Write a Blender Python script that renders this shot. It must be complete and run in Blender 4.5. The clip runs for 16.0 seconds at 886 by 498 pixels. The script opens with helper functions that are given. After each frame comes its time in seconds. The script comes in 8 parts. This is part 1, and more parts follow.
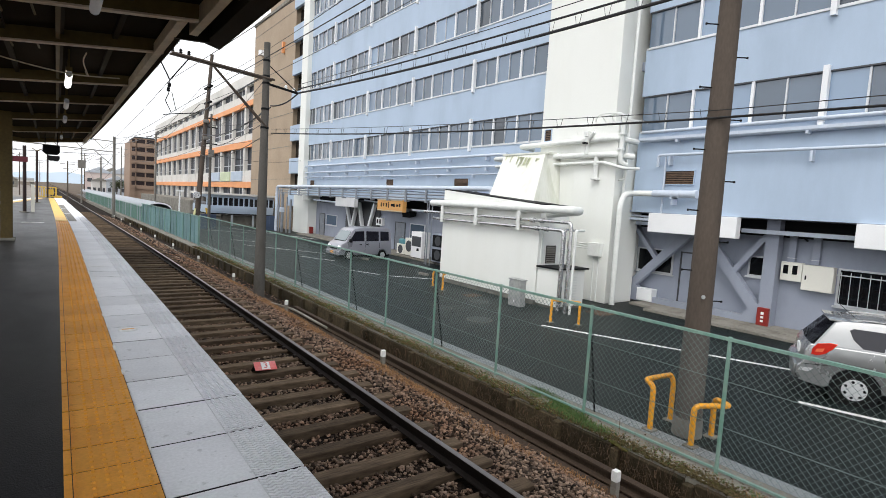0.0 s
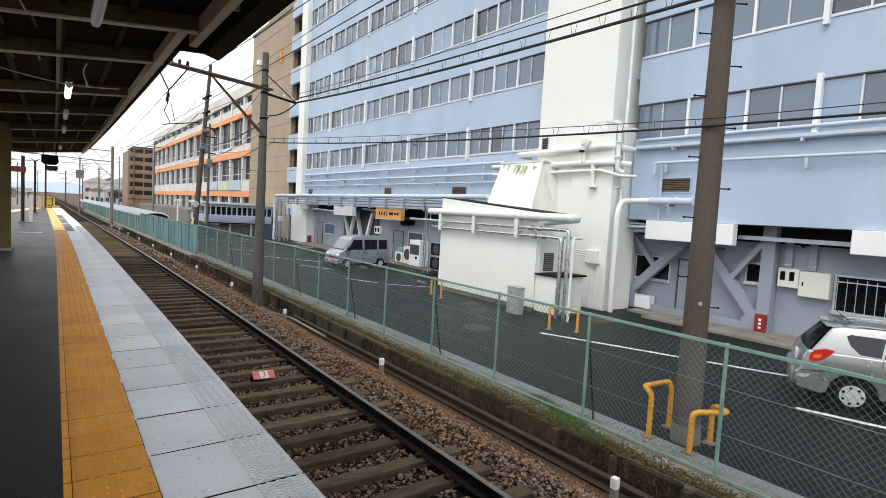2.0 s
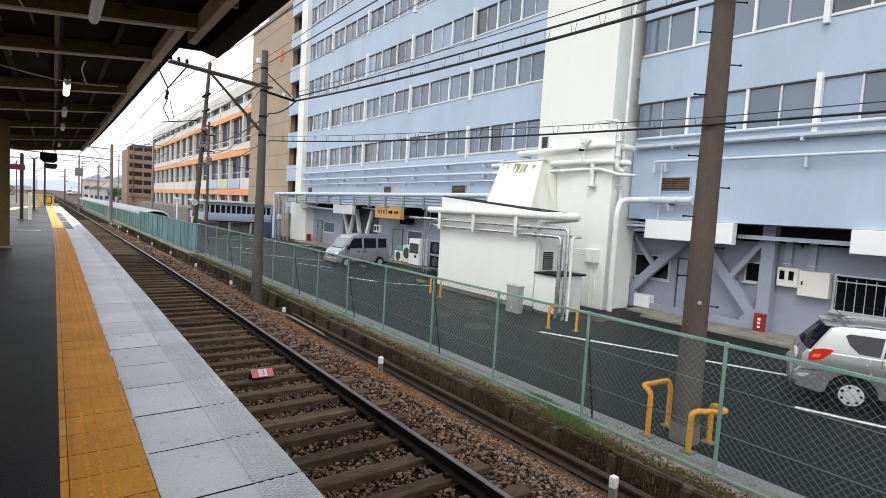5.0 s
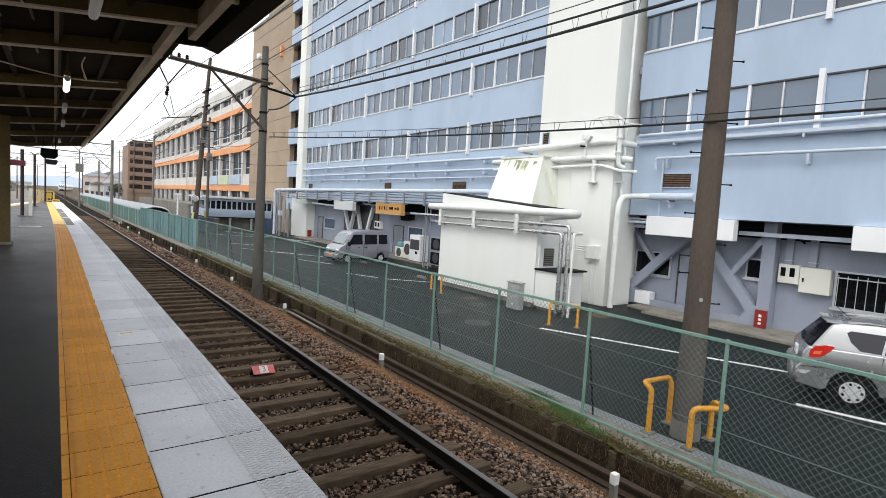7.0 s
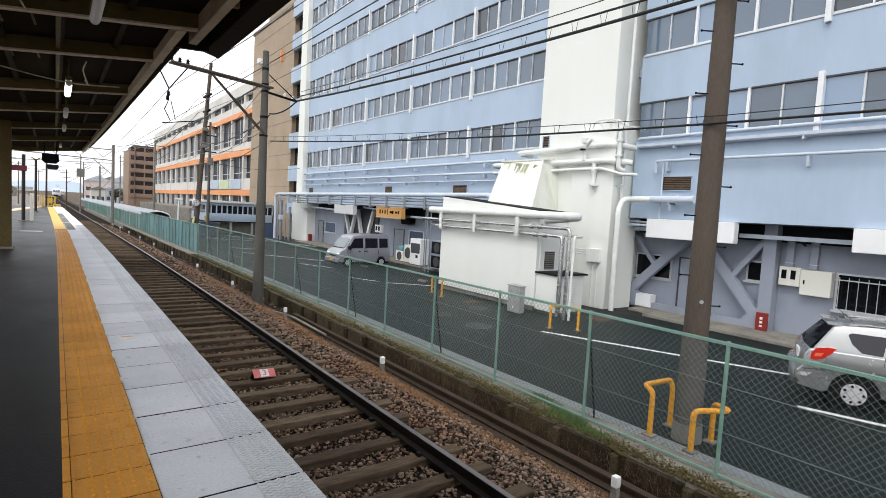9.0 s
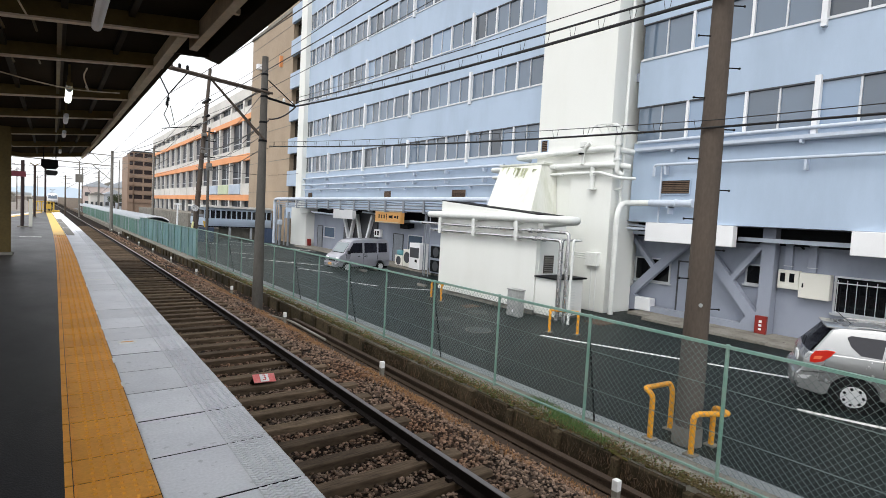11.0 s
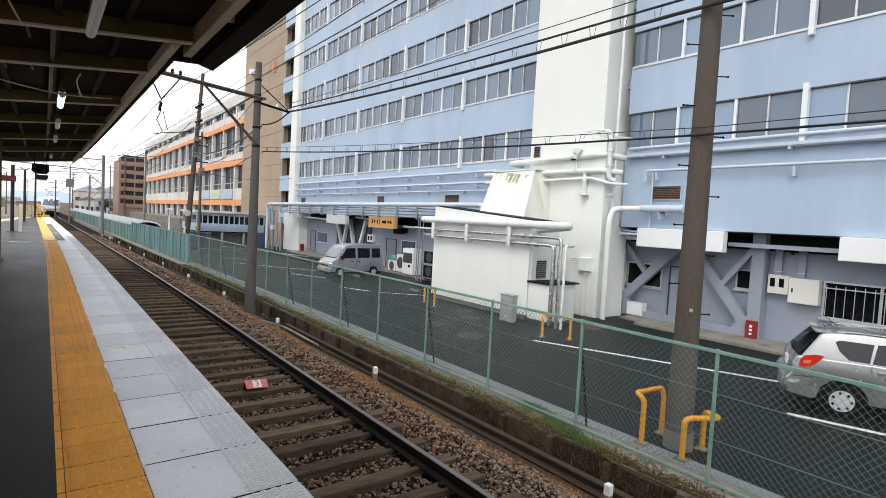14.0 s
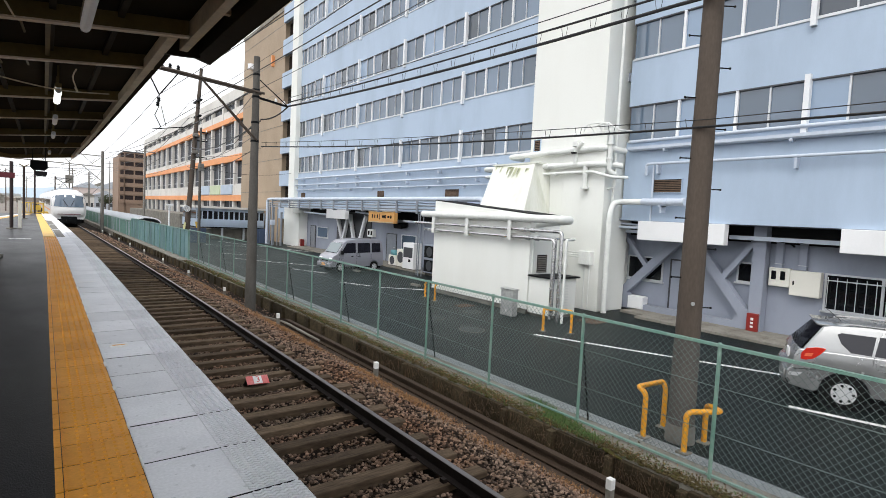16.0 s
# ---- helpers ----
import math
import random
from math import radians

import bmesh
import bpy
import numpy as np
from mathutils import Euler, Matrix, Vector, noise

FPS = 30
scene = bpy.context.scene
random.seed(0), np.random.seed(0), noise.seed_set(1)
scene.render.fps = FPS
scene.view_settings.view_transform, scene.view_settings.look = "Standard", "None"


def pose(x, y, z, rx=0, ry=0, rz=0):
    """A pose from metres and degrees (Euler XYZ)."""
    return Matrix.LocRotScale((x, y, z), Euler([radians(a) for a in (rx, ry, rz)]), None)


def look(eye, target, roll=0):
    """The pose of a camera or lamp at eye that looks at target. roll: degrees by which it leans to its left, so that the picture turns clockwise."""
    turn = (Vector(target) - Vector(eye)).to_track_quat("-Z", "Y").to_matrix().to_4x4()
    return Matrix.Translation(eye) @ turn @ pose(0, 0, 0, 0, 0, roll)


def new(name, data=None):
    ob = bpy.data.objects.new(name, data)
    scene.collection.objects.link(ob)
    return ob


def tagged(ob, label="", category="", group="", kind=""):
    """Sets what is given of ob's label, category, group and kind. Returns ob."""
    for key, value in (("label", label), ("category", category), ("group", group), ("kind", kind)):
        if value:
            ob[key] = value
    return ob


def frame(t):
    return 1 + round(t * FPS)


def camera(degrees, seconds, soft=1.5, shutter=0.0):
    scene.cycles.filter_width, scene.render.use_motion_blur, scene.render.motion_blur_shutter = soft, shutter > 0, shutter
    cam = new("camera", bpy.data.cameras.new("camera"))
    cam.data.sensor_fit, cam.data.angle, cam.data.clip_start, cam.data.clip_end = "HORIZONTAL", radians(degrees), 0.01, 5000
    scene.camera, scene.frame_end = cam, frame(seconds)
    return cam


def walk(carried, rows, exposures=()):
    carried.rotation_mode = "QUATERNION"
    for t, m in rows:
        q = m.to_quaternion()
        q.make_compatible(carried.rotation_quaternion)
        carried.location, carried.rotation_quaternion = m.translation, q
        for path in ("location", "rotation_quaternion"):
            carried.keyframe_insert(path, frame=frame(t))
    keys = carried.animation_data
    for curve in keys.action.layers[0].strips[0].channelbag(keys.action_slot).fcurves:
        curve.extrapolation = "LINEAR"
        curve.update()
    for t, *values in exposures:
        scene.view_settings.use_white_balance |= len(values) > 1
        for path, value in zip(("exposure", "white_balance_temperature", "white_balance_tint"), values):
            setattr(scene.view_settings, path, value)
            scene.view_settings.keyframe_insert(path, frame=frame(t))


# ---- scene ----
cam = camera(80.18, 16.0, soft=0.45)


def view(turn, tilt, lean, x, y, z):
    a, b = radians(turn), radians(tilt)
    way = Vector((math.sin(a) * math.cos(b), math.cos(a) * math.cos(b), -math.sin(b)))
    eye = Vector((x, y, z))
    return look(eye, eye + way, lean)


EXPOSURE, SKY = 0.66, 0.12
# seconds, turn to the right of the track, tilt down, lean, and the eye's place
PATH = [
    (0.0, 36.424, 4.674, 3.594, 0.015, 0.024, 1.450),
    (0.5, 36.433, 4.537, 3.522, 0.004, 0.008, 1.452),
    (1.0, 36.439, 4.155, 3.509, -0.003, 0.005, 1.443),
    (1.5, 36.484, 3.912, 3.429, 0.003, 0.000, 1.451),
    (2.0, 36.557, 3.775, 3.345, -0.001, -0.007, 1.450),
    (2.5, 36.621, 3.762, 3.290, 0.004, -0.002, 1.449),
    (3.0, 36.668, 3.794, 3.348, -0.002, -0.005, 1.453),
    (3.5, 36.656, 3.772, 3.435, -0.004, -0.009, 1.446),
    (4.0, 36.658, 3.771, 3.486, 0.000, -0.005, 1.446),
    (6.5, 36.558, 4.265, 3.440, 0.011, 0.005, 1.447),
    (7.0, 36.578, 4.335, 3.497, 0.010, 0.012, 1.455),
    (7.5, 36.658, 4.256, 3.480, -0.001, 0.007, 1.447),
    (8.0, 36.632, 4.220, 3.551, -0.003, 0.007, 1.446),
    (8.5, 36.504, 4.094, 3.364, 0.002, -0.004, 1.451),
    (9.0, 36.486, 3.927, 3.315, 0.009, 0.004, 1.444),
    (11.5, 36.615, 3.394, 3.147, -0.011, -0.009, 1.442),
    (12.0, 36.654, 3.373, 3.238, -0.008, -0.015, 1.450),
    (12.5, 36.840, 3.243, 3.247, -0.019, -0.028, 1.455),
    (13.0, 37.005, 3.038, 3.297, -0.024, -0.033, 1.454),
    (13.5, 37.117, 2.939, 3.287, -0.022, -0.035, 1.461),
    (14.0, 37.271, 2.855, 3.170, -0.027, -0.036, 1.453),
    (14.5, 37.231, 2.919, 3.017, -0.019, -0.036, 1.451),
    (15.0, 37.254, 3.080, 2.869, -0.015, -0.019, 1.460),
    (15.5, 37.267, 3.288, 2.845, -0.003, 0.001, 1.452),
    (16.0, 37.271, 3.475, 2.855, -0.005, -0.005, 1.456),
]
walk(cam, [(t, view(*row)) for t, *row in PATH], [(0.0, EXPOSURE), (16.0, EXPOSURE)])

# ---- daylight: an even, bright overcast sky and a very soft sun ----
SUN_TURN, SUN_HEIGHT = radians(240), radians(54)
world = bpy.data.worlds.new("overcast_sky")
world.use_nodes = True
scene.world = world
wn = world.node_tree.nodes
sky = wn.new("ShaderNodeTexSky")
sky.sky_type, sky.sun_disc = "NISHITA", False
sky.sun_elevation, sky.sun_rotation = SUN_HEIGHT, SUN_TURN
sky.air_density, sky.dust_density, sky.ozone_density = 1.0, 4.0, 1.0
veil = wn.new("ShaderNodeHueSaturation")
veil.inputs["Saturation"].default_value = 0.22
flat = wn.new("ShaderNodeMix")
flat.data_type = "RGBA"
flat.inputs[0].default_value = 0.6
flat.inputs[7].default_value = (10.0, 10.2, 10.6, 1)
world.node_tree.links.new(sky.outputs[0], veil.inputs["Color"])
world.node_tree.links.new(veil.outputs[0], flat.inputs[6])
world.node_tree.links.new(flat.outputs[2], wn["Background"].inputs["Color"])
wn["Background"].inputs["Strength"].default_value = SKY
sun = new("sun", bpy.data.lights.new("sun", "SUN"))
sun.data.energy, sun.data.angle, sun.data.color = 0.55, radians(25), (1.0, 0.97, 0.92)
sun.matrix_world = look((-30, -30, 60), (-30 + math.sin(SUN_TURN) * -math.cos(SUN_HEIGHT), -30 + -math.cos(SUN_TURN) * math.cos(SUN_HEIGHT), 60 - math.sin(SUN_HEIGHT)))


# ---- materials ----
def rgb(r, g, b):
    return (r, g, b, 1.0)


def paint(name, colour, rough=0.6, metal=0.0, grain=40.0, vary=0.12, stain=0.12, stain_scale=0.7, bump=0.15, per_piece=0.0,
          dirt=None, stretch=(1, 1, 1), islands=0.0, coat=0.0, spec=0.5, specks=0.0):
    """A surface with fine grain, broad stains and relief; dirt is a second colour that the broad stains bring in."""
    m = bpy.data.materials.new(name)
    m.use_nodes = True
    t = m.node_tree
    n, link = t.nodes, t.links.new
    bsdf = n["Principled BSDF"]
    at = n.new("ShaderNodeTexCoord")
    mp = n.new("ShaderNodeMapping")
    mp.inputs["Scale"].default_value = stretch
    geo = n.new("ShaderNodeNewGeometry")
    link(geo.outputs["Position"], mp.inputs["Vector"])
    fine, broad = n.new("ShaderNodeTexNoise"), n.new("ShaderNodeTexNoise")
    fine.inputs["Scale"].default_value, fine.inputs["Detail"].default_value = grain, 4
    broad.inputs["Scale"].default_value, broad.inputs["Detail"].default_value = stain_scale, 6
    broad.inputs["Roughness"].default_value = 0.65
    link(mp.outputs[0], fine.inputs["Vector"])
    link(mp.outputs[0], broad.inputs["Vector"])
    span = n.new("ShaderNodeMapRange")
    span.inputs["From Min"].default_value, span.inputs["From Max"].default_value = 0.25, 0.75
    span.inputs["To Min"].default_value, span.inputs["To Max"].default_value = 1 - vary, 1 + vary
    link(fine.outputs["Fac"], span.inputs["Value"])
    ramp = n.new("ShaderNodeMapRange")
    ramp.inputs["From Min"].default_value, ramp.inputs["From Max"].default_value = 0.42, 0.72
    ramp.inputs["To Max"].default_value = stain if dirt is None else 1.0
    link(broad.outputs["Fac"], ramp.inputs["Value"])
    mix = n.new("ShaderNodeMix")
    mix.data_type = "RGBA"
    mix.inputs[6].default_value = colour
    mix.inputs[7].default_value = dirt if dirt else rgb(*(c * 0.45 for c in colour[:3]))
    if dirt:
        soften = n.new("ShaderNodeMath")
        soften.operation = "MULTIPLY"
        soften.inputs[1].default_value = stain
        link(ramp.outputs[0], soften.inputs[0])
        link(soften.outputs[0], mix.inputs[0])
    else:
        link(ramp.outputs[0], mix.inputs[0])
    last = mix.outputs[2]
    factor = span.outputs[0]
    for amount, source in ((per_piece, "object"), (islands, "island")):
        if amount:
            if source == "object":
                rnd = n.new("ShaderNodeObjectInfo").outputs["Random"]
            else:
                rnd = geo.outputs["Random Per Island"]
            piece = n.new("ShaderNodeMapRange")
            piece.inputs["To Min"].default_value, piece.inputs["To Max"].default_value = 1 - amount, 1 + amount
            link(rnd, piece.inputs["Value"])
            both = n.new("ShaderNodeMath")
            both.operation = "MULTIPLY"
            link(factor, both.inputs[0])
            link(piece.outputs[0], both.inputs[1])
            factor = both.outputs[0]
    if specks:
        spots = n.new("ShaderNodeTexNoise")
        spots.inputs["Scale"].default_value, spots.inputs["Detail"].default_value = 16.0, 3
        link(geo.outputs["Position"], spots.inputs["Vector"])
        cut = n.new("ShaderNodeMapRange")
        cut.inputs["From Min"].default_value, cut.inputs["From Max"].default_value = 0.645, 0.69
        cut.inputs["To Min"].default_value, cut.inputs["To Max"].default_value = 1.0, 1.0 - specks
        link(spots.outputs["Fac"], cut.inputs["Value"])
        spotted = n.new("ShaderNodeMath")
        spotted.operation = "MULTIPLY"
        link(factor, spotted.inputs[0])
        link(cut.outputs[0], spotted.inputs[1])
        factor = spotted.outputs[0]
    tint = n.new("ShaderNodeVectorMath")
    tint.operation = "SCALE"
    link(last, tint.inputs[0])
    link(factor, tint.inputs["Scale"])
    link(tint.outputs[0], bsdf.inputs["Base Color"])
    gloss = n.new("ShaderNodeMapRange")
    gloss.inputs["To Min"].default_value, gloss.inputs["To Max"].default_value = max(0.03, rough - 0.12), min(1, rough + 0.12)
    link(broad.outputs["Fac"], gloss.inputs["Value"])
    link(gloss.outputs[0], bsdf.inputs["Roughness"])
    bsdf.inputs["Metallic"].default_value = metal
    bsdf.inputs["Coat Weight"].default_value = coat
    bsdf.inputs["Specular IOR Level"].default_value = spec
    if bump:
        relief = n.new("ShaderNodeBump")
        relief.inputs["Strength"].default_value, relief.inputs["Distance"].default_value = bump, 0.01
        link(fine.outputs["Fac"], relief.inputs["Height"])
        link(relief.outputs[0], bsdf.inputs["Normal"])
    return m


def glass_pane(name, tint, rough=0.03, spread=False, spec=0.8):
    """Dark window glass that mirrors the sky in front of a dim interior."""
    m = bpy.data.materials.new(name)
    m.use_nodes = True
    b = m.node_tree.nodes["Principled BSDF"]
    b.inputs["Base Color"].default_value = tint
    b.inputs["Roughness"].default_value = rough
    b.inputs["IOR"].default_value = 1.6
    b.inputs["Specular IOR Level"].default_value = spec
    if spread:
        any_ = m.node_tree.nodes.new("ShaderNodeObjectInfo")
        ramp = m.node_tree.nodes.new("ShaderNodeValToRGB")
        ramp.color_ramp.interpolation = "CONSTANT"
        stops = ramp.color_ramp.elements
        stops[0].color, stops[1].position, stops[1].color = tint, 0.42, tuple(c * 0.72 for c in tint[:3]) + (1,)
        for at, k in ((0.66, 1.35), (0.76, 2.0), (0.84, 0.3)):
            e = stops.new(at)
            e.color = tuple(c * k for c in tint[:3]) + (1,)
        m.node_tree.links.new(any_.outputs["Random"], ramp.inputs[0])
        m.node_tree.links.new(ramp.outputs[0], b.inputs["Base Color"])
    wave = m.node_tree.nodes.new("ShaderNodeTexNoise")
    wave.inputs["Scale"].default_value = 1.3
    relief = m.node_tree.nodes.new("ShaderNodeBump")
    relief.inputs["Strength"].default_value, relief.inputs["Distance"].default_value = 0.04, 0.02
    m.node_tree.links.new(wave.outputs["Fac"], relief.inputs["Height"])
    m.node_tree.links.new(relief.outputs[0], b.inputs["Normal"])
    return m


def glow(name, colour, strength):
    m = bpy.data.materials.new(name)
    m.use_nodes = True
    b = m.node_tree.nodes["Principled BSDF"]
    b.inputs["Base Color"].default_value = colour
    b.inputs["Emission Color"].default_value = colour
    b.inputs["Emission Strength"].default_value = strength
    return m


M = dict(
    platform_asphalt=paint("platform_asphalt", rgb(0.0048, 0.0048, 0.0062), 0.42, grain=120, vary=0.5, stain=0.7, stain_scale=1.1, bump=0.2, dirt=rgb(0.010, 0.010, 0.0125), spec=0.22, stretch=(1, 0.5, 1), specks=-1.2),
    road_asphalt=paint("road_asphalt", rgb(0.0055, 0.0092, 0.0092), 0.42, grain=150, vary=0.5, stain=0.75, stain_scale=0.3, bump=0.45, dirt=rgb(0.014, 0.021, 0.019), spec=0.08, specks=0.5),
    slab=paint("slab_concrete", rgb(0.77, 0.775, 0.80), 0.6, grain=55, vary=0.09, stain=0.45, stain_scale=1.3, bump=0.2, per_piece=0.08, dirt=rgb(0.50, 0.505, 0.53), specks=0.22),
    groove=paint("dirty_rib_grooves", rgb(0.60, 0.605, 0.625), 0.8, grain=70, vary=0.2, stain=0.5, stain_scale=1.7, bump=0.2, dirt=rgb(0.50, 0.505, 0.52)),
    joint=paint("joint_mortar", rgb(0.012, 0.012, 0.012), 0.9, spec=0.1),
    tactile=paint("tactile_yellow", rgb(0.70, 0.305, 0.019), 0.55, grain=60, vary=0.10, stain=0.45, stain_scale=2.2, bump=0.12, per_piece=0.08, dirt=rgb(0.50, 0.20, 0.016), specks=0.2),
    white_line=paint("white_line_paint", rgb(0.85, 0.85, 0.83), 0.6, grain=25, vary=0.08, stain=0.35, stain_scale=2.5),
    concrete=paint("old_concrete", rgb(0.25, 0.236, 0.205), 0.85, grain=45, vary=0.2, stain=0.65, stain_scale=1.6, bump=0.35, dirt=rgb(0.095, 0.083, 0.06), spec=0.3, specks=0.5),
    curb=paint("retaining_panel_concrete", rgb(0.062, 0.047, 0.028), 0.9, grain=30, vary=0.35, stain=0.9, stain_scale=1.8, bump=0.6, per_piece=0.4, dirt=rgb(0.016, 0.016, 0.008), spec=0.15, specks=0.5),
    # Brown earth taken nearly black: shadow in the stone gaps is in the colour.
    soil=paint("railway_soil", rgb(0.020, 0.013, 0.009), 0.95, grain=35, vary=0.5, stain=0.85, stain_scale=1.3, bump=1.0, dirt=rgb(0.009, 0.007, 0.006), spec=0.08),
    earth=paint("bare_earth", rgb(0.125, 0.098, 0.075), 0.95, grain=12, vary=0.35, stain=0.7, stain_scale=0.4, bump=0.5, dirt=rgb(0.07, 0.055, 0.042), spec=0.1),
    stone=paint("ballast_stone", rgb(0.170, 0.120, 0.088), 0.85, grain=60, vary=0.35, stain=0.85, stain_scale=0.9, bump=0.3, islands=0.92, dirt=rgb(0.175, 0.085, 0.045), spec=0.2),
    pale_ballast=paint("pale_grey_gravel", rgb(0.24, 0.215, 0.19), 0.9, grain=8, vary=0.3, stain=0.6, stain_scale=0.25, bump=0.3, dirt=rgb(0.13, 0.105, 0.085), spec=0.2),
    sleeper=paint("weathered_sleeper_wood", rgb(0.098, 0.069, 0.045), 0.9, grain=22, vary=0.45, stain=0.75, stain_scale=2.5, bump=0.8, stretch=(0.25, 2.2, 1), per_piece=0.35, dirt=rgb(0.19, 0.138, 0.09), spec=0.15),
    rail_side=paint("rusted_rail_side", rgb(0.022, 0.016, 0.014), 0.75, metal=0.15, grain=50, vary=0.3, stain=0.5, bump=0.4, spec=0.2),
    rail_top=paint("worn_rail_top", rgb(0.20, 0.19, 0.185), 0.42, metal=0.7, grain=30, vary=0.15, stain=0.5, stretch=(4, 0.4, 1), dirt=rgb(0.10, 0.075, 0.06)),
    old_rail=paint("old_rail_rust", rgb(0.058, 0.040, 0.028), 0.8, metal=0.1, grain=40, vary=0.3, stain=0.6, bump=0.5, spec=0.2),
    dry_grass=paint("dry_grass", rgb(0.26, 0.13, 0.05), 0.9, islands=0.5, bump=0),
    dead_vine=paint("dead_vine", rgb(0.085, 0.050, 0.025), 0.9, islands=0.5, bump=0),
    plate_red=paint("faded_plate_red", rgb(0.72, 0.13, 0.12), 0.3, vary=0.1, stain=0.4, stain_scale=8, bump=0, dirt=rgb(0.8, 0.45, 0.42)),
    weed=paint("green_weed", rgb(0.062, 0.118, 0.026), 0.8, islands=0.45, bump=0),
    litter=paint("leaf_litter", rgb(0.085, 0.066, 0.030), 0.95, islands=0.7, bump=0, spec=0.15),
    moss=paint("moss", rgb(0.060, 0.064, 0.016), 0.95, grain=50, vary=0.5, stain=0.9, stain_scale=5, bump=0.8, dirt=rgb(0.060, 0.038, 0.017), spec=0.1),
    fence_green=paint("fence_green_paint", rgb(0.145, 0.275, 0.225), 0.5, grain=40, vary=0.12, stain=0.6, stain_scale=4.0, bump=0.08, dirt=rgb(0.30, 0.35, 0.31)),
    fence_wire=paint("galvanised_wire", rgb(0.16, 0.205, 0.195), 0.5, metal=0.1, vary=0.1, bump=0),
    fence_pale=paint("weathered_fence_panel", rgb(0.105, 0.215, 0.225), 0.55, grain=20, vary=0.15, stain=0.8, stain_scale=1.6, bump=0.1, dirt=rgb(0.19, 0.29, 0.30), per_piece=0.2, stretch=(1, 1, 0.4)),
    grating=paint("galvanised_grating", rgb(0.42, 0.45, 0.46), 0.45, metal=0.4, vary=0.15, bump=0.05),
    guard=paint("guard_pipe_yellow", rgb(0.80, 0.36, 0.015), 0.4, grain=30, vary=0.06, stain=0.3, stain_scale=6.0, dirt=rgb(0.5, 0.25, 0.05)),
    pole=paint("pole_concrete", rgb(0.094, 0.074, 0.059), 0.85, grain=35, vary=0.14, stain=0.6, stain_scale=1.6, bump=0.25, stretch=(1, 1, 0.35), dirt=rgb(0.05, 0.039, 0.033), spec=0.3),
    pole_lower=paint("pole_lower_grey", rgb(0.105, 0.098, 0.088), 0.85, grain=35, vary=0.14, stain=0.6, stain_scale=2, bump=0.2, stretch=(1, 1, 0.4), dirt=rgb(0.06, 0.054, 0.047), spec=0.3),
    pole_grey=paint("pole_sleeve_grey", rgb(0.19, 0.18, 0.16), 0.8, grain=35, vary=0.12, stain=0.5, stain_scale=3, dirt=rgb(0.10, 0.09, 0.08)),
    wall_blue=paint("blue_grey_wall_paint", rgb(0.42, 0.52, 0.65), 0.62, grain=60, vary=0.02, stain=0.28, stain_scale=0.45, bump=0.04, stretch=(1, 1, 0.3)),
    # Grey lowered to put part of the overhang's shade into the colour.
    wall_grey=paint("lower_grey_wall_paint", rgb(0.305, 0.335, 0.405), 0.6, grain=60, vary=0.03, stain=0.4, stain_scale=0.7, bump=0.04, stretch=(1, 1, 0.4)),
    wall_white=paint("cream_white_wall_paint", rgb(0.80, 0.813, 0.775), 0.6, grain=60, vary=0.015, stain=0.3, stain_scale=0.5, bump=0.03, stretch=(1, 1, 0.22), dirt=rgb(0.66, 0.67, 0.60)),
    mossy_white=paint("algae_stained_white", rgb(0.76, 0.77, 0.715), 0.65, grain=14, vary=0.04, stain=0.55, stain_scale=2.2, bump=0.05, stretch=(1, 1, 0.16), dirt=rgb(0.52, 0.54, 0.40)),
    algae=paint("algae_film", rgb(0.56, 0.58, 0.42), 0.85, grain=30, vary=0.2, stain=0.6, stain_scale=5, bump=0.1, dirt=rgb(0.40, 0.43, 0.24), islands=0.25),
    alu=paint("aluminium_frame", rgb(0.62, 0.64, 0.66), 0.4, metal=0.35, vary=0.05, bump=0),
    frame_white=paint("white_mullion_paint", rgb(0.80, 0.82, 0.84), 0.5, vary=0.04, bump=0),
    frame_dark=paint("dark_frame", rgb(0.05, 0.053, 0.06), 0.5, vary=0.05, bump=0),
    glass=glass_pane("window_glass", rgb(0.108, 0.152, 0.212), spread=True),
    glass_pale=glass_pane("pale_windscreen_glass", rgb(0.17, 0.21, 0.22)),
    glass_dark=glass_pane("dark_glass", rgb(0.008, 0.009, 0.011), spec=0.3),
    pipe_white=paint("pipe_white_paint", rgb(0.76, 0.778, 0.748), 0.4, grain=20, vary=0.04, stain=0.25, stain_scale=2.0, bump=0.04),
    pipe_blue=paint("pipe_blue_grey_paint", rgb(0.55, 0.61, 0.70), 0.45, grain=20, vary=0.04, stain=0.25, stain_scale=2.0, bump=0.04),
    lagging=paint("metal_pipe_lagging", rgb(0.66, 0.66, 0.66), 0.25, metal=0.85, grain=25, vary=0.1, stain=0.4, stain_scale=4.0),
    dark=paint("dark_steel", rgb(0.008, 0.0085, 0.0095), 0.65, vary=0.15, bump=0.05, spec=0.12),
    black_cable=paint("black_cable", rgb(0.008, 0.008, 0.009), 0.5, vary=0.1, bump=0),
    canopy_brown=paint("canopy_steel_brown", rgb(0.125, 0.088, 0.028), 0.55, grain=20, vary=0.15, stain=0.5, stain_scale=2.0, bump=0.1, spec=0.3),
    # Beige raised to carry the light on flange lips and edge beams.
    canopy_beige=paint("canopy_beam_beige", rgb(0.66, 0.56, 0.41), 0.5, grain=20, vary=0.1, stain=0.45, stain_scale=2.0, bump=0.1),
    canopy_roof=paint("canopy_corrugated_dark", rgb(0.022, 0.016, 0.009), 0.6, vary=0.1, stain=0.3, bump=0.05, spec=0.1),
    beige_wall=paint("beige_tile_wall", rgb(0.36, 0.275, 0.19), 0.7, grain=8, vary=0.08, stain=0.25, stain_scale=0.4),
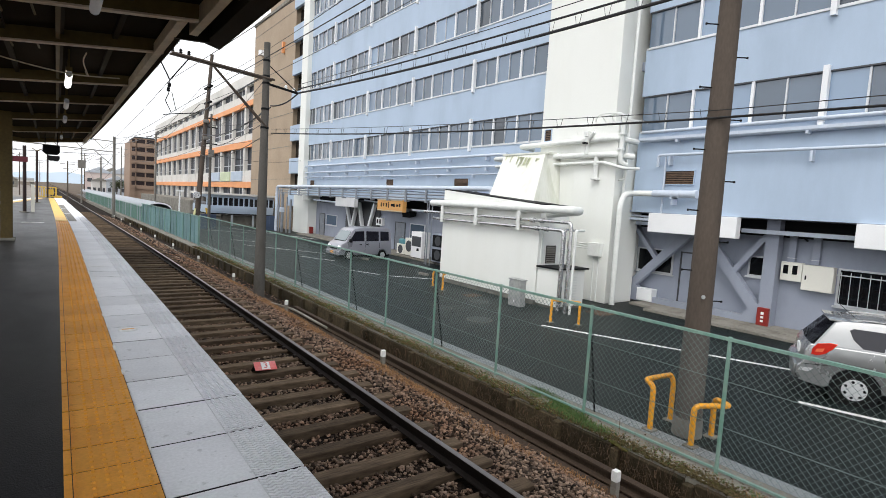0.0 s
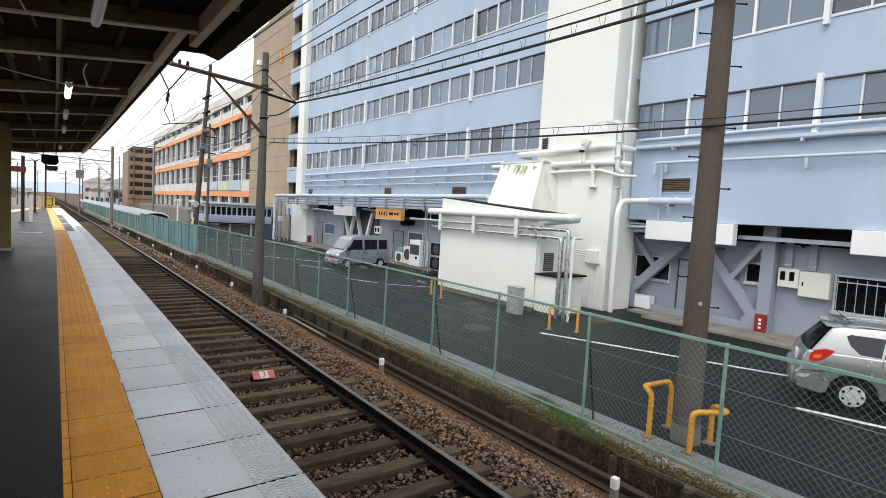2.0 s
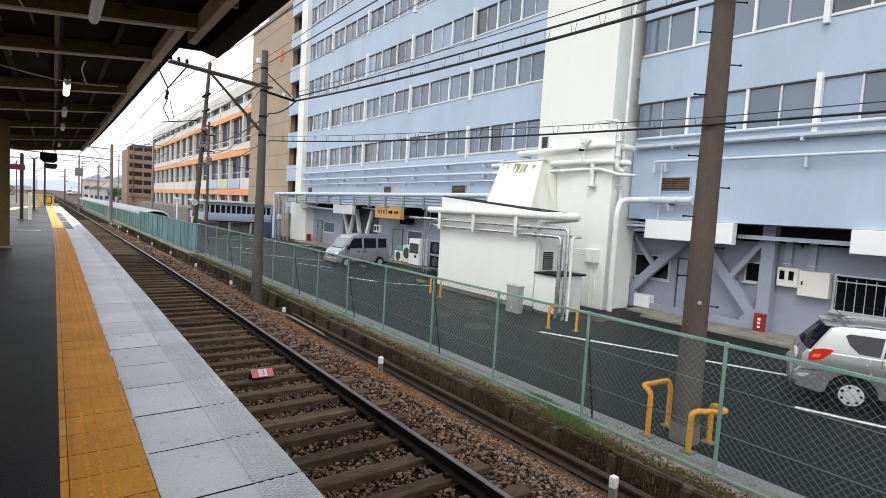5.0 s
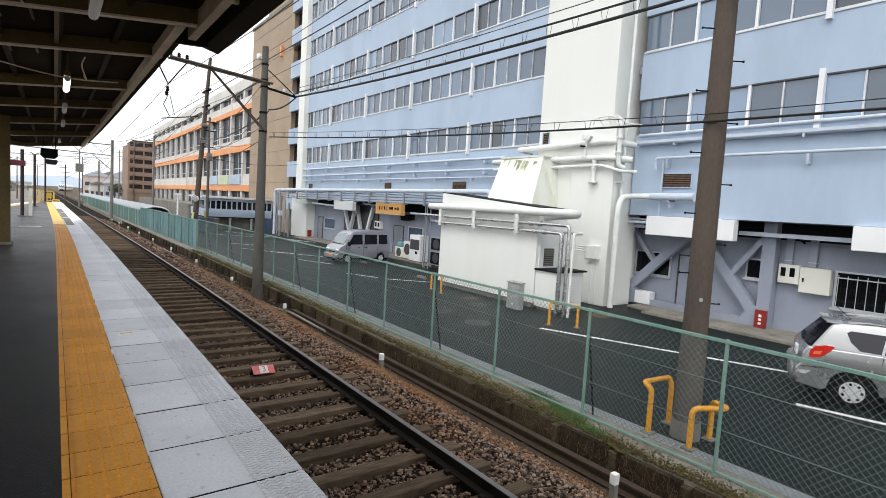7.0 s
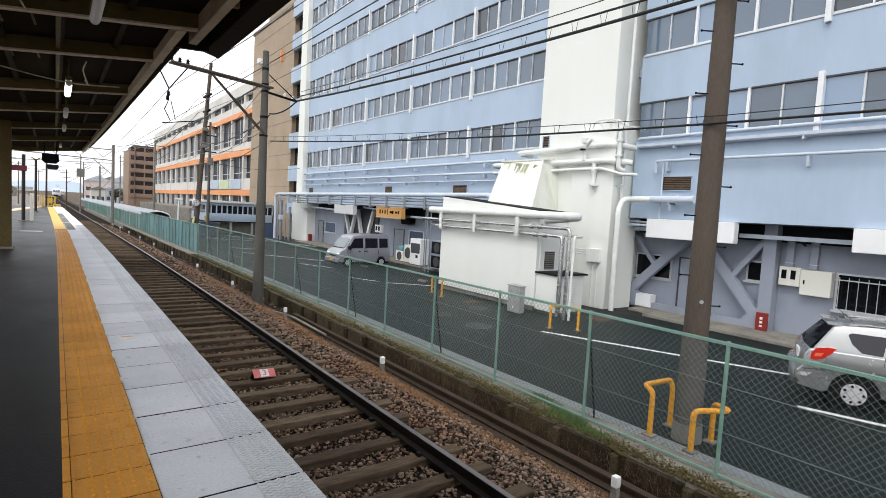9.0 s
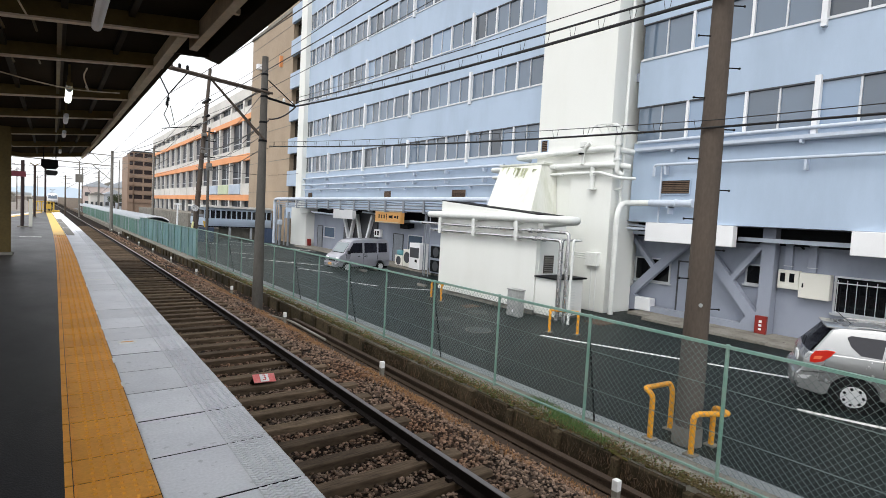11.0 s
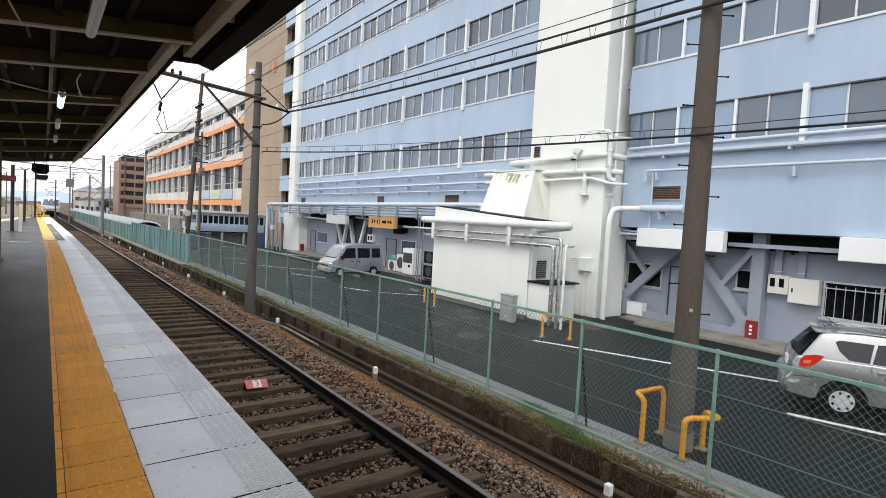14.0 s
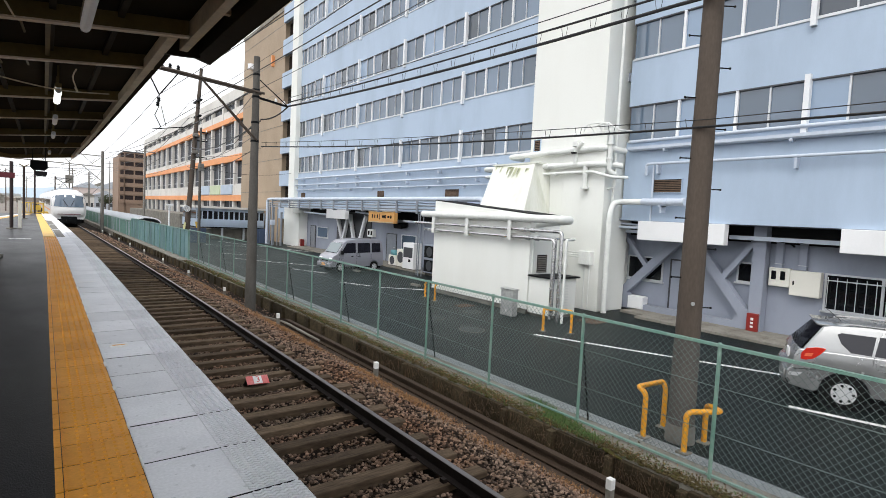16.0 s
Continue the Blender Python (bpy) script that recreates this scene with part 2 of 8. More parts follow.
    pink_render=paint("pale_pink_render", rgb(0.60, 0.50, 0.46), 0.7, grain=6, vary=0.05, stain=0.3, stain_scale=0.3),
    # Brighter copy of the tactile yellow: open-sky light is put into its colour.
    tactile_lit=paint("sun_bleached_tactile_yellow", rgb(0.82, 0.49, 0.065), 0.5, grain=60, vary=0.1, stain=0.4, stain_scale=2.0, bump=0.1, dirt=rgb(0.74, 0.42, 0.05)),
    post_dark=paint("dark_brown_post_paint", rgb(0.030, 0.019, 0.018), 0.5, vary=0.15, stain=0.3, spec=0.3),
    brick_brown=paint("apartment_brown_tile", rgb(0.30, 0.205, 0.145), 0.75, grain=6, vary=0.1, stain=0.2, stain_scale=0.3),
    white_far=paint("pale_render", rgb(0.66, 0.64, 0.60), 0.7, grain=6, vary=0.05, stain=0.3, stain_scale=0.3),
    orange=paint("orange_spandrel_paint", rgb(0.78, 0.33, 0.13), 0.6, grain=6, vary=0.05, stain=0.15, stain_scale=0.3),
    rack_steel=paint("rack_pipe_steel", rgb(0.28, 0.305, 0.34), 0.4, metal=0.35, grain=20, vary=0.08, stain=0.4, stain_scale=2.0, bump=0.05),
    rust_plate=paint("rusty_plate", rgb(0.11, 0.07, 0.045), 0.8, grain=30, vary=0.3, stain=0.7, stain_scale=3, bump=0.3, dirt=rgb(0.05, 0.035, 0.025)),
    cabinet_grey=paint("cabinet_galvanised", rgb(0.40, 0.41, 0.40), 0.55, metal=0.2, grain=12, vary=0.15, stain=0.5, stain_scale=5.0, bump=0.05),
    teal=paint("teal_panel", rgb(0.12, 0.32, 0.36), 0.5, vary=0.1, stain=0.3),
    silver=paint("carriage_roof_silver", rgb(0.45, 0.48, 0.52), 0.45, metal=0.2, vary=0.06, stain=0.25, bump=0.03),
    banner_green=paint("pale_green_banner", rgb(0.55, 0.62, 0.42), 0.6, vary=0.1, stain=0.3, bump=0),
    glass_deep=glass_pane("deep_set_glass", rgb(0.028, 0.034, 0.045), rough=0.3, spec=0.05),
    haze=paint("hazy_hill_blue", rgb(0.56, 0.66, 0.76), 0.95, grain=0.02, vary=0.05, stain=0.1, stain_scale=0.004, bump=0, spec=0.0),
    navy=paint("navy_panel", rgb(0.05, 0.075, 0.13), 0.5, vary=0.1),
    red=paint("red_enamel", rgb(0.25, 0.022, 0.016), 0.4, vary=0.08, stain=0.25, bump=0.03),
    maroon=paint("maroon_sign", rgb(0.11, 0.012, 0.022), 0.4, vary=0.05, bump=0),
    orange_sign=paint("orange_sign", rgb(0.80, 0.42, 0.13), 0.45, vary=0.06, bump=0),
    white_plastic=paint("white_enamel", rgb(0.84, 0.845, 0.85), 0.4, vary=0.03, stain=0.12, bump=0.02),
    ivory=paint("ivory_enamel", rgb(0.77, 0.755, 0.68), 0.4, vary=0.03, stain=0.12, bump=0.02),
    silver_car=paint("silver_car_paint", rgb(0.33, 0.335, 0.335), 0.26, metal=0.65, vary=0.02, stain=0.05, bump=0, coat=0.7),
    grey_car=paint("grey_van_paint", rgb(0.36, 0.365, 0.405), 0.3, metal=0.35, vary=0.02, stain=0.06, bump=0, coat=0.6),
    car_glass=glass_pane("car_window_glass", rgb(0.010, 0.010, 0.016), rough=0.05, spec=0.35),
    tail_orange=paint("tail_lamp_pale", rgb(0.75, 0.16, 0.07), 0.15, vary=0.05, bump=0, coat=0.5),
    tyre=paint("tyre_rubber", rgb(0.010, 0.010, 0.010), 0.85, vary=0.15, bump=0.1, spec=0.12),
    rim=paint("wheel_cover", rgb(0.66, 0.67, 0.68), 0.3, metal=0.4, vary=0.05, bump=0),
    tail_red=paint("tail_lamp_red", rgb(0.52, 0.022, 0.012), 0.15, vary=0.05, bump=0, coat=0.5),
    train_white=paint("train_white_paint", rgb(0.76, 0.76, 0.76), 0.3, vary=0.02, stain=0.08, bump=0, coat=0.3),
    train_blue=paint("pale_blue_carriage", rgb(0.42, 0.50, 0.60), 0.45, vary=0.05, stain=0.2, bump=0.03),
    yellow_gate=paint("gate_yellow", rgb(0.62, 0.40, 0.05), 0.5, vary=0.08, stain=0.3),
    lamp_white=glow("lit_lamp_tube", rgb(1.0, 0.98, 0.92), 3.0),
    headlamp=glow("train_headlamp", rgb(1.0, 0.96, 0.85), 3.0),
    leaf=paint("dull_leaf", rgb(0.06, 0.075, 0.035), 0.8, islands=0.4, bump=0),
    cover=paint("iron_cover", rgb(0.045, 0.052, 0.052), 0.6, metal=0.2, grain=90, vary=0.3, bump=0.5),
    sleeve=paint("pale_guard_sleeve", rgb(0.62, 0.60, 0.30), 0.5, vary=0.08),
)


# ---- building blocks ----
BASE = {}


def thing(name, label, category, at=(0, 0, 0), group="", kind=""):
    ob = tagged(new(name), label, category, group, kind)
    ob.location = at
    ob.empty_display_size = 0.2
    BASE[ob.name] = Vector(at)
    return ob


def part(name, bm, material, parent=None, label="", world=True, smooth=False):
    """Links a bmesh as one mesh object under a thing or a part; world: its points are given in the place's own metres."""
    me = bpy.data.meshes.new(name)
    if parent is not None and world:
        bmesh.ops.translate(bm, verts=bm.verts, vec=-BASE[parent.name])
    bm.normal_update()
    bm.to_mesh(me)
    bm.free()
    if smooth:
        me.shade_smooth()
        me.set_sharp_from_angle(angle=radians(42))
    me.materials.append(M[material])
    ob = new(name, me)
    if parent is not None:
        ob.parent = parent
        BASE[ob.name] = BASE[parent.name] if world else Vector((0, 0, 0))
    else:
        BASE[ob.name] = Vector((0, 0, 0))
    if label:
        ob["label"] = label
    return ob


def solo(name, bm, material, label, category, kind="", group="", smooth=False):
    ob = part(name, bm, material, smooth=smooth)
    return tagged(ob, label, category, group, kind)


def repeat(ob, at, name=None, parent=None):
    """Another object on the same mesh."""
    other = new(name or ob.name.split(".")[0], ob.data)
    other.parent = parent or ob.parent
    other.location = at
    return other


def box(bm, x0, x1, y0, y1, z0, z1, bevel=0.0):
    r = bmesh.ops.create_cube(bm, size=1.0)
    vs = r["verts"]
    bmesh.ops.scale(bm, vec=(x1 - x0, y1 - y0, z1 - z0), verts=vs)
    bmesh.ops.translate(bm, vec=((x0 + x1) / 2, (y0 + y1) / 2, (z0 + z1) / 2), verts=vs)
    if bevel:
        es = {e for v in vs for e in v.link_edges}
        bmesh.ops.bevel(bm, geom=list(es), offset=bevel, segments=2, affect="EDGES", profile=0.5)
    return bm


def boxes(*specs, bevel=0.0):
    bm = bmesh.new()
    for s in specs:
        box(bm, *s, bevel=bevel)
    return bm


def tube(bm, points, radius, sides=10, caps=True):
    """A pipe through the points, mitred at each bend."""
    pts = [Vector(p) for p in points]
    rings = []
    side = None
    for i, p in enumerate(pts):
        a = (pts[i] - pts[i - 1]).normalized() if i else (pts[1] - pts[0]).normalized()
        b = (pts[i + 1] - pts[i]).normalized() if i < len(pts) - 1 else a
        d = (a + b).normalized()
        if side is None:
            side = d.orthogonal().normalized()
        side = (side - d * side.dot(d)).normalized()
        other = d.cross(side)
        stretch = 1.0 / max(0.5, d.dot(a))
        r = radius[i] if isinstance(radius, (list, tuple)) else radius
        rings.append([bm.verts.new(p + (side * math.cos(k * math.tau / sides) + other * math.sin(k * math.tau / sides)) * r * (stretch if 0 < i < len(pts) - 1 else 1)) for k in range(sides)])
    for r0, r1 in zip(rings, rings[1:]):
        for k in range(sides):
            bm.faces.new((r0[k], r0[(k + 1) % sides], r1[(k + 1) % sides], r1[k]))
    if caps:
        bm.faces.new(rings[0][::-1])
        bm.faces.new(rings[-1])
    return bm


def tubes(*specs, sides=10):
    bm = bmesh.new()
    for pts, r in specs:
        tube(bm, pts, r, sides)
    return bm


def bend_round(points, radius, steps=5):
    """Rounds the corners of a line of points."""
    pts = [Vector(p) for p in points]
    out = [pts[0]]
    for a, b, c in zip(pts, pts[1:], pts[2:]):
        u, v = (a - b), (c - b)
        r = min(radius, u.length * 0.45, v.length * 0.45)
        p, q = b + u.normalized() * r, b + v.normalized() * r
        for k in range(steps + 1):
            s = k / steps
            out.append(p.lerp(b, s).lerp(b.lerp(q, s), s))
    out.append(pts[-1])
    return out


def prism(bm, outline, axis, lo, hi):
    """A flat outline of pairs pushed out along an axis."""
    def at(p, h):
        return {"x": (h, p[0], p[1]), "y": (p[0], h, p[1]), "z": (p[0], p[1], h)}[axis]
    a = [bm.verts.new(at(p, lo)) for p in outline]
    b = [bm.verts.new(at(p, hi)) for p in outline]
    n = len(outline)
    for k in range(n):
        bm.faces.new((a[k], a[(k + 1) % n], b[(k + 1) % n], b[k]))
    bm.faces.new(a[::-1])
    bm.faces.new(b)
    bmesh.ops.recalc_face_normals(bm, faces=bm.faces)
    return bm


def cylinder(bm, at, radius, height, sides=16, top=None):
    x, y, z = at
    return tube(bm, [(x, y, z), (x, y, z + height)], [radius, radius if top is None else top], sides)


def drift(y):
    """The line swings gently to the left beyond the near stretch."""
    if y < 12:
        return 0.0
    if y < 30:
        return -0.017 * (y - 12) ** 2 / 36
    return -0.017 * (y - 21)


def sweep(bm, outline, ys, close=True, shift=drift):
    """Carries an outline of (x, z) pairs along the line at the stations ys."""
    rings = [[bm.verts.new((x + shift(y), y, z)) for x, z in outline] for y in ys]
    n = len(outline)
    for a, b in zip(rings, rings[1:]):
        for k in range(n if close else n - 1):
            bm.faces.new((a[k], b[k], b[(k + 1) % n], a[(k + 1) % n]))
    if close:
        bm.faces.new(rings[0])
        bm.faces.new(rings[-1][::-1])
    bmesh.ops.recalc_face_normals(bm, faces=bm.faces)
    return bm


def run(y0, y1, step=3.0):
    n = max(1, math.ceil((y1 - y0) / step))
    return [y0 + (y1 - y0) * k / n for k in range(n + 1)]


# ---- the large structure ----
ROAD, STRIP, RAIL, BALLAST = -1.60, -1.55, -1.07, -1.25
EDGE = 1.105         # the platform's edge
TRACK = 2.58         # the middle of the track
FENCE = 6.45


def build_ground():
    bm = bmesh.new()
    ys = [-600, -60, -6, *run(0, 120, 6), 200, 600, 3000]
    outline = [(-3000, -2.35), (1.2, -2.35), (6.12, -2.35), (6.2, -1.62), (3000, -1.62)]
    sweep(bm, outline, ys, close=False)
    solo("ground", bm, "earth", "bare brown earth under the railway and the yard", "ground", "structure")
    bm = bmesh.new()
    sweep(bm, [(-140, -1.75), (-7.6, -1.75), (0.95, -1.75)], [57.2, *run(60, 120, 6), 180, 260, 420], close=False)
    solo("side_trackbed", bm, "pale_ballast", "pale grey gravel of the tracks beyond the platform's end", "trackbed", "structure")
    bm = bmesh.new()
    sweep(bm, [(6.98, ROAD), (40, ROAD)], [-40, -6, *run(0, 120, 6), 180], close=False)
    solo("road", bm, "road_asphalt", "dark damp asphalt yard road beside the railway fence", "road", "structure")


def build_platform():
    bm = bmesh.new()
    sweep(bm, [(-5.2, -0.002), (0.036, -0.002), (0.036, 0.0), (0.428, 0.0), (0.428, -2.3), (-5.2, -2.3)], run(-8, 57, 3))
    slab = solo("platform", bm, "platform_asphalt", "dark asphalt railway platform with a tactile strip and pale edge slabs", "platform", "structure")
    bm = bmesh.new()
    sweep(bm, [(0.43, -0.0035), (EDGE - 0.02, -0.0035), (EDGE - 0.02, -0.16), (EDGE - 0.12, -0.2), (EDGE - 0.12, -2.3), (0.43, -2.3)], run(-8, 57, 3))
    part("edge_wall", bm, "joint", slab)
    return slab


PLATFORM = None


def build_track():
    bm = bmesh.new()
    ys = run(-8, 130, 3) + [180, 260]
    rnd = random.Random(5)
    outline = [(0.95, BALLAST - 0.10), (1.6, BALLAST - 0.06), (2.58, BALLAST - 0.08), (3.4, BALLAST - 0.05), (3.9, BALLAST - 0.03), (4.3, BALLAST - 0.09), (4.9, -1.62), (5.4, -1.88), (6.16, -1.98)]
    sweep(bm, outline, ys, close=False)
    solo("trackbed", bm, "soil", "brown earthy ballast bed of a single track, darkened as shadow between stones", "trackbed", "structure")
    # rails
    for name, x in (("rail_near", TRACK - 0.7525), ("rail_far", TRACK + 0.7525)):
        t = thing("rail", "worn steel running rail on wooden sleepers", "rail", (x, -8, RAIL - 0.16), group="rails of the track")
        prof = [(-0.064, -0.152), (0.064, -0.152), (0.064, -0.138), (0.012, -0.118), (0.009, -0.045), (0.033, -0.034), (0.033, -0.006), (-0.033, -0.006), (-0.033, -0.034), (-0.009, -0.045), (-0.012, -0.118), (-0.064, -0.138)]
        part("web", sweep(bmesh.new(), [(x + a, RAIL + b) for a, b in prof], ys), "rail_side", t)
        part("running_surface", sweep(bmesh.new(), [(x - 0.032, RAIL - 0.006), (x + 0.032, RAIL - 0.006), (x + 0.024, RAIL), (x - 0.024, RAIL)], ys), "rail_top", t, "bright worn rail head")


def build_retaining():
    """The low wall of upright concrete panels and posts that holds up the yard, with its capping strip and drain."""
    rnd = random.Random(9)
    bm = bmesh.new()
    sweep(bm, [(6.06, -2.3), (6.06, STRIP - 0.012), (6.25, STRIP - 0.006), (6.72, STRIP - 0.004), (6.72, -2.3)], run(-6, 120, 2))
    wall = solo("retaining_wall", bm, "concrete", "low stained retaining wall of concrete panels, mossy along its top", "retaining wall", "structure")
    post = panel = None
    y = -3.0
    k = 0
    while y < 60:
        d = drift(y)
        if post is None:
            post = part("post", box(bmesh.new(), -0.085, 0.06, -0.06, 0.06, -0.75, -0.05, bevel=0.012), "curb", wall, world=False)
            post.location = (6.03 + d, y, STRIP)
            panel = part("panel", box(bmesh.new(), -0.035, 0.05, -0.43, 0.43, -0.75, -0.035, bevel=0.012), "curb", wall, world=False)
            panel.location = (6.03 + d, y + 0.5, STRIP)
        else:
            repeat(post, (6.03 + d + rnd.uniform(-0.015, 0.01), y, STRIP - rnd.uniform(0, 0.03)))
            p = repeat(panel, (6.03 + d + rnd.uniform(-0.012, 0.012), y + 0.5, STRIP - rnd.uniform(0, 0.03)))
            p.rotation_euler = (rnd.uniform(-0.01, 0.01), rnd.uniform(-0.03, 0.03), rnd.uniform(-0.012, 0.012))
        y += 1.0
        k += 1
    # drain channel with its grating beside the wall
    bm = bmesh.new()
    sweep(bm, [(6.72, -1.9), (6.72, STRIP - 0.03), (6.98, STRIP - 0.045), (6.98, -1.9)], run(-6, 80, 3))
    drain = solo("drain_channel", bm, "dark", "dark drain channel along the yard's edge under steel grating", "drain", "structure")
    bm = bmesh.new()
    for x in (6.735, 6.775, 6.815, 6.855, 6.895, 6.935, 6.965):
        sweep(bm, [(x - 0.006, STRIP - 0.03), (x + 0.006, STRIP - 0.03), (x + 0.006, STRIP - 0.002), (x - 0.006, STRIP - 0.002)], run(-6, 60, 3))
    n = 0
    y = -4.0
    while y < 26:
        box(bm, 6.73 + drift(y), 6.97 + drift(y), y - 0.007, y + 0.007, STRIP - 0.02, STRIP - 0.001)
        y += 0.09
    tagged(part("grating", bm, "grating", drain, "galvanised steel drain grating"), kind="stuff")


# ---- the long blue-grey office block ----
FACE, TOWER, WALL = 16.4, 15.5, 17.5
STOREYS = [4.42, 7.25, 10.07, 12.88, 15.69, 18.50]     # sill heights
WINDOW = 1.22


def window_row(parent, stops, sill, thick=0.05):
    """A ribbon of windows: dark panes in aluminium frames, with a white fin between the bays."""
    for a, c in zip(stops, stops[1:]):
        units = max(1, round((c - a) / 1.82))
        # The dark head strip paints the shadow along the top of the windows.
        w = part("window", boxes((FACE - 0.01, FACE + 0.1, a + 0.02, c - 0.02, sill + WINDOW - 0.045, sill + WINDOW), (FACE + 0.10, FACE + 0.12, a, c, sill, sill + WINDOW)), "frame_dark", parent)
        part("window_sill", boxes((FACE - 0.03, FACE + 0.099, a + 0.02, c - 0.02, sill - 0.05, sill + 0.01)), "alu", w)
        cell = (c - a - 0.08) / (units * 2)
        for k in range(units * 2):
            p0 = a + 0.04 + k * cell
            front = FACE + (0.045 if k % 2 else 0.065)
            part("pane", boxes((front, front + 0.012, p0 + 0.012, p0 + cell - 0.012, sill + 0.01, sill + WINDOW - 0.045)), "glass", w)
            for e0, e1, f0, f1 in ((p0 + 0.012, p0 + cell - 0.012, sill + 0.012, sill + 0.048), (p0 + 0.012, p0 + 0.04, sill + 0.048, sill + WINDOW - 0.05)):
                part("sash", boxes((front - 0.012, front - 0.001, e0, e1, f0, f1)), "alu", w)
            if k and k % 2 == 0:
                part("window_bar", boxes((FACE - 0.037, FACE + 0.08, p0 - thick * 0.8, p0 + thick * 0.8, sill - 0.04, sill + WINDOW - 0.02)), "frame_white", w)
            elif k:
                part("window_bar", boxes((FACE + 0.01, FACE + 0.08, p0 - 0.015, p0 + 0.015, sill + 0.01, sill + WINDOW - 0.045)), "alu", w)
        if c != stops[-1]:
            part("fin", box(bmesh.new(), FACE - 0.13, FACE + 0.05, c - 0.068, c + 0.068, sill - 0.22, sill + WINDOW + 0.12), "frame_white", w, "white projecting fin between windows")


def build_office():
    block = thing("office_building", "long blue-grey office block with ribbon windows and a white stair tower", "building", (FACE, 8, ROAD))
    # spandrels between the ribbons, on both sides of the tower
    top = 22.0
    for y0, y1 in ((-14, 11.15), (14.7, 41.9)):
        levels = [(1.67, STOREYS[0])] + [(s + WINDOW, t) for s, t in zip(STOREYS, STOREYS[1:] + [top])]
        for lo, hi in levels:
            part("spandrel", boxes((FACE, FACE + 0.3, y0, y1, lo, hi)), "wall_blue", block)
    for k, s in enumerate(STOREYS):
        window_row(block, [-10.74, -5.27, 0.2, 5.66, 11.13], s)
        window_row(block, [15.70, 20.5, 25.97, 31.43, 36.9, 41.8], s)
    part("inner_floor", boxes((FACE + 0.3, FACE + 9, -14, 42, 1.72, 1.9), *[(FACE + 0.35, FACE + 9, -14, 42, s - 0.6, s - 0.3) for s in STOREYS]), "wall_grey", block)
    part("roof", boxes((FACE, FACE + 14, -14, 42, top, top + 0.4)), "wall_grey", block)
    part("end_wall", boxes((FACE - 0.35, FACE + 14, 41.35, 42.55, 1.2, top + 0.3)), "wall_white", block, "white end wall of the block")
    part("rear_wall", boxes((FACE + 9, FACE + 9.3, -14, 42, ROAD, top)), "wall_grey", block)
    # tower
    part("stair_tower", box(bmesh.new(), TOWER, FACE + 3, 11.5, 14.92, ROAD, top + 1.5, bevel=0.02), "wall_white", block, "cream white stair tower")
    part("lower_column", box(bmesh.new(), TOWER - 0.09, FACE + 0.55, 11.25, 13.06, ROAD, 4.72, bevel=0.02), "wall_white", block, "cream column at the tower's foot")
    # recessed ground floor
    # Wall and soffit share the grey that was darkened for shade.
    part("ground_floor_wall", boxes((WALL, WALL + 0.25, -14, 11.6, ROAD, 1.72), (WALL, WALL + 0.25, 14.6, 42, ROAD, 1.72)), "wall_grey", block, "recessed grey ground-floor wall, overhang shade partly in its colour")
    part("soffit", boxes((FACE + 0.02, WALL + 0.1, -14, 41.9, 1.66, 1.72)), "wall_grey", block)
    part("plinth", boxes((WALL - 1.6, WALL, 17.3, 42, ROAD - 0.02, ROAD + 0.08)), "concrete", block, "low concrete apron along the wall")
    return block


build_ground()
PLATFORM = build_platform()
build_track()
build_retaining()
OFFICE = build_office()


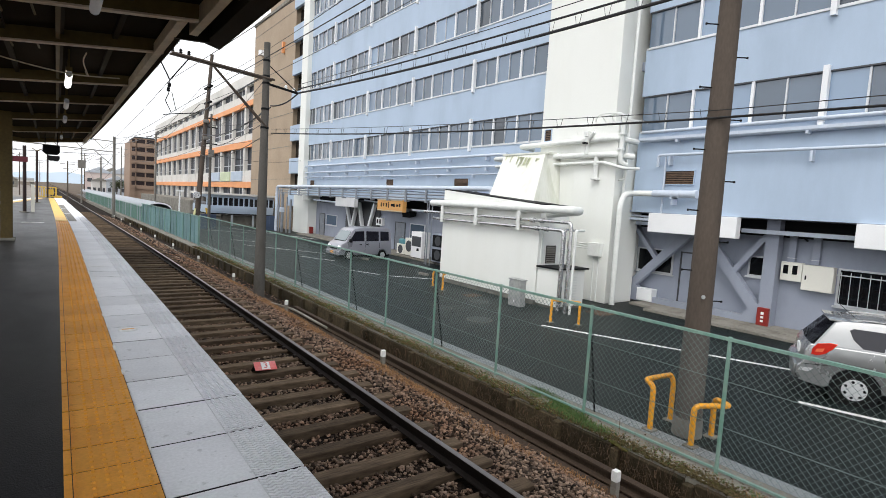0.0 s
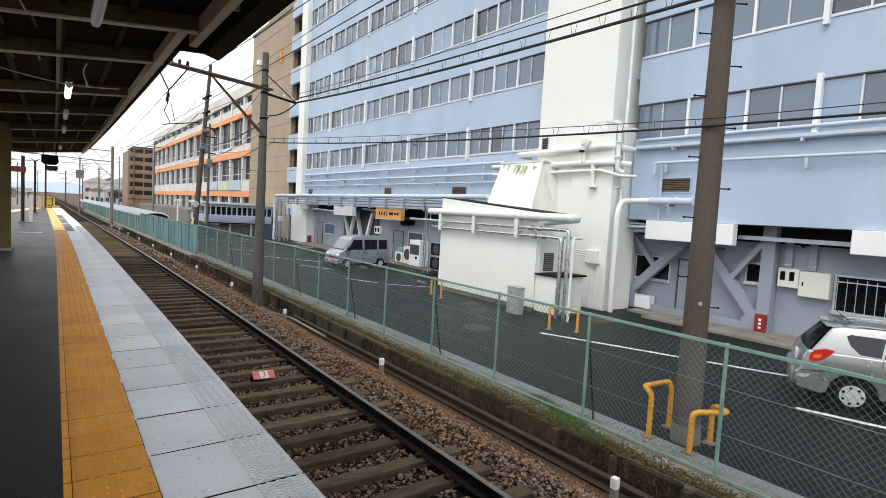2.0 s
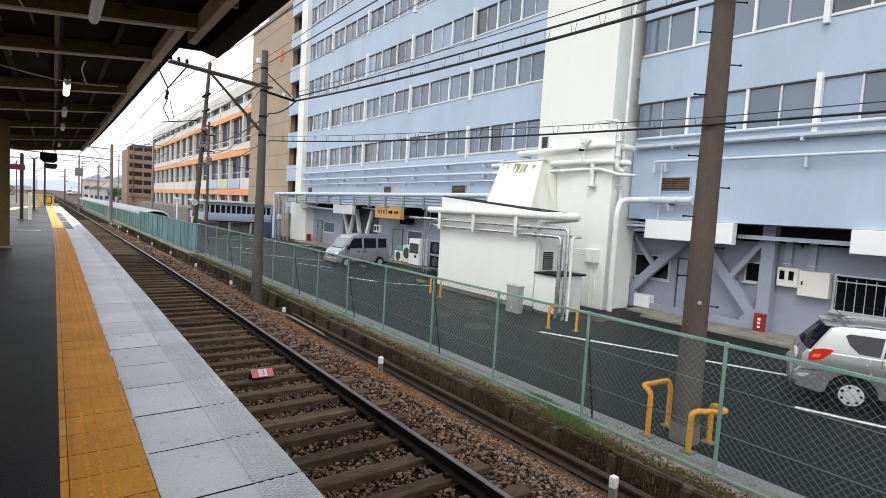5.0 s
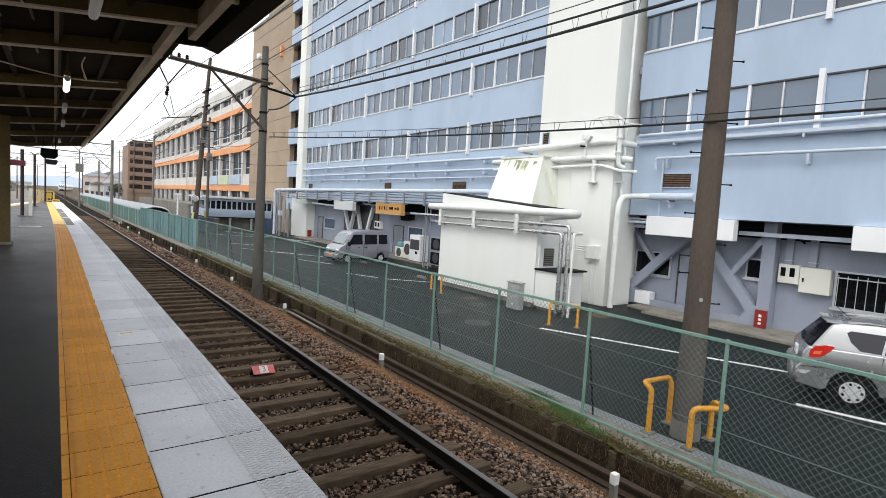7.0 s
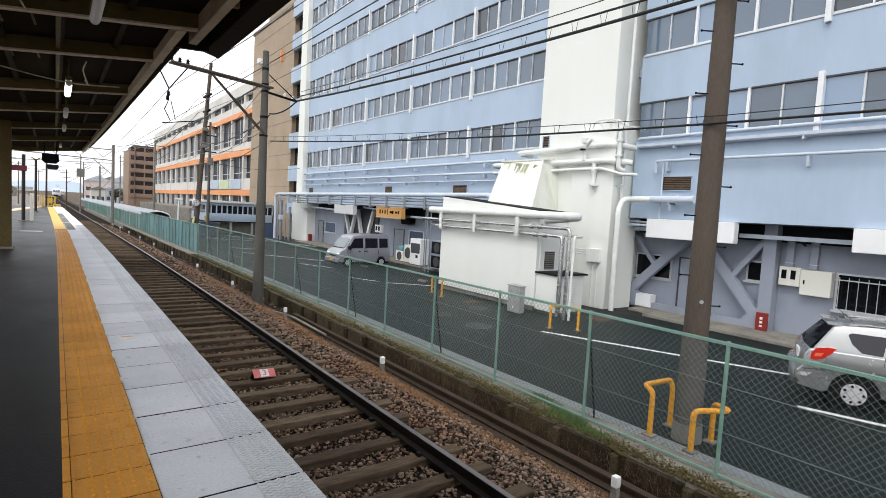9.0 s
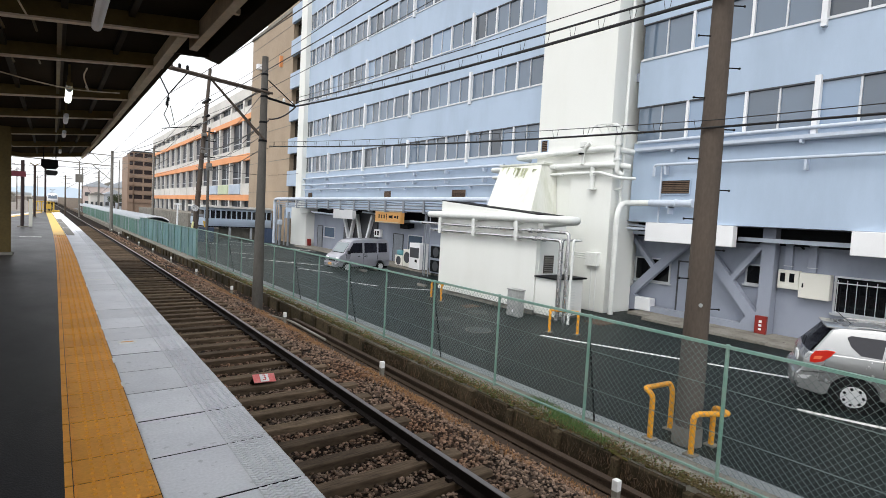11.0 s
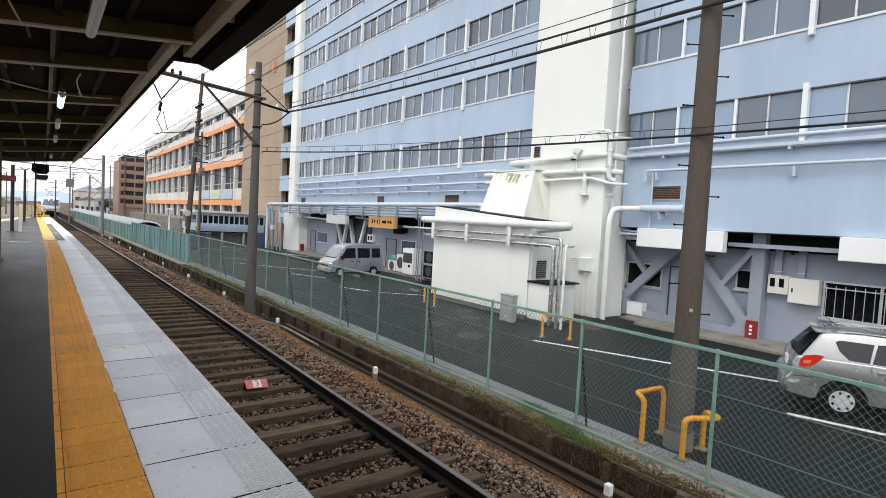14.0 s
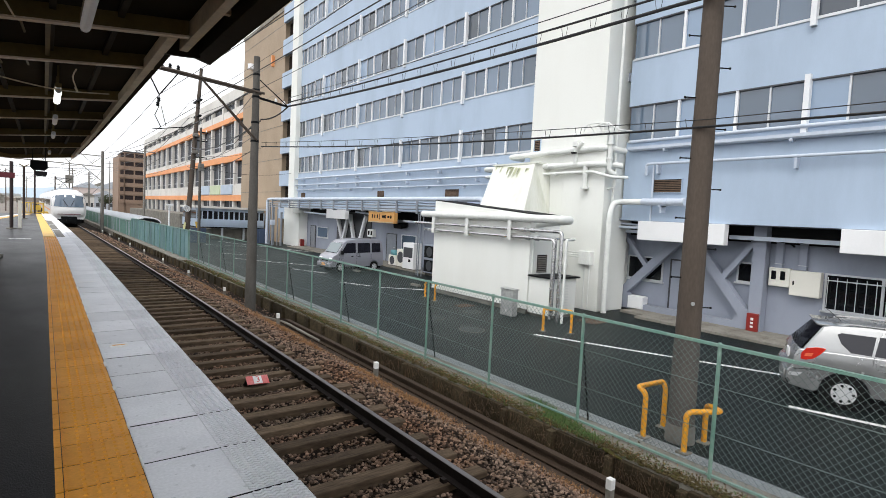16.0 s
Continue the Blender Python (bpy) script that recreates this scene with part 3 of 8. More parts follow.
# ---- the platform's paving ----
def pave_platform():
    rnd = random.Random(3)
    tile = part("tactile_tile", tactile_tile(True), "tactile", PLATFORM, world=False)
    tile.location = (0.237, 1.17, 0)
    plain = part("tactile_tile", tactile_tile(False), "tactile", PLATFORM, world=False)
    plain.location = (0.237, -6.33, 0)
    slab = part("slab", edge_slab(), "slab", PLATFORM, world=False)
    slab.data.materials.append(M["groove"])
    slab.location = (0.752, 0.15, 0)
    for k in range(-24, 78):
        y = 1.17 + 0.2975 * k
        if k:
            base = tile if k >= -4 else plain
            repeat(base, (0.237 + drift(y), y, rnd.uniform(-0.0015, 0.0015)))
    for k in range(-14, 42):
        y = 2.64 + 0.6 * k
        o = repeat(slab, (0.752 + drift(y), y + 0.3, rnd.uniform(-0.002, 0.002)))
    slab.location = (0.752, -6.06, -0.001)
    # the far stretch, too small to pick apart
    bm = bmesh.new()
    # Yellow coloured as lit by the open sky past the canopy.
    sweep(bm, [(0.05, 0.0), (0.05, 0.01), (0.42, 0.01), (0.42, 0.0)], run(24.4, 56.5, 3))
    tagged(part("far_tactile_strip", bm, "tactile_lit", PLATFORM), kind="stuff")
    bm = bmesh.new()
    for k in range(51):
        y = 28.06 + 0.6 * k - 0.24
        d = drift(y)
        box(bm, 0.44 + d, EDGE + d, y, y + 0.58, -0.015, 0.008)
    tagged(part("far_slabs", bm, "slab", PLATFORM), kind="stuff")
    for y0, y1 in ((24.2, 29.6), (30.0, 35.2), (35.6, 41)):
        bm = sweep(bmesh.new(), [(0.45, 0.009), (0.70, 0.009), (0.70, 0.014), (0.45, 0.014)], run(y0, y1, 1))
        part("dark_mat", bm, "pole_grey", PLATFORM, "grey rubber mat on the edge slabs")
    # remnants of a white line beside the tactile tiles
    bm = bmesh.new()
    y = 3.2
    while y < 13:
        w, h = rnd.uniform(0.008, 0.022), rnd.uniform(0.05, 0.35)
        x = 0.436 + drift(y) + rnd.uniform(-0.004, 0.004)
        box(bm, x - w / 2, x + w / 2, y, y + h, -0.012, 0.006 + rnd.uniform(0, 0.002))
        y += h + rnd.uniform(0.1, 0.9)
    tagged(part("worn_white_line", bm, "white_line", PLATFORM, "flaked remnants of a white line"), kind="stuff")
    # painted marks
    bm = bmesh.new()
    box(bm, 0.46, 0.72, 11.06, 11.12, 0.003, 0.006)
    box(bm, -0.95, -0.35, 22.8, 23.1, -0.012, 0.004)
    part("painted_mark", bm, "white_line", PLATFORM)
    bm = bmesh.new()
    cylinder(bm, (0.60, 6.1, 0.004), 0.085, 0.004, 20)
    mark = part("stop_mark", bm, "white_line", PLATFORM, "round orange-edged white mark on the paving")
    part("mark_bar", boxes((0.545, 0.655, 6.085, 6.115, 0.009, 0.011)), "orange_sign", mark)
    # the yellow line along the other edge
    bm = bmesh.new()
    sweep(bm, [(-0.06, 0.0), (-0.06, 0.006), (0.24, 0.006), (0.24, 0.0)], run(20, 56, 3), shift=lambda y: other_edge(y) + 0.5)
    part("other_tactile_strip", bm, "tactile_lit", PLATFORM)
    bm = bmesh.new()
    sweep(bm, [(-0.5, 0.0), (-0.5, 0.006), (-0.1, 0.006), (-0.1, 0.0)], run(20, 56, 3), shift=lambda y: other_edge(y) + 0.5)
    part("other_edge_slabs", bm, "slab", PLATFORM)


def other_edge(y):
    return -4.4 if y < 26 else -4.4 + (y - 26) * 0.095


def tactile_tile(dots):
    """A 0.30 m tile with a plain inner border, small domes and a raised line."""
    bm = bmesh.new()
    box(bm, -0.192, -0.159, -0.1415, 0.1415, -0.052, 0.004, bevel=0.001)
    box(bm, -0.155, 0.192, -0.1415, 0.1415, -0.052, 0.004, bevel=0.001)
    box(bm, -0.149, -0.141, -0.1415, 0.1415, 0.004, 0.010)
    for i in range(5):
        for j in range(5):
            x, y = -0.073 + i * 0.0575, -0.118 + j * 0.059
            tube(bm, [(x, y, 0.004), (x, y, 0.0145)], [0.0112, 0.0075], 7)
    return bm


def edge_slab():
    """A 0.60 m paving slab whose outer third carries rows of slanted anti-slip ribs."""
    bm = bmesh.new()
    box(bm, -0.318, 0.353, -0.2902, 0.2902, -0.118, 0.0, bevel=0.001)
    for i in range(9):
        for j in range(20):
            x, y = 0.110 + i * 0.0275, -0.272 + j * 0.0287
            s = 1 if i % 2 else -1
            vs = [bm.verts.new((x + a, y + b * s, 0.008)) for a, b in ((-0.0135, -0.0055), (-0.0095, -0.0115), (0.0135, 0.0055), (0.0095, 0.0115))]
            ws = [bm.verts.new((v.co.x, v.co.y, -0.001)) for v in vs]
            f = (vs, ws) if s > 0 else (vs[::-1], ws[::-1])
            bm.faces.new(f[0])
            for k in range(4):
                bm.faces.new((f[0][k], f[1][k], f[1][(k + 1) % 4], f[0][(k + 1) % 4]))
    # The flat field between the ribs is somewhat darker than the slab.
    field = bm.faces.new([bm.verts.new((x, y, 0.0022)) for x, y in ((0.092, -0.286), (0.349, -0.286), (0.349, 0.286), (0.092, 0.286))])
    field.material_index = 1
    return bm


# ---- the canopy over the platform ----
# lamps under the canopy: distance along the platform and across it
LAMPS = ((4.62, 0.25), (8.8, 0.135), (11.5, 0.145), (14.3, 0.155), (20.0, 0.155))


def slope(x):
    return 3.06 + 0.12 * abs(x + 0.93) - 0.22


def build_canopy():
    c = thing("platform_canopy", "dark brown steel platform canopy with a corrugated roof", "canopy", (-0.93, 16.0, 0.0))
    # corrugated roof sheets, seen from below and on edge
    def sheet(y0, y1, x0, x1, lift):
        bm = bmesh.new()
        n = int((y1 - y0) / 0.055)
        for side in (0, 1):
            rows = []
            for k in range(n + 1):
                y = y0 + (y1 - y0) * k / n
                w = 0.012 if k % 2 else -0.012
                d = drift(y)
                rows.append([bm.verts.new((x + d, y, slope(x) + lift + w + side * 0.012)) for x in (x0, -0.93, x1)])
            for a, b in zip(rows, rows[1:]):
                for k in range(2):
                    bm.faces.new((a[k], a[k + 1], b[k + 1], b[k]) if side else (a[k], b[k], b[k + 1], a[k + 1]))
        return bm
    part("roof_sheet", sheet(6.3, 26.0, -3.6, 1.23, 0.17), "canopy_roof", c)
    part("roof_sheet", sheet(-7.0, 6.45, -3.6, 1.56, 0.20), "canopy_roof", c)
    # crosswise beams: brown channels whose lit lower lip is coloured pale
    for y in (-3.0, -0.4, 2.4, 4.3, 5.75, 7.35, 10.1, 12.75, 16.2, 20.2, 25.5):
        for x0, x1 in ((-3.4, -0.93), (-0.93, 1.05 if y > 6 else 1.12)):
            d = drift(y)
            bm = bmesh.new()
            z0, z1 = slope(x0), slope(x1)
            prism(bm, [(x0 + d, z0), (x1 + d, z1), (x1 + d, z1 + 0.15), (x0 + d, z0 + 0.15)], "y", y - 0.025, y + 0.025)
            b = part("cross_beam", bm, "canopy_brown", c)
            bm = bmesh.new()
            prism(bm, [(x0 + d, z0 - 0.010), (x1 + d, z1 - 0.010), (x1 + d, z1 + 0.008), (x0 + d, z0 + 0.008)], "y", y - 0.04, y + 0.04)
            part("flange", bm, "canopy_beige", b, "lower flange, its lit edge put in as a pale colour")
    # lengthwise purlins and the edge beams
    for x in (-2.9, -2.2, -1.5, -0.45, 0.05, 0.55):
        bm = bmesh.new()
        sweep(bm, [(x - 0.025, slope(x) + 0.10), (x + 0.025, slope(x) + 0.10), (x + 0.025, slope(x) + 0.16), (x - 0.025, slope(x) + 0.16)], run(-6.5, 25.8, 2))
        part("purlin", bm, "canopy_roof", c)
    bm = bmesh.new()
    sweep(bm, [(0.94, slope(0.92) - 0.02), (1.03, slope(1.03) - 0.02), (1.03, slope(1.03) + 0.10), (0.94, slope(0.92) + 0.10)], run(5.78, 26.1, 2))
    part("edge_beam", bm, "canopy_beige", c, "beige edge beam")
    bm = bmesh.new()
    sweep(bm, [(1.14, slope(1.1) + 0.0), (1.22, slope(1.1) + 0.0), (1.22, slope(1.2) + 0.18), (1.14, slope(1.1) + 0.18)], run(-6.5, 6.3, 2))
    part("edge_beam", bm, "canopy_beige", c, "beige edge beam")
    bm = bmesh.new()
    sweep(bm, [(1.36, slope(1.4) - 0.01), (1.52, slope(1.4) - 0.05), (1.53, slope(1.5) + 0.24), (1.36, slope(1.5) + 0.2)], run(-6.5, 6.62, 2))
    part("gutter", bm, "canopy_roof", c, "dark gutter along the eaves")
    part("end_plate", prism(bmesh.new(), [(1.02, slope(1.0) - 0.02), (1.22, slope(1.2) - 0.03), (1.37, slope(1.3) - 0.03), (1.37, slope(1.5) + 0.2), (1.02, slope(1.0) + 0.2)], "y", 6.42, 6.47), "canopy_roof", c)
    for y in (1.5, 3.4, 5.2):
        part("outrigger", boxes((1.2, 1.45, y - 0.03, y + 0.03, slope(1.3) + 0.10, slope(1.3) + 0.15)), "canopy_beige", c)
    # hangers that carry the lamps, and short struts between the purlins
    for y, x in LAMPS:
        for e in (-0.4, 0.4):
            d = x + drift(y + e)
            part("hanger", boxes((d - 0.012, d + 0.012, y + e - 0.012, y + e + 0.012, 2.884, slope(x) + 0.17)), "canopy_brown", c)
    for y0, y1 in ((2.4, 4.3), (5.75, 7.35), (7.35, 10.1), (10.1, 12.75), (12.75, 16.2)):
        for x in (0.02,):
            bm = bmesh.new()
            sweep(bm, [(x - 0.02, slope(x) + 0.04), (x + 0.02, slope(x) + 0.04), (x + 0.02, slope(x) + 0.09), (x - 0.02, slope(x) + 0.09)], [y0 + 0.04, y1 - 0.04])
            part("tie", bm, "canopy_brown", c)
    # centre columns
    for y in (-4.0, 4.3 - 9, 16.1):
        x = -0.93 + drift(y)
        col = part("column", boxes((x - 0.11, x + 0.11, y - 0.09, y - 0.07, 0, 3.0), (x - 0.11, x + 0.11, y + 0.07, y + 0.09, 0, 3.0), (x - 0.012, x + 0.012, y - 0.07, y + 0.07, 0, 3.0)), "canopy_brown", c)
        part("column_foot", box(bmesh.new(), x - 0.16, x + 0.16, y - 0.16, y + 0.16, 0.0, 0.06, bevel=0.01), "concrete", col)
    for pts in ([(0.3, 4.0, 2.86), (0.0, 4.2, 2.98), (-0.3, 5.0, 2.97), (-0.2, 5.6, 2.9)], [(0.3, 8.2, 2.85), (0.33, 8.0, 2.75), (0.25, 7.6, 2.86), (0.28, 7.3, 2.9)], [(-0.75, 8.2, 2.9), (-0.2, 8.0, 2.78), (0.2, 8.3, 2.80), (0.7, 8.6, 2.9)]):
        part("wire", tubes((bend_round(pts, 0.3, 4), 0.008), sides=5), "canopy_beige", c)
    for y in (5.8, 7.4, 10.2):
        for s in (-0.45, -0.2):
            x = s + drift(y)
            part("stay", tubes(([(x, y + 0.1, slope(s) + 0.13), (x + 0.04, y + 0.9, slope(s) + 0.13)], 0.012), sides=5), "canopy_brown", c)
    return c


def build_lamp(y, x, lit):
    d = drift(y) + x
    f = thing("fluorescent_lamp", "slim white fluorescent tube under the canopy" + (", lit" if lit else ", unlit"), "lamp", (d, y, 2.80), group="lamps under the canopy")
    tube_ = part("tube", tubes(([(d, y - 0.46, 2.80), (d, y + 0.46, 2.80)], 0.038), sides=12), "lamp_white" if lit else "white_plastic", f, smooth=False)
    part("housing", boxes((d - 0.035, d + 0.035, y - 0.52, y + 0.52, 2.837, 2.885)), "canopy_brown", f)
    for e in (-0.49, 0.49):
        part("end_cap", tubes(([(d, y + e - 0.03, 2.80), (d, y + e + 0.01, 2.80)], 0.036), sides=12), "alu", tube_)


def hanging_display():
    t = thing("platform_display", "black hanging display box under the canopy", "display", (-0.14, 22, 2.48))
    part("case", prism(bmesh.new(), [(-0.36, 2.64), (0.09, 2.64), (0.10, 2.42), (0.02, 2.33), (-0.28, 2.33), (-0.37, 2.42)], "y", 21.85, 22.1), "dark", t)
    for x in (-0.3, 0.03):
        part("rod", tubes(([(x, 22, 2.63), (x, 22, slope(x) + 0.15)], 0.012), sides=6), "dark", t)


# ---- sleepers, stones and clutter of the track ----
def build_sleepers():
    rnd = random.Random(11)
    base = None
    k = 0
    y = 0.27 - 0.54 * 11
    while y < 60:
        if base is None:
            bm = bmesh.new()
            box(bm, -1.22, 1.22, -0.088, 0.088, -0.14, 0.0, bevel=0.012)
            base = part("sleeper", bm, "sleeper", world=False)
            tagged(base, "weathered brown wooden sleeper bedded in ballast", "sleeper", "sleepers under the rails")
            base.location = (TRACK + drift(y), y, RAIL - 0.155)
            o = base
        else:
            o = new("sleeper", base.data)
            for key in ("label", "category", "group"):
                o[key] = base[key]
            o.location = (TRACK + drift(y) + rnd.uniform(-0.05, 0.05), y + rnd.uniform(-0.02, 0.02), RAIL - 0.155 + rnd.uniform(-0.008, 0.0))
            o.rotation_euler = (rnd.uniform(-0.03, 0.03), 0, rnd.uniform(-0.015, 0.015))
        y += 0.54
    # rail fastenings
    bm = bmesh.new()
    for k in range(50):
        y = 0.27 + 0.54 * k
        for x in (TRACK - 0.7525, TRACK + 0.7525):
            for s in (-0.1, 0.1):
                box(bm, x + s - 0.025 + drift(y), x + s + 0.025 + drift(y), y - 0.03, y + 0.03, RAIL - 0.155, RAIL - 0.115)
    tagged(solo("rail_spikes", bm, "rail_side", "rusty spikes holding the rails to the sleepers", "spikes"), kind="stuff")


def bed(x):
    """Height of the ballast across the track."""
    pts = [(0.95, BALLAST - 0.10), (1.6, BALLAST - 0.06), (2.58, BALLAST - 0.08), (3.4, BALLAST - 0.05), (3.9, BALLAST - 0.03), (4.3, BALLAST - 0.09), (4.9, -1.62), (5.4, -1.88), (6.16, -1.98)]
    return float(np.interp(x, [p[0] for p in pts], [p[1] for p in pts]))


def scatter_stones():
    rng = np.random.default_rng(4)
    ico = bmesh.new()
    bmesh.ops.create_icosphere(ico, subdivisions=1, radius=1.0)
    V = np.array([v.co[:] for v in ico.verts])
    Fc = np.array([[v.index for v in f.verts] for f in ico.faces])
    ico.free()
    verts, faces = [], []
    count = 0

    def put(x, y, z, s):
        nonlocal count
        r = rng.uniform(0.62, 1.25, (12, 1))
        a = rng.uniform(0, math.tau)
        b = rng.uniform(-0.6, 0.6)
        m = np.array(Euler((b, b * 0.7, a)).to_matrix())
        w = (V * r * np.array([1.15, 0.85, 0.65]) * s) @ m.T + (x, y, z)
        verts.append(w)
        faces.append(Fc + 12 * count)
        count += 1
    for k in range(64000):
        y = 0.9 + 21 * rng.random() ** 1.9
        x = rng.uniform(1.1, 4.9)
        near = (y - 0.27) / 0.54
        on_sleeper = abs(near - round(near)) * 0.54 < 0.10 and 1.36 < x < 3.8
        if on_sleeper and rng.random() < 0.95:
            continue
        if min(abs(x - TRACK + 0.7525), abs(x - TRACK - 0.7525)) < 0.07:
            continue
        put(x + drift(y), y, bed(x) + rng.uniform(-0.015, 0.03), rng.uniform(0.012, 0.027) * (1 + y * 0.03))
    for k in range(5000):
        x, y = rng.uniform(1.1, 4.9), rng.uniform(-6, 1.0)
        put(x, y, bed(x) - 0.005, rng.uniform(0.02, 0.04))
    for k in range(2600):
        y = 2 + 30 * rng.random() ** 1.5
        x = rng.uniform(4.6, 6.0)
        put(x + drift(y), y, bed(x) + 0.0, rng.uniform(0.015, 0.035))
    for k in range(5200):
        y = 21 + 35 * rng.random() ** 1.3
        x = rng.uniform(1.1, 5.0)
        if min(abs(x - TRACK + 0.7525), abs(x - TRACK - 0.7525)) < 0.1:
            continue
        near = (y - 0.27) / 0.54
        if abs(near - round(near)) * 0.54 < 0.1 and 1.36 < x < 3.8:
            continue
        put(x + drift(y), y, bed(x), rng.uniform(0.04, 0.07))
    me = bpy.data.meshes.new("ballast")
    vv, ff = np.concatenate(verts), np.concatenate(faces)
    me.from_pydata(vv.tolist(), [], ff.tolist())
    me.materials.append(M["stone"])
    tagged(new("ballast", me), "loose brown and grey ballast stones between the sleepers", "ballast", kind="stuff")


def blades(name, material, label, count, seed, where, length, width):
    """Many thin bent blades, as grass and dry stalks."""
    rng = np.random.default_rng(seed)
    verts, faces = [], []
    for k in range(count):
        x, y, z = where(rng)
        a, lean, h = rng.uniform(0, math.tau), rng.uniform(0.2, 1.3), length * rng.uniform(0.4, 1.2)
        u = np.array([math.cos(a), math.sin(a), 0])
        s = np.array([-math.sin(a), math.cos(a), 0]) * width * rng.uniform(0.6, 1.3)
        p = np.array([x + drift(y), y, z])
        mid = p + u * h * 0.4 * lean + np.array([0, 0, h * 0.6])
        tip = p + u * h * lean + np.array([0, 0, h * 0.75 * (1.2 - 0.5 * lean)])
        n = len(verts)
        verts += [p - s, p + s, mid + s * 0.8, mid - s * 0.8, tip]
        faces += [(n, n + 1, n + 2, n + 3), (n + 3, n + 2, n + 4)]
    me = bpy.data.meshes.new(name)
    me.from_pydata([tuple(v) for v in verts], [], faces)
    me.materials.append(M[material])
    return tagged(new(name, me), label, "grass", kind="stuff")


def tufts(rng, seeds, spread):
    c = seeds[int(rng.integers(len(seeds)))]
    return c + rng.normal(0, 1, 2) * spread


def grow():
    rnd = np.random.default_rng(21)
    strip = [np.array((6.22 + rnd.normal(0, 0.09), y)) for y in np.concatenate([rnd.uniform(1.5, 30, 220), rnd.uniform(4.3, 6.4, 40)])]

    def on_top(rng):
        x, y = tufts(rng, strip, (0.07, 0.12))
        return min(6.4, max(6.04, x)), y, STRIP - 0.02
    blades("weeds", "weed", "short green weeds along the top of the retaining wall", 7000, 2, on_top, 0.06, 0.005)
    blades("dry_weeds", "dry_grass", "dry brown weed stalks along the wall top", 5500, 3, on_top, 0.06, 0.0035)

    def beside_post(rng):
        x, y = tufts(rng, patch, (0.05, 0.07))
        return min(6.68, max(6.04, x)), y, STRIP - 0.01
    patch = [np.array((6.1 + 0.5 * u + rnd.normal(0, 0.03), 4.55 + 1.35 * u + rnd.normal(0, 0.16))) for u in rnd.random(34)]
    blades("weed_patch", "weed", "dense green weeds round the foot of a fence post", 2000, 12, beside_post, 0.075, 0.0055)

    def hanging(rng):
        y = 2.2 + 9 * rng.random() ** 1.4
        return 5.98 + rng.normal(0, 0.05), y, -1.92 + abs(rng.normal(0, 0.16))
    blades("dry_vines", "dead_vine", "tangled dry stalks against the retaining wall", 2200, 5, hanging, 0.22, 0.003)
    beds = [np.array((rnd.uniform(4.4, 5.15), y)) for y in rnd.uniform(2, 24, 60)]

    def shoulder(rng):
        x, y = tufts(rng, beds, (0.16, 0.3))
        return x, y, bed(x) + 0.005
    blades("dry_grass", "dry_grass", "dry straw lying on the ballast shoulder", 15000, 7, shoulder, 0.085, 0.0032)
    def ledge(rng):
        y = 1.8 + 29 * rng.random() ** 1.5
        return 6.04 + abs(rng.normal(0, 0.16)), y, STRIP - 0.012 + 0.012 * rng.random()
    blades("leaf_litter", "litter", "brown dead leaves and stems littering the wall top", 22000, 15, ledge, 0.022, 0.011)
    # moss cushions along the wall's top edge
    bm = bmesh.new()
    r2 = random.Random(8)
    for k in range(700):
        y = 1.8 + 28 * r2.random() ** 1.3
        x, s = 6.14 + drift(y) + r2.gauss(0, 0.05), r2.uniform(0.02, 0.055)
        m = Matrix.Translation((x, y, STRIP - 0.016)) @ Matrix.Diagonal((s, s * r2.uniform(1, 2.2), s * 0.45, 1))
        bmesh.ops.create_icosphere(bm, subdivisions=1, radius=1.0, matrix=m)
    tagged(solo("moss_cushions", bm, "moss", "olive and brown moss cushions on the wall's edge", "moss"), kind="stuff")


def old_rail_and_stakes():
    t = thing("old_rail", "rusty old rail laid along the foot of the wall", "rail", (5.6, 3, -1.9))
    x, z = 5.6, -1.70
    prof = [(-0.06, -0.15), (0.06, -0.15), (0.06, -0.135), (0.012, -0.115), (0.012, -0.04), (0.035, -0.03), (0.035, 0), (-0.035, 0), (-0.035, -0.03), (-0.012, -0.04), (-0.012, -0.115), (-0.06, -0.135)]
    part("rail_body", sweep(bmesh.new(), [(x + a * 1.5, z + b) for a, b in prof], run(-2, 14.6, 2)), "old_rail", t)
    y = -1.0
    while y < 14:
        part("bearer", boxes((x - 0.09, x + 0.09, y - 0.06, y + 0.06, -1.99, z - 0.15)), "old_rail", t)
        y += 1.35
    part("cable_trough", sweep(bmesh.new(), [(5.36, -1.98), (5.36, -1.86), (5.5, -1.86), (5.5, -1.98)], run(-2, 50, 2)), "old_rail", t)
    cab = thing("track_cable", "grey cable pipe bending round the catenary pole's foot", "cable", (5.4, 15.5, -1.8))
    part("pipe", tubes((bend_round([(5.42, 12.0, -1.74), (5.42, 14.4, -1.72), (5.1, 15.2, -1.70), (4.75, 15.6, -1.66), (4.75, 17, -1.68), (5.0, 20, -1.75), (5.1, 34, -1.8)], 0.4), 0.03), sides=8), "concrete", cab)
    first = None
    for y in (3.5, 8.98, 14.52, 20.0, 25.7, 31.6, 37.5, 43.4, 49.4, 55.5, 61.5):
        d = drift(y)
        s = thing("marker_stake", "short square stake with a white painted top", "stake", (5.3 + d, y, -1.92), group="stakes along the track")
        part("shank", box(bmesh.new(), 5.26 + d, 5.34 + d, y - 0.038, y + 0.038, -1.98, -1.63, bevel=0.008), "concrete", s)
        part("white_cap", box(bmesh.new(), 5.258 + d, 5.342 + d, y - 0.040, y + 0.040, -1.63, -1.50, bevel=0.008), "white_line", s, "white painted top")


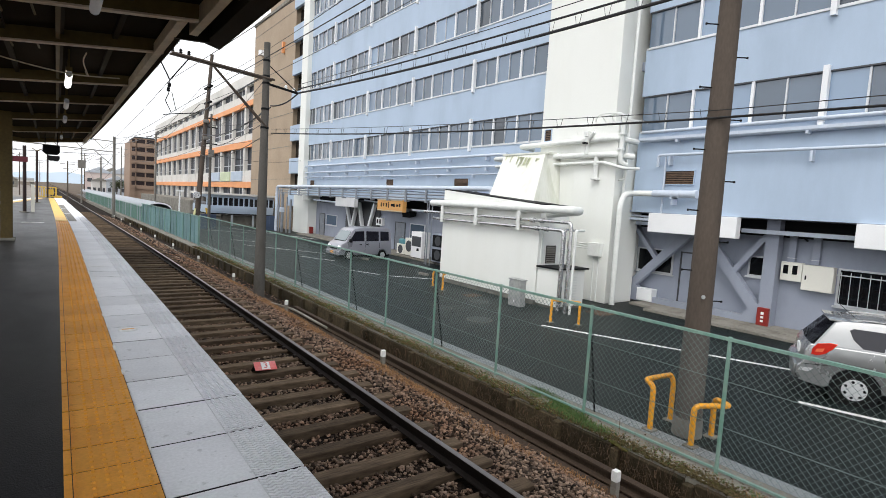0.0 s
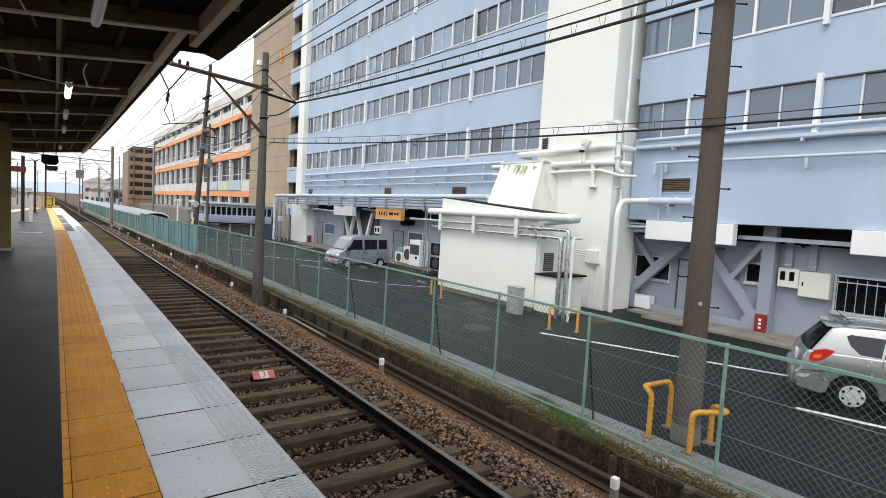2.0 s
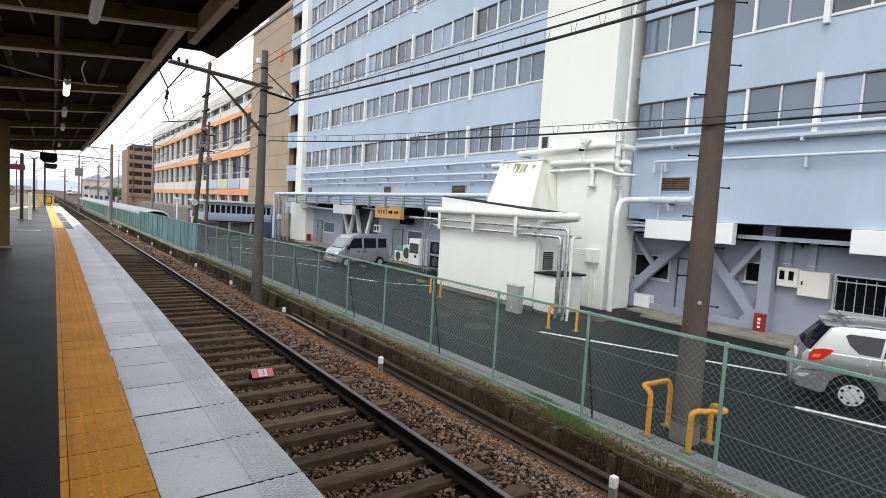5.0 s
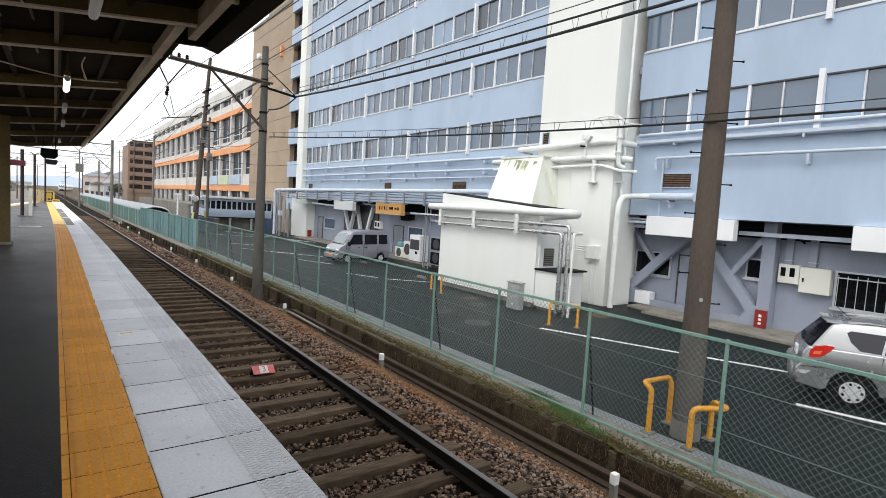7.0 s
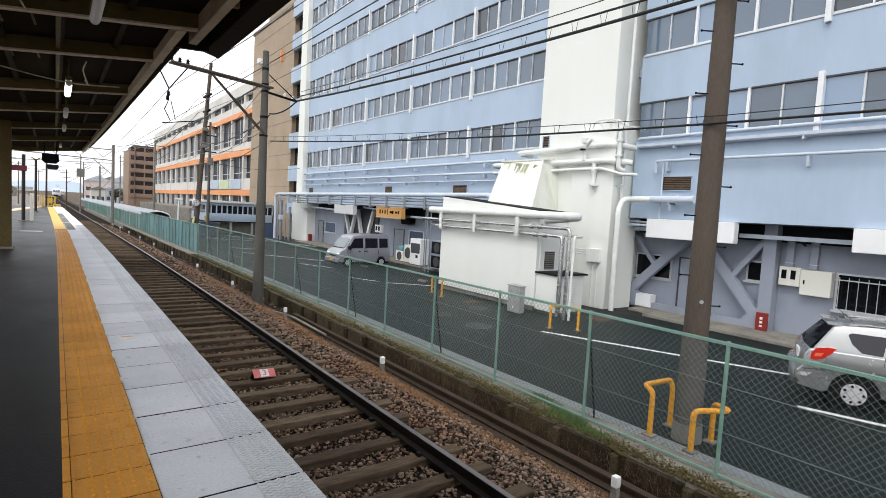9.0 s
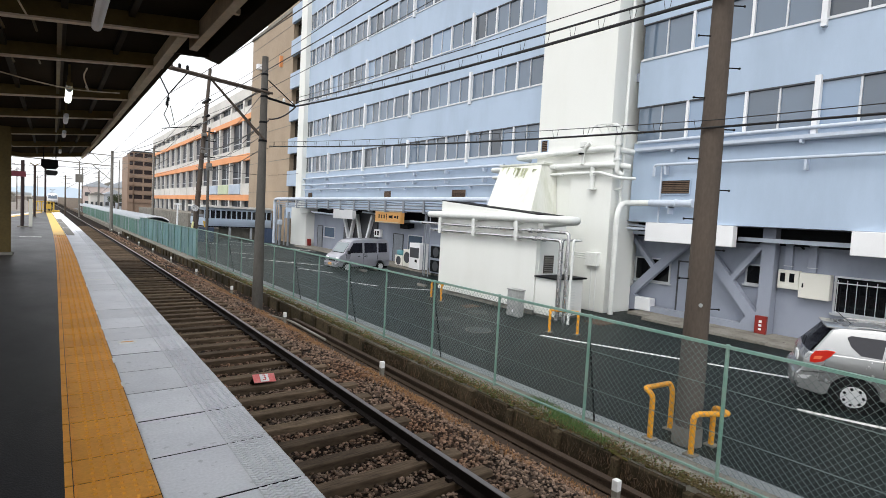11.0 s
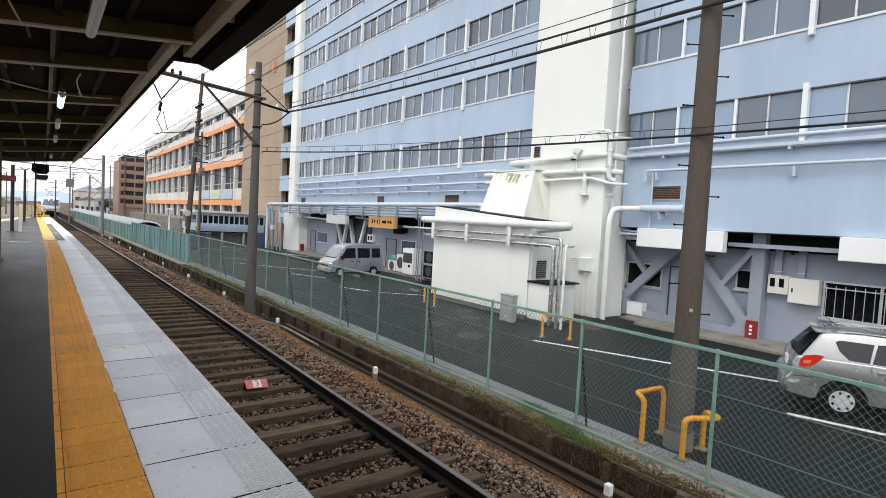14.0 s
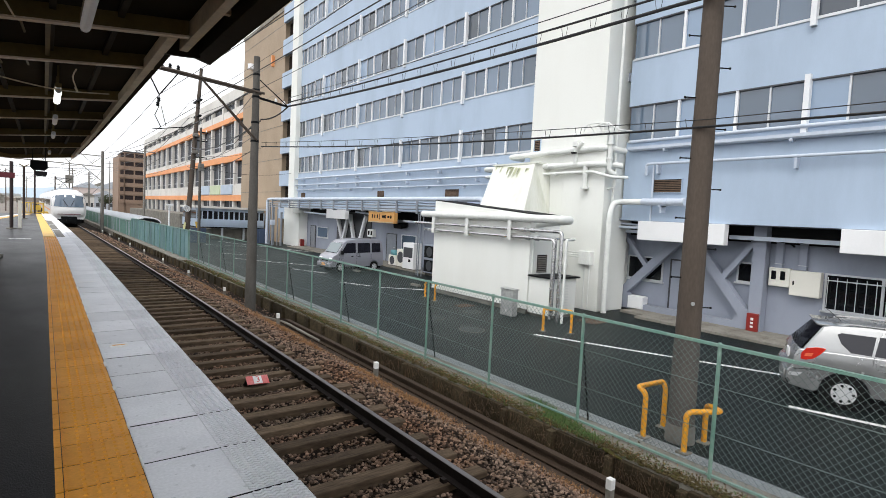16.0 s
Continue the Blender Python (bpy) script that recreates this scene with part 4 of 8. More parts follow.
def track_plate():
    """The red and white stop plate lying between the rails; its figure 3 can be read."""
    t = thing("stop_plate", "red and white plate with a figure, on a sleeper", "sign", (2.6, 8.1, -1.2))
    at = pose(2.585, 7.88, -1.150, 40, 4, 5)
    for name, m, z, w, h in (("plate", "plate_red", 0.0, 0.34, 0.15), ("white_field", "white_line", 0.006, 0.13, 0.13)):
        bm = box(bmesh.new(), -w / 2, w / 2, -h / 2, h / 2, z, z + 0.008)
        bmesh.ops.transform(bm, matrix=at, verts=bm.verts)
        part(name, bm, m, t)
    bm = box(bmesh.new(), -0.18, 0.18, -0.015, 0.015, -0.1, 0.0)
    bmesh.ops.transform(bm, matrix=at, verts=bm.verts)
    part("leg", bm, "rail_side", t)
    cu = bpy.data.curves.new("figure", "FONT")
    cu.body, cu.size, cu.extrude, cu.align_x, cu.align_y = "3", 0.14, 0.002, "CENTER", "CENTER"
    cu.materials.append(M["plate_red"])
    fig = new("figure", cu)
    fig.parent = t
    fig.matrix_local = Matrix.Translation(-BASE[t.name]) @ at @ Matrix.Translation((0, 0, 0.018))


# ---- the chain-link fence ----
def build_fence():
    f = thing("chain_link_fence", "green chain-link fence with steel posts along the yard", "fence", (FENCE, 14, STRIP))
    top = 0.10
    y0, y1 = -1.09, 30.9
    def at(y):
        return FENCE + drift(y)
    post = None
    k = 0
    y = y0
    while y <= y1 + 0.1:
        x = at(y)
        p = part("post", cylinder(bmesh.new(), (x, y, STRIP - 0.05), 0.0235, top - STRIP + 0.06, 10), "fence_green", f, smooth=True)
        part("cap", cylinder(bmesh.new(), (x, y, top), 0.028, 0.02, 10, 0.02), "fence_green", p)
        if k % 2 == 1:
            part("brace", tubes(([(x + 0.02, y, top - 0.35), (x + 0.24, y - 0.02, STRIP)], 0.016), sides=6), "dark", p, "dark slanting brace")
        y += 2.0
        k += 1
    part("top_rail", sweep(bmesh.new(), [(FENCE - 0.025, top - 0.03), (FENCE + 0.025, top - 0.03), (FENCE + 0.025, top + 0.005), (FENCE - 0.025, top + 0.005)], run(y0, y1, 1)), "fence_green", f)
    part("bottom_rail", sweep(bmesh.new(), [(FENCE - 0.018, STRIP + 0.03), (FENCE + 0.018, STRIP + 0.03), (FENCE + 0.018, STRIP + 0.055), (FENCE - 0.018, STRIP + 0.055)], run(y0, y1, 1)), "fence_green", f)
    for z in (-0.42, -0.98):
        part("line_wire", sweep(bmesh.new(), [(FENCE - 0.004, z - 0.004), (FENCE + 0.004, z - 0.004), (FENCE + 0.004, z + 0.004), (FENCE - 0.004, z + 0.004)], run(y0, y1, 1)), "fence_wire", f)
    # the woven mesh: two families of slanting wires in front of one another
    h = top - 0.03 - STRIP - 0.06
    verts, faces = [], []
    pitch, reach = 0.084, h * 0.95
    w = 0.0023
    n = int((y1 - y0 + reach) / pitch)
    for fam, off in ((1, 0.004), (-1, -0.004)):
        for i in range(n):
            ya = y0 - (reach if fam > 0 else 0) + i * pitch
            a, b = (ya, STRIP + 0.06), (ya + fam * reach, top - 0.03)
            # clip to the fence's length
            t0, t1 = 0.0, 1.0
            for lim, sgn in ((y0, 1), (y1, -1)):
                fa, fb = sgn * (a[0] - lim), sgn * (b[0] - lim)
                if fa < 0 and fb < 0:
                    t0, t1 = 1, 0
                elif fa < 0:
                    t0 = max(t0, fa / (fa - fb))
                elif fb < 0:
                    t1 = min(t1, fa / (fa - fb))
            if t1 - t0 < 0.02:
                continue
            P = [(a[0] + (b[0] - a[0]) * t, a[1] + (b[1] - a[1]) * t) for t in (t0, t1)]
            m = len(verts)
            for (yy, zz) in P:
                x = at(yy) + off
                verts += [(x - w, yy, zz + w), (x - w, yy, zz - w), (x + w, yy, zz - w), (x + w, yy, zz + w)]
            for k in range(4):
                faces.append((m + k, m + (k + 1) % 4, m + 4 + (k + 1) % 4, m + 4 + k))
    me = bpy.data.meshes.new("wire_mesh")
    me.from_pydata([tuple(Vector(v) - BASE[f.name]) for v in verts], [], faces)
    me.materials.append(M["fence_wire"])
    o = new("wire_mesh", me)
    o.parent = f
    tagged(o, "woven diamond wire mesh", kind="stuff")


def guard_rail(p, q, height, lean, corner=None):
    """A bent yellow steel hoop round a pole's foot."""
    g = thing("guard_hoop", "bright yellow bent steel guard hoop on the kerb strip", "guard rail", p, group="yellow guard hoops")
    a, b = Vector(p), Vector(q)
    out = Vector(lean)
    pts = [a, a + Vector((0, 0, height - 0.06)), a + Vector((0, 0, height)) + out, b + Vector((0, 0, height)) + out * 0.4, b + Vector((0, 0, height - 0.1)), b]
    if corner:
        pts = [a, a + Vector((0, 0, height)), Vector(corner), b + Vector((0, 0, height)), b]
    part("hoop", tubes((bend_round(pts, 0.10, 5), 0.038), sides=12), "guard", g, smooth=True)
    for v in (a, b):
        part("foot_plate", box(bmesh.new(), v.x - 0.08, v.x + 0.08, v.y - 0.08, v.y + 0.08, v.z - 0.01, v.z + 0.02, bevel=0.005), "concrete", g)


# ---- poles, brackets and lines ----
def utility_pole():
    at = (7.345, 3.775)
    p = thing("utility_pole", "tall brown concrete utility pole with steel bands and step bolts", "pole", (*at, ROAD))
    part("shaft", cylinder(bmesh.new(), (*at, ROAD), 0.178, 11.5, 24, 0.095), "pole", p, smooth=True)
    part("sleeve", cylinder(bmesh.new(), (*at, ROAD - 0.02), 0.205, 0.28, 24, 0.195), "pole_grey", p, "grey collar at the foot")
    part("lower_sleeve", cylinder(bmesh.new(), (*at, ROAD + 0.2), 0.184, 1.32, 24, 0.174), "pole_lower", p, "pale grey protective sleeve round the lower shaft", smooth=True)
    for z in (1.59, 4.08, 4.13):
        part("band", cylinder(bmesh.new(), (*at, z), 0.171 - 0.0072 * (z + 1.6), 0.022, 24), "lagging", p)
    for k in range(13):
        z = 0.35 + 0.42 * k
        s = -1 if k % 2 else 1
        u = Vector((0.80 * s, -0.60 * s, 0))
        c = Vector((*at, z))
        part("step_bolt", tubes(([c + u * 0.10, c + u * 0.30], 0.009), ([c + u * 0.29, c + u * 0.308], 0.016), sides=6), "dark", p)
    part("tag", tubes(([(at[0] - 0.135, at[1] - 0.105, 0.42), (at[0] - 0.142, at[1] - 0.118, 0.42)], 0.028), sides=12), "cabinet_grey", p, "small round metal tag")


def catenary_pole():
    y = 16.1
    p = thing("catenary_pole", "brown concrete catenary pole with a steel bracket over the track", "pole", (5.0, y, -1.95))
    
    part("shaft", cylinder(bmesh.new(), (5.0, y, -2.0), 0.168, 7.9, 16, 0.088), "pole_lower", p, smooth=True)
    arm = part("arm", tubes(([(5.2, y - 0.16, 4.84), (2.45, y - 0.16, 5.05)], 0.035), ([(5.2, y + 0.14, 4.86), (2.45, y + 0.14, 5.07)], 0.032), sides=6), "pole", p, "brown steel cantilever arm")
    part("strut", tubes(([(3.45, y - 0.14, 4.97), (5.02, y - 0.14, 3.45)], 0.024), ([(3.53, y + 0.1, 4.97), (5.05, y + 0.1, 3.45)], 0.022), sides=6), "pole", p)
    for z in (3.4, 3.95, 4.7, 4.9, 5.35):
        part("band", cylinder(bmesh.new(), (5.0, y, z), 0.178 - 0.0101 * (z + 2), 0.06, 14), "dark", p)
    part("side_arm", tubes(([(5.1, y, 4.72), (5.95, y - 0.1, 4.58)], 0.035), ([(5.1, y, 5.25), (5.9, y - 0.1, 4.62)], 0.015), sides=6), "dark", p)
    part("hanger", tubes(([(2.15, y, 4.95), (2.45, y, 4.35)], 0.018), ([(2.9, y, 5.0), (2.45, y, 4.35)], 0.018), ([(2.45, y, 4.35), (2.43, y, 4.0), (2.35, y, 3.8), (2.5, y, 3.5)], 0.012), ([(2.5, y, 4.05), (2.62, y, 3.55)], 0.010), ([(2.3, y, 3.42), (3.2, y, 3.60)], 0.014), sides=5), "dark", p)
    for k, (x, z) in enumerate(((2.5, 5.16), (2.7, 5.15), (2.9, 5.14), (2.44, 4.22), (2.42, 4.1), (5.6, 4.72), (5.85, 4.68))):
        part("insulator", tubes(([(x, y, z - 0.06), (x, y, z - 0.02), (x, y, z), (x, y, z + 0.02), (x, y, z + 0.07)], [0.03, 0.05, 0.028, 0.05, 0.02]), sides=8), "white_plastic" if x > 5 else "dark", p)


def yard_pole():
    x, y = 7.45, 38.0
    p = thing("yard_pole", "brown utility pole leaning slightly, with a yellow guy guard", "pole", (x, y, ROAD))
    part("shaft", tubes(([(x, y, ROAD), (x + 0.78, y, 10.4)], [0.19, 0.10]), sides=14), "pole", p, smooth=True)
    part("guard_sleeve", tubes(([(x - 0.35, y - 0.4, ROAD), (x - 0.05, y - 0.15, 0.25)], 0.07), sides=8), "sleeve", p, "pale yellow guy guard")
    part("crossarm", boxes((x + 0.5, x + 0.7, y - 0.9, y + 0.9, 8.2, 8.3), (x + 0.5, x + 0.7, y - 0.7, y + 0.7, 7.2, 7.3)), "dark", p)
    for k, z in enumerate((4.8, 5.9)):
        part("fitting", box(bmesh.new(), x + 0.3, x + 0.62, y - 0.35, y - 0.1, z, z + 0.22, bevel=0.03), "pole_grey", p)


def slim_pole():
    """A thin second pole beside the yard pole, and the round mirror on the yard pole."""
    x, y = 9.97, 45.75
    p = thing("slim_pole", "slim grey-brown wire pole standing in the yard", "pole", (x, y, ROAD))
    part("shaft", tubes(([(x, y, ROAD), (x, y, 7.6)], [0.12, 0.08]), sides=12), "pole_lower", p, smooth=True)
    for z in (7.2, 6.5, 5.2):
        part("crossarm", boxes((x - 0.5, x + 0.5, y - 0.06, y + 0.06, z, z + 0.08)), "dark", p)
        for k in range(3):
            part("insulator", cylinder(bmesh.new(), (x - 0.42 + k * 0.42, y, z + 0.08), 0.05, 0.16, 8, 0.03), "white_plastic", p)
    part("transformer_box", box(bmesh.new(), x - 0.2, x + 0.2, y - 0.38, y - 0.08, 4.2, 4.75, bevel=0.04), "pole_grey", p)
    m = thing("traffic_mirror", "round grey traffic mirror clamped to the yard pole", "mirror", (7.45, 37.7, 1.16))
    part("disc", tubes(([(7.45, 37.62, 1.16), (7.45, 37.66, 1.16)], [0.21, 0.23]), sides=24), "lagging", m)
    part("clamp", boxes((7.42, 7.66, 37.66, 37.95, 1.13, 1.19)), "dark", m)


def sag(a, b, drop, n=14):
    a, b = Vector(a), Vector(b)
    return [a.lerp(b, k / n) - Vector((0, 0, drop * 4 * (k / n) * (1 - k / n))) for k in range(n + 1)]


def build_lines():
    spec = [
        ("power_cable", "thick black bundled power cable over the yard", [((5.95, 16.0, 4.6), (7.15, 4.2, 4.62), 0.10, 0.026), ((7.15, 4.2, 4.62), (7.2, -30, 5.6), 0.5, 0.026)]),
        ("power_cable", "thick black bundled power cable over the yard", [((5.95, 16.0, 4.72), (7.1, 4.2, 4.78), 0.05, 0.018), ((7.1, 4.2, 4.78), (7.2, -30, 5.6), 0.5, 0.018)]),
        ("overhead_wire", "thin black overhead wire", [((5.95, 16.0, 4.85), (7.15, 4.2, 5.0), 0.05, 0.008), ((7.15, 4.2, 5.0), (7.2, -30, 6), 0.5, 0.008)]),
        ("telephone_cable", "black telephone cable with its messenger wire", [((5.2, 16.1, 3.3), (7.2, 3.6, 2.86), 0.10, 0.016), ((7.2, 3.6, 2.86), (7.3, -30, 4.0), 0.5, 0.016)]),
        ("messenger_wire", "thin grey messenger wire above a cable", [((5.2, 16.1, 3.42), (7.2, 3.6, 2.96), 0.06, 0.006), ((7.2, 3.6, 2.96), (7.3, -30, 4.1), 0.45, 0.006)]),
        ("power_cable", "thick black bundled power cable over the yard", [((5.95, 16.0, 4.6), (5.15, 16.1, 4.1), 0.12, 0.022), ((5.15, 16.1, 4.05), (7.7, 39, 5.4), 0.5, 0.024)]),
        ("overhead_wire", "thin black overhead wire", [((5.1, 16.1, 3.3), (7.7, 39, 4.0), 0.5, 0.014)]),
        ("overhead_wire", "thin black overhead wire", [((5.0, 16.1, 3.6), (7.7, 39, 4.6), 0.4, 0.01)]),
        ("overhead_wire", "thin black overhead wire", [((7.75, 39, 8.25), (9.0, 10, 9.5), 0.3, 0.010), ((9.0, 10, 9.5), (9.6, -10, 10.5), 0.3, 0.010)]),
        ("overhead_wire", "thin black overhead wire", [((7.75, 38.2, 8.25), (8.3, 10, 8.9), 0.3, 0.010), ((8.3, 10, 8.9), (8.6, -10, 9.8), 0.3, 0.010)]),
        ("overhead_wire", "thin black overhead wire", [((7.75, 39.8, 7.25), (8.6, 12, 7.6), 0.3, 0.012), ((8.6, 12, 7.6), (9.4, -10, 8.8), 0.3, 0.012)]),
        ("overhead_wire", "thin black overhead wire", [((7.75, 39, 7.25), (9.6, 110, 7.0), 1.5, 0.016)]),
        ("overhead_wire", "thin black overhead wire", [((7.75, 39, 8.25), (9.6, 110, 8.0), 1.5, 0.014)]),
        ("overhead_wire", "thin black overhead wire", [((9.97, 45.75, 6.7), (5.0, 16.1, 4.9), 0.5, 0.010)]),
        ("overhead_wire", "thin black overhead wire", [((9.6, 45.75, 5.4), (5.0, 16.1, 4.0), 0.7, 0.012)]),
        ("overhead_wire", "thin black overhead wire", [((9.97, 45.75, 7.4), (9.4, 112, 8.5), 1.2, 0.014)]),
        ("overhead_wire", "thin black overhead wire", [((9.97, 45.75, 5.4), (9.4, 112, 7.0), 1.4, 0.014)]),
        ("overhead_wire", "thin black overhead wire", [((10.35, 45.75, 5.4), (17.2, 52, 7.5), 0.4, 0.012)]),
        ("overhead_wire", "thin black overhead wire", [((9.97, 45.75, 6.7), (17.2, 54, 9.5), 0.4, 0.010)]),
        ("overhead_wire", "thin black overhead wire", [((7.9, 38, 4.0), (16.1, 42, 4.4), 0.35, 0.012)]),
        ("contact_wire", "overhead contact wire above the track", [((2.5, 16.1, 3.5), (2.2, 66, 3.55), 0.05, 0.008), ((2.5, 16.1, 3.5), (2.6, -40, 3.5), 0.05, 0.007)]),
        ("contact_wire", "overhead carrier wire above the track", [((2.45, 16.1, 4.35), (1.95, 66, 4.35), 0.7, 0.008), ((2.45, 16.1, 4.35), (2.6, -40, 4.35), 0.7, 0.007)]),
    ]
    for name, label, spans in spec:
        bm = bmesh.new()
        for a, b, drop, r in spans:
            tube(bm, sag(a, b, drop), r, 6)
        solo(name, bm, "black_cable", label, "cable", smooth=True)
    # clips that tie cable and messenger together
    bm = bmesh.new()
    for k in range(22):
        t = (k + 0.5) / 22
        a = Vector((5.2, 16.1, 3.3)).lerp(Vector((7.2, 3.6, 2.86)), t) - Vector((0, 0, 0.4 * t * (1 - t)))
        for s in (-0.03, 0.03):
            tube(bm, [a + Vector((0, s, -0.02)), a + Vector((0, s * 2.2, 0.13))], 0.004, 4)
        a = Vector((5.95, 16.0, 4.6)).lerp(Vector((7.15, 4.2, 4.62)), t) - Vector((0, 0, 0.4 * t * (1 - t)))
        for s in (-0.03, 0.03):
            tube(bm, [a + Vector((0, s, 0.0)), a + Vector((0, s * 2.2, 0.17))], 0.004, 4)
    tagged(solo("cable_clips", bm, "black_cable", "small clips tying cables to their messenger wires", "clips"), kind="stuff")


build_canopy()
for yy, xx in LAMPS:
    build_lamp(yy, xx, yy == 8.8)
hanging_display()
utility_pole()
catenary_pole()
yard_pole()
slim_pole()
build_lines()
build_fence()
guard_rail((6.86, 4.06, STRIP), (7.60, 4.18, ROAD), 0.70, (0.0, 0.13, 0.0))
guard_rail((6.87, 3.46, STRIP), (7.58, 3.54, ROAD), 0.56, (0, 0, 0), corner=(7.36, 3.22, -1.0))
old_rail_and_stakes()
track_plate()


# ---- pipes and fittings on the office block ----
def pipe_thing(name, label, runs, material="pipe_blue", group=""):
    """One pipe run as a thing: each length is a part."""
    first = runs[0][0][0]
    t = thing(name, label, "pipe", first, group)
    for pts, r in runs:
        part("pipe", tubes((bend_round(pts, r * 2.2, 4), r), sides=12), material, t, smooth=True)
    return t


def bracket_row(t, x0, x1, ys, z0, z1, w, material, name="bracket"):
    for y in ys:
        part(name, boxes((x0, x1, y - w, y + w, z0, z1)), material, t)


def office_pipes():
    t = pipe_thing("wall_pipe", "pale blue-grey pipes clipped along the office wall", [([(16.22, 42.8, 3.93), (16.22, 17.6, 3.93)], 0.065)])
    bracket_row(t, 16.16, 16.4, range(19, 43, 3), 3.70, 3.865, 0.045, "pipe_blue")
    t = pipe_thing("wall_pipe", "pale blue-grey pipes clipped along the office wall", [([(16.22, 42.8, 3.42), (16.22, 17.6, 3.42)], 0.055)])
    bracket_row(t, 16.16, 16.4, range(19, 43, 3), 3.22, 3.365, 0.045, "pipe_blue")
    t = pipe_thing("wall_pipe", "pale blue-grey pipes clipped along the office wall", [([(16.26, 42.8, 3.06), (16.26, 17.6, 3.06)], 0.035)])
    bracket_row(t, 16.22, 16.4, range(20, 43, 3), 2.92, 3.03, 0.04, "pipe_blue")
    t = thing("wall_gutter", "pale blue-grey box gutter along the office wall", "gutter", (16.3, 0, 4.13))
    part("trough", prism(bmesh.new(), [(16.40, 4.06), (16.40, 4.17), (16.17, 4.19), (16.17, 4.10), (16.21, 4.06)], "y", -12, 10.95), "pipe_blue", t)
    for y in (7.7, 4.0, 0.3, -3.4):
        part("joint_sleeve", prism(bmesh.new(), [(16.395, 4.055), (16.395, 4.175), (16.165, 4.195), (16.165, 4.098), (16.207, 4.055)], "y", y, y + 0.05), "pipe_blue", t)
    bracket_row(t, 16.16, 16.4, (9.6, 5.9, 2.2, -1.5), 3.98, 4.07, 0.03, "pipe_blue")
    t = pipe_thing("wall_pipe", "pale blue-grey pipes clipped along the office wall", [([(16.22, 10.2, 3.2), (16.22, 10.2, 3.58), (16.22, -12, 3.58)], 0.045)])
    bracket_row(t, 16.2, 16.4, (9.8, 5.75, 2.0, -1.5), 3.25, 3.56, 0.03, "pipe_blue")
    pipe_thing("wall_pipe", "pale blue-grey pipes clipped along the office wall", [([(16.26, 10.9, 4.38), (16.26, -12, 4.38)], 0.052)])
    pipe_thing("drop_pipe", "thin pale pipe dropping down the office wall", [([(16.26, 9.95, 3.55), (16.26, 9.95, 1.4)], 0.03)])
    d = pipe_thing("large_duct", "large pale duct turning down beside the tower", [([(16.12, 8.78, 2.30), (16.12, 10.2, 2.30)], 0.12), ])
    part("cap", tubes(([(16.12, 8.70, 2.30), (16.12, 8.80, 2.30)], 0.135), sides=14), "pipe_blue", d)
    part("collar", tubes(([(16.12, 9.25, 2.30), (16.12, 9.3, 2.30)], 0.135), sides=14), "pipe_blue", d)
    part("bracket", boxes((16.1, 16.4, 9.5, 9.55, 1.95, 2.2), (16.0, 16.4, 9.5, 9.55, 2.14, 2.19)), "pipe_blue", d)
    part("downpipe", tubes((bend_round([(16.12, 10.2, 2.30), (16.12, 10.75, 2.30), (15.62, 10.95, 2.25), (15.45, 10.97, 1.9), (15.45, 10.97, -1.58)], 0.3, 6), 0.098), sides=14), "pipe_white", d, "white downpipe", smooth=True)
    for z in (1.6, 0.8, -0.5):
        part("collar", tubes(([(15.45, 10.97, z), (15.45, 10.97, z + 0.05)], 0.112), sides=14), "pipe_white", d)
    pipe_thing("rain_pipe", "slim white rainwater pipe down the tower's edge", [([(15.75, 11.1, 20), (15.75, 11.1, 1.75)], 0.055)], "pipe_white")
    # the pipe bundle round the tower
    pipe_thing("tower_pipe", "thick white pipe wrapped round the tower", [([(16.2, 16.0, 4.05), (15.33, 15.9, 4.05), (15.33, 11.35, 4.12), (15.7, 11.05, 4.06), (16.1, 10.98, 4.04)], 0.105)], "pipe_white")
    pipe_thing("tower_pipe", "thick white pipe wrapped round the tower", [([(16.2, 17.5, 3.6), (15.3, 17.4, 3.6), (15.3, 11.3, 3.56), (15.75, 10.8, 3.5)], 0.10)], "pipe_white")
    t = pipe_thing("tower_pipe", "thinner white pipe wrapped round the tower", [([(16.2, 17.4, 3.27), (15.28, 17.3, 3.27), (15.28, 11.7, 3.30), (15.28, 10.85, 3.08), (15.8, 10.62, 3.1)], 0.055)], "pipe_white")
    part("collar", tubes(([(15.28, 13.4, 3.27), (15.28, 13.32, 3.27)], 0.075), sides=12), "pipe_white", t)
    part("collar", tubes(([(15.3, 13.8, 3.58), (15.3, 13.7, 3.58)], 0.125), sides=12), "pipe_white", t)
    v = pipe_thing("valve_stack", "white valve stack with flanges on the tower pipes", [([(15.3, 12.0, 3.52), (15.3, 12.0, 2.76)], 0.085)], "pipe_white")
    part("flange", tubes(([(15.3, 12.0, 2.70), (15.3, 12.0, 2.76)], 0.16), sides=14), "pipe_white", v)
    part("flange", tubes(([(15.3, 12.0, 3.2), (15.3, 12.0, 3.25)], 0.11), sides=14), "pipe_white", v)
    v = pipe_thing("valve_stack", "white valve stack with flanges on the tower pipes", [([(15.2, 12.4, 3.6), (15.2, 12.4, 4.1), (15.2, 12.1, 4.35)], 0.07)], "pipe_white")
    part("valve", box(bmesh.new(), 15.1, 15.3, 12.3, 12.5, 4.2, 4.4, bevel=0.02), "pipe_white", v)
    part("wheel", tubes(([(15.1, 12.4, 3.95), (15.1, 12.4, 4.0)], 0.1), sides=12), "dark", v)
    v = pipe_thing("valve_stack", "white valve stack with flanges on the tower pipes", [([(15.35, 11.05, 4.75), (15.35, 11.05, 3.3), (15.5, 10.9, 3.2)], 0.08)], "pipe_white")
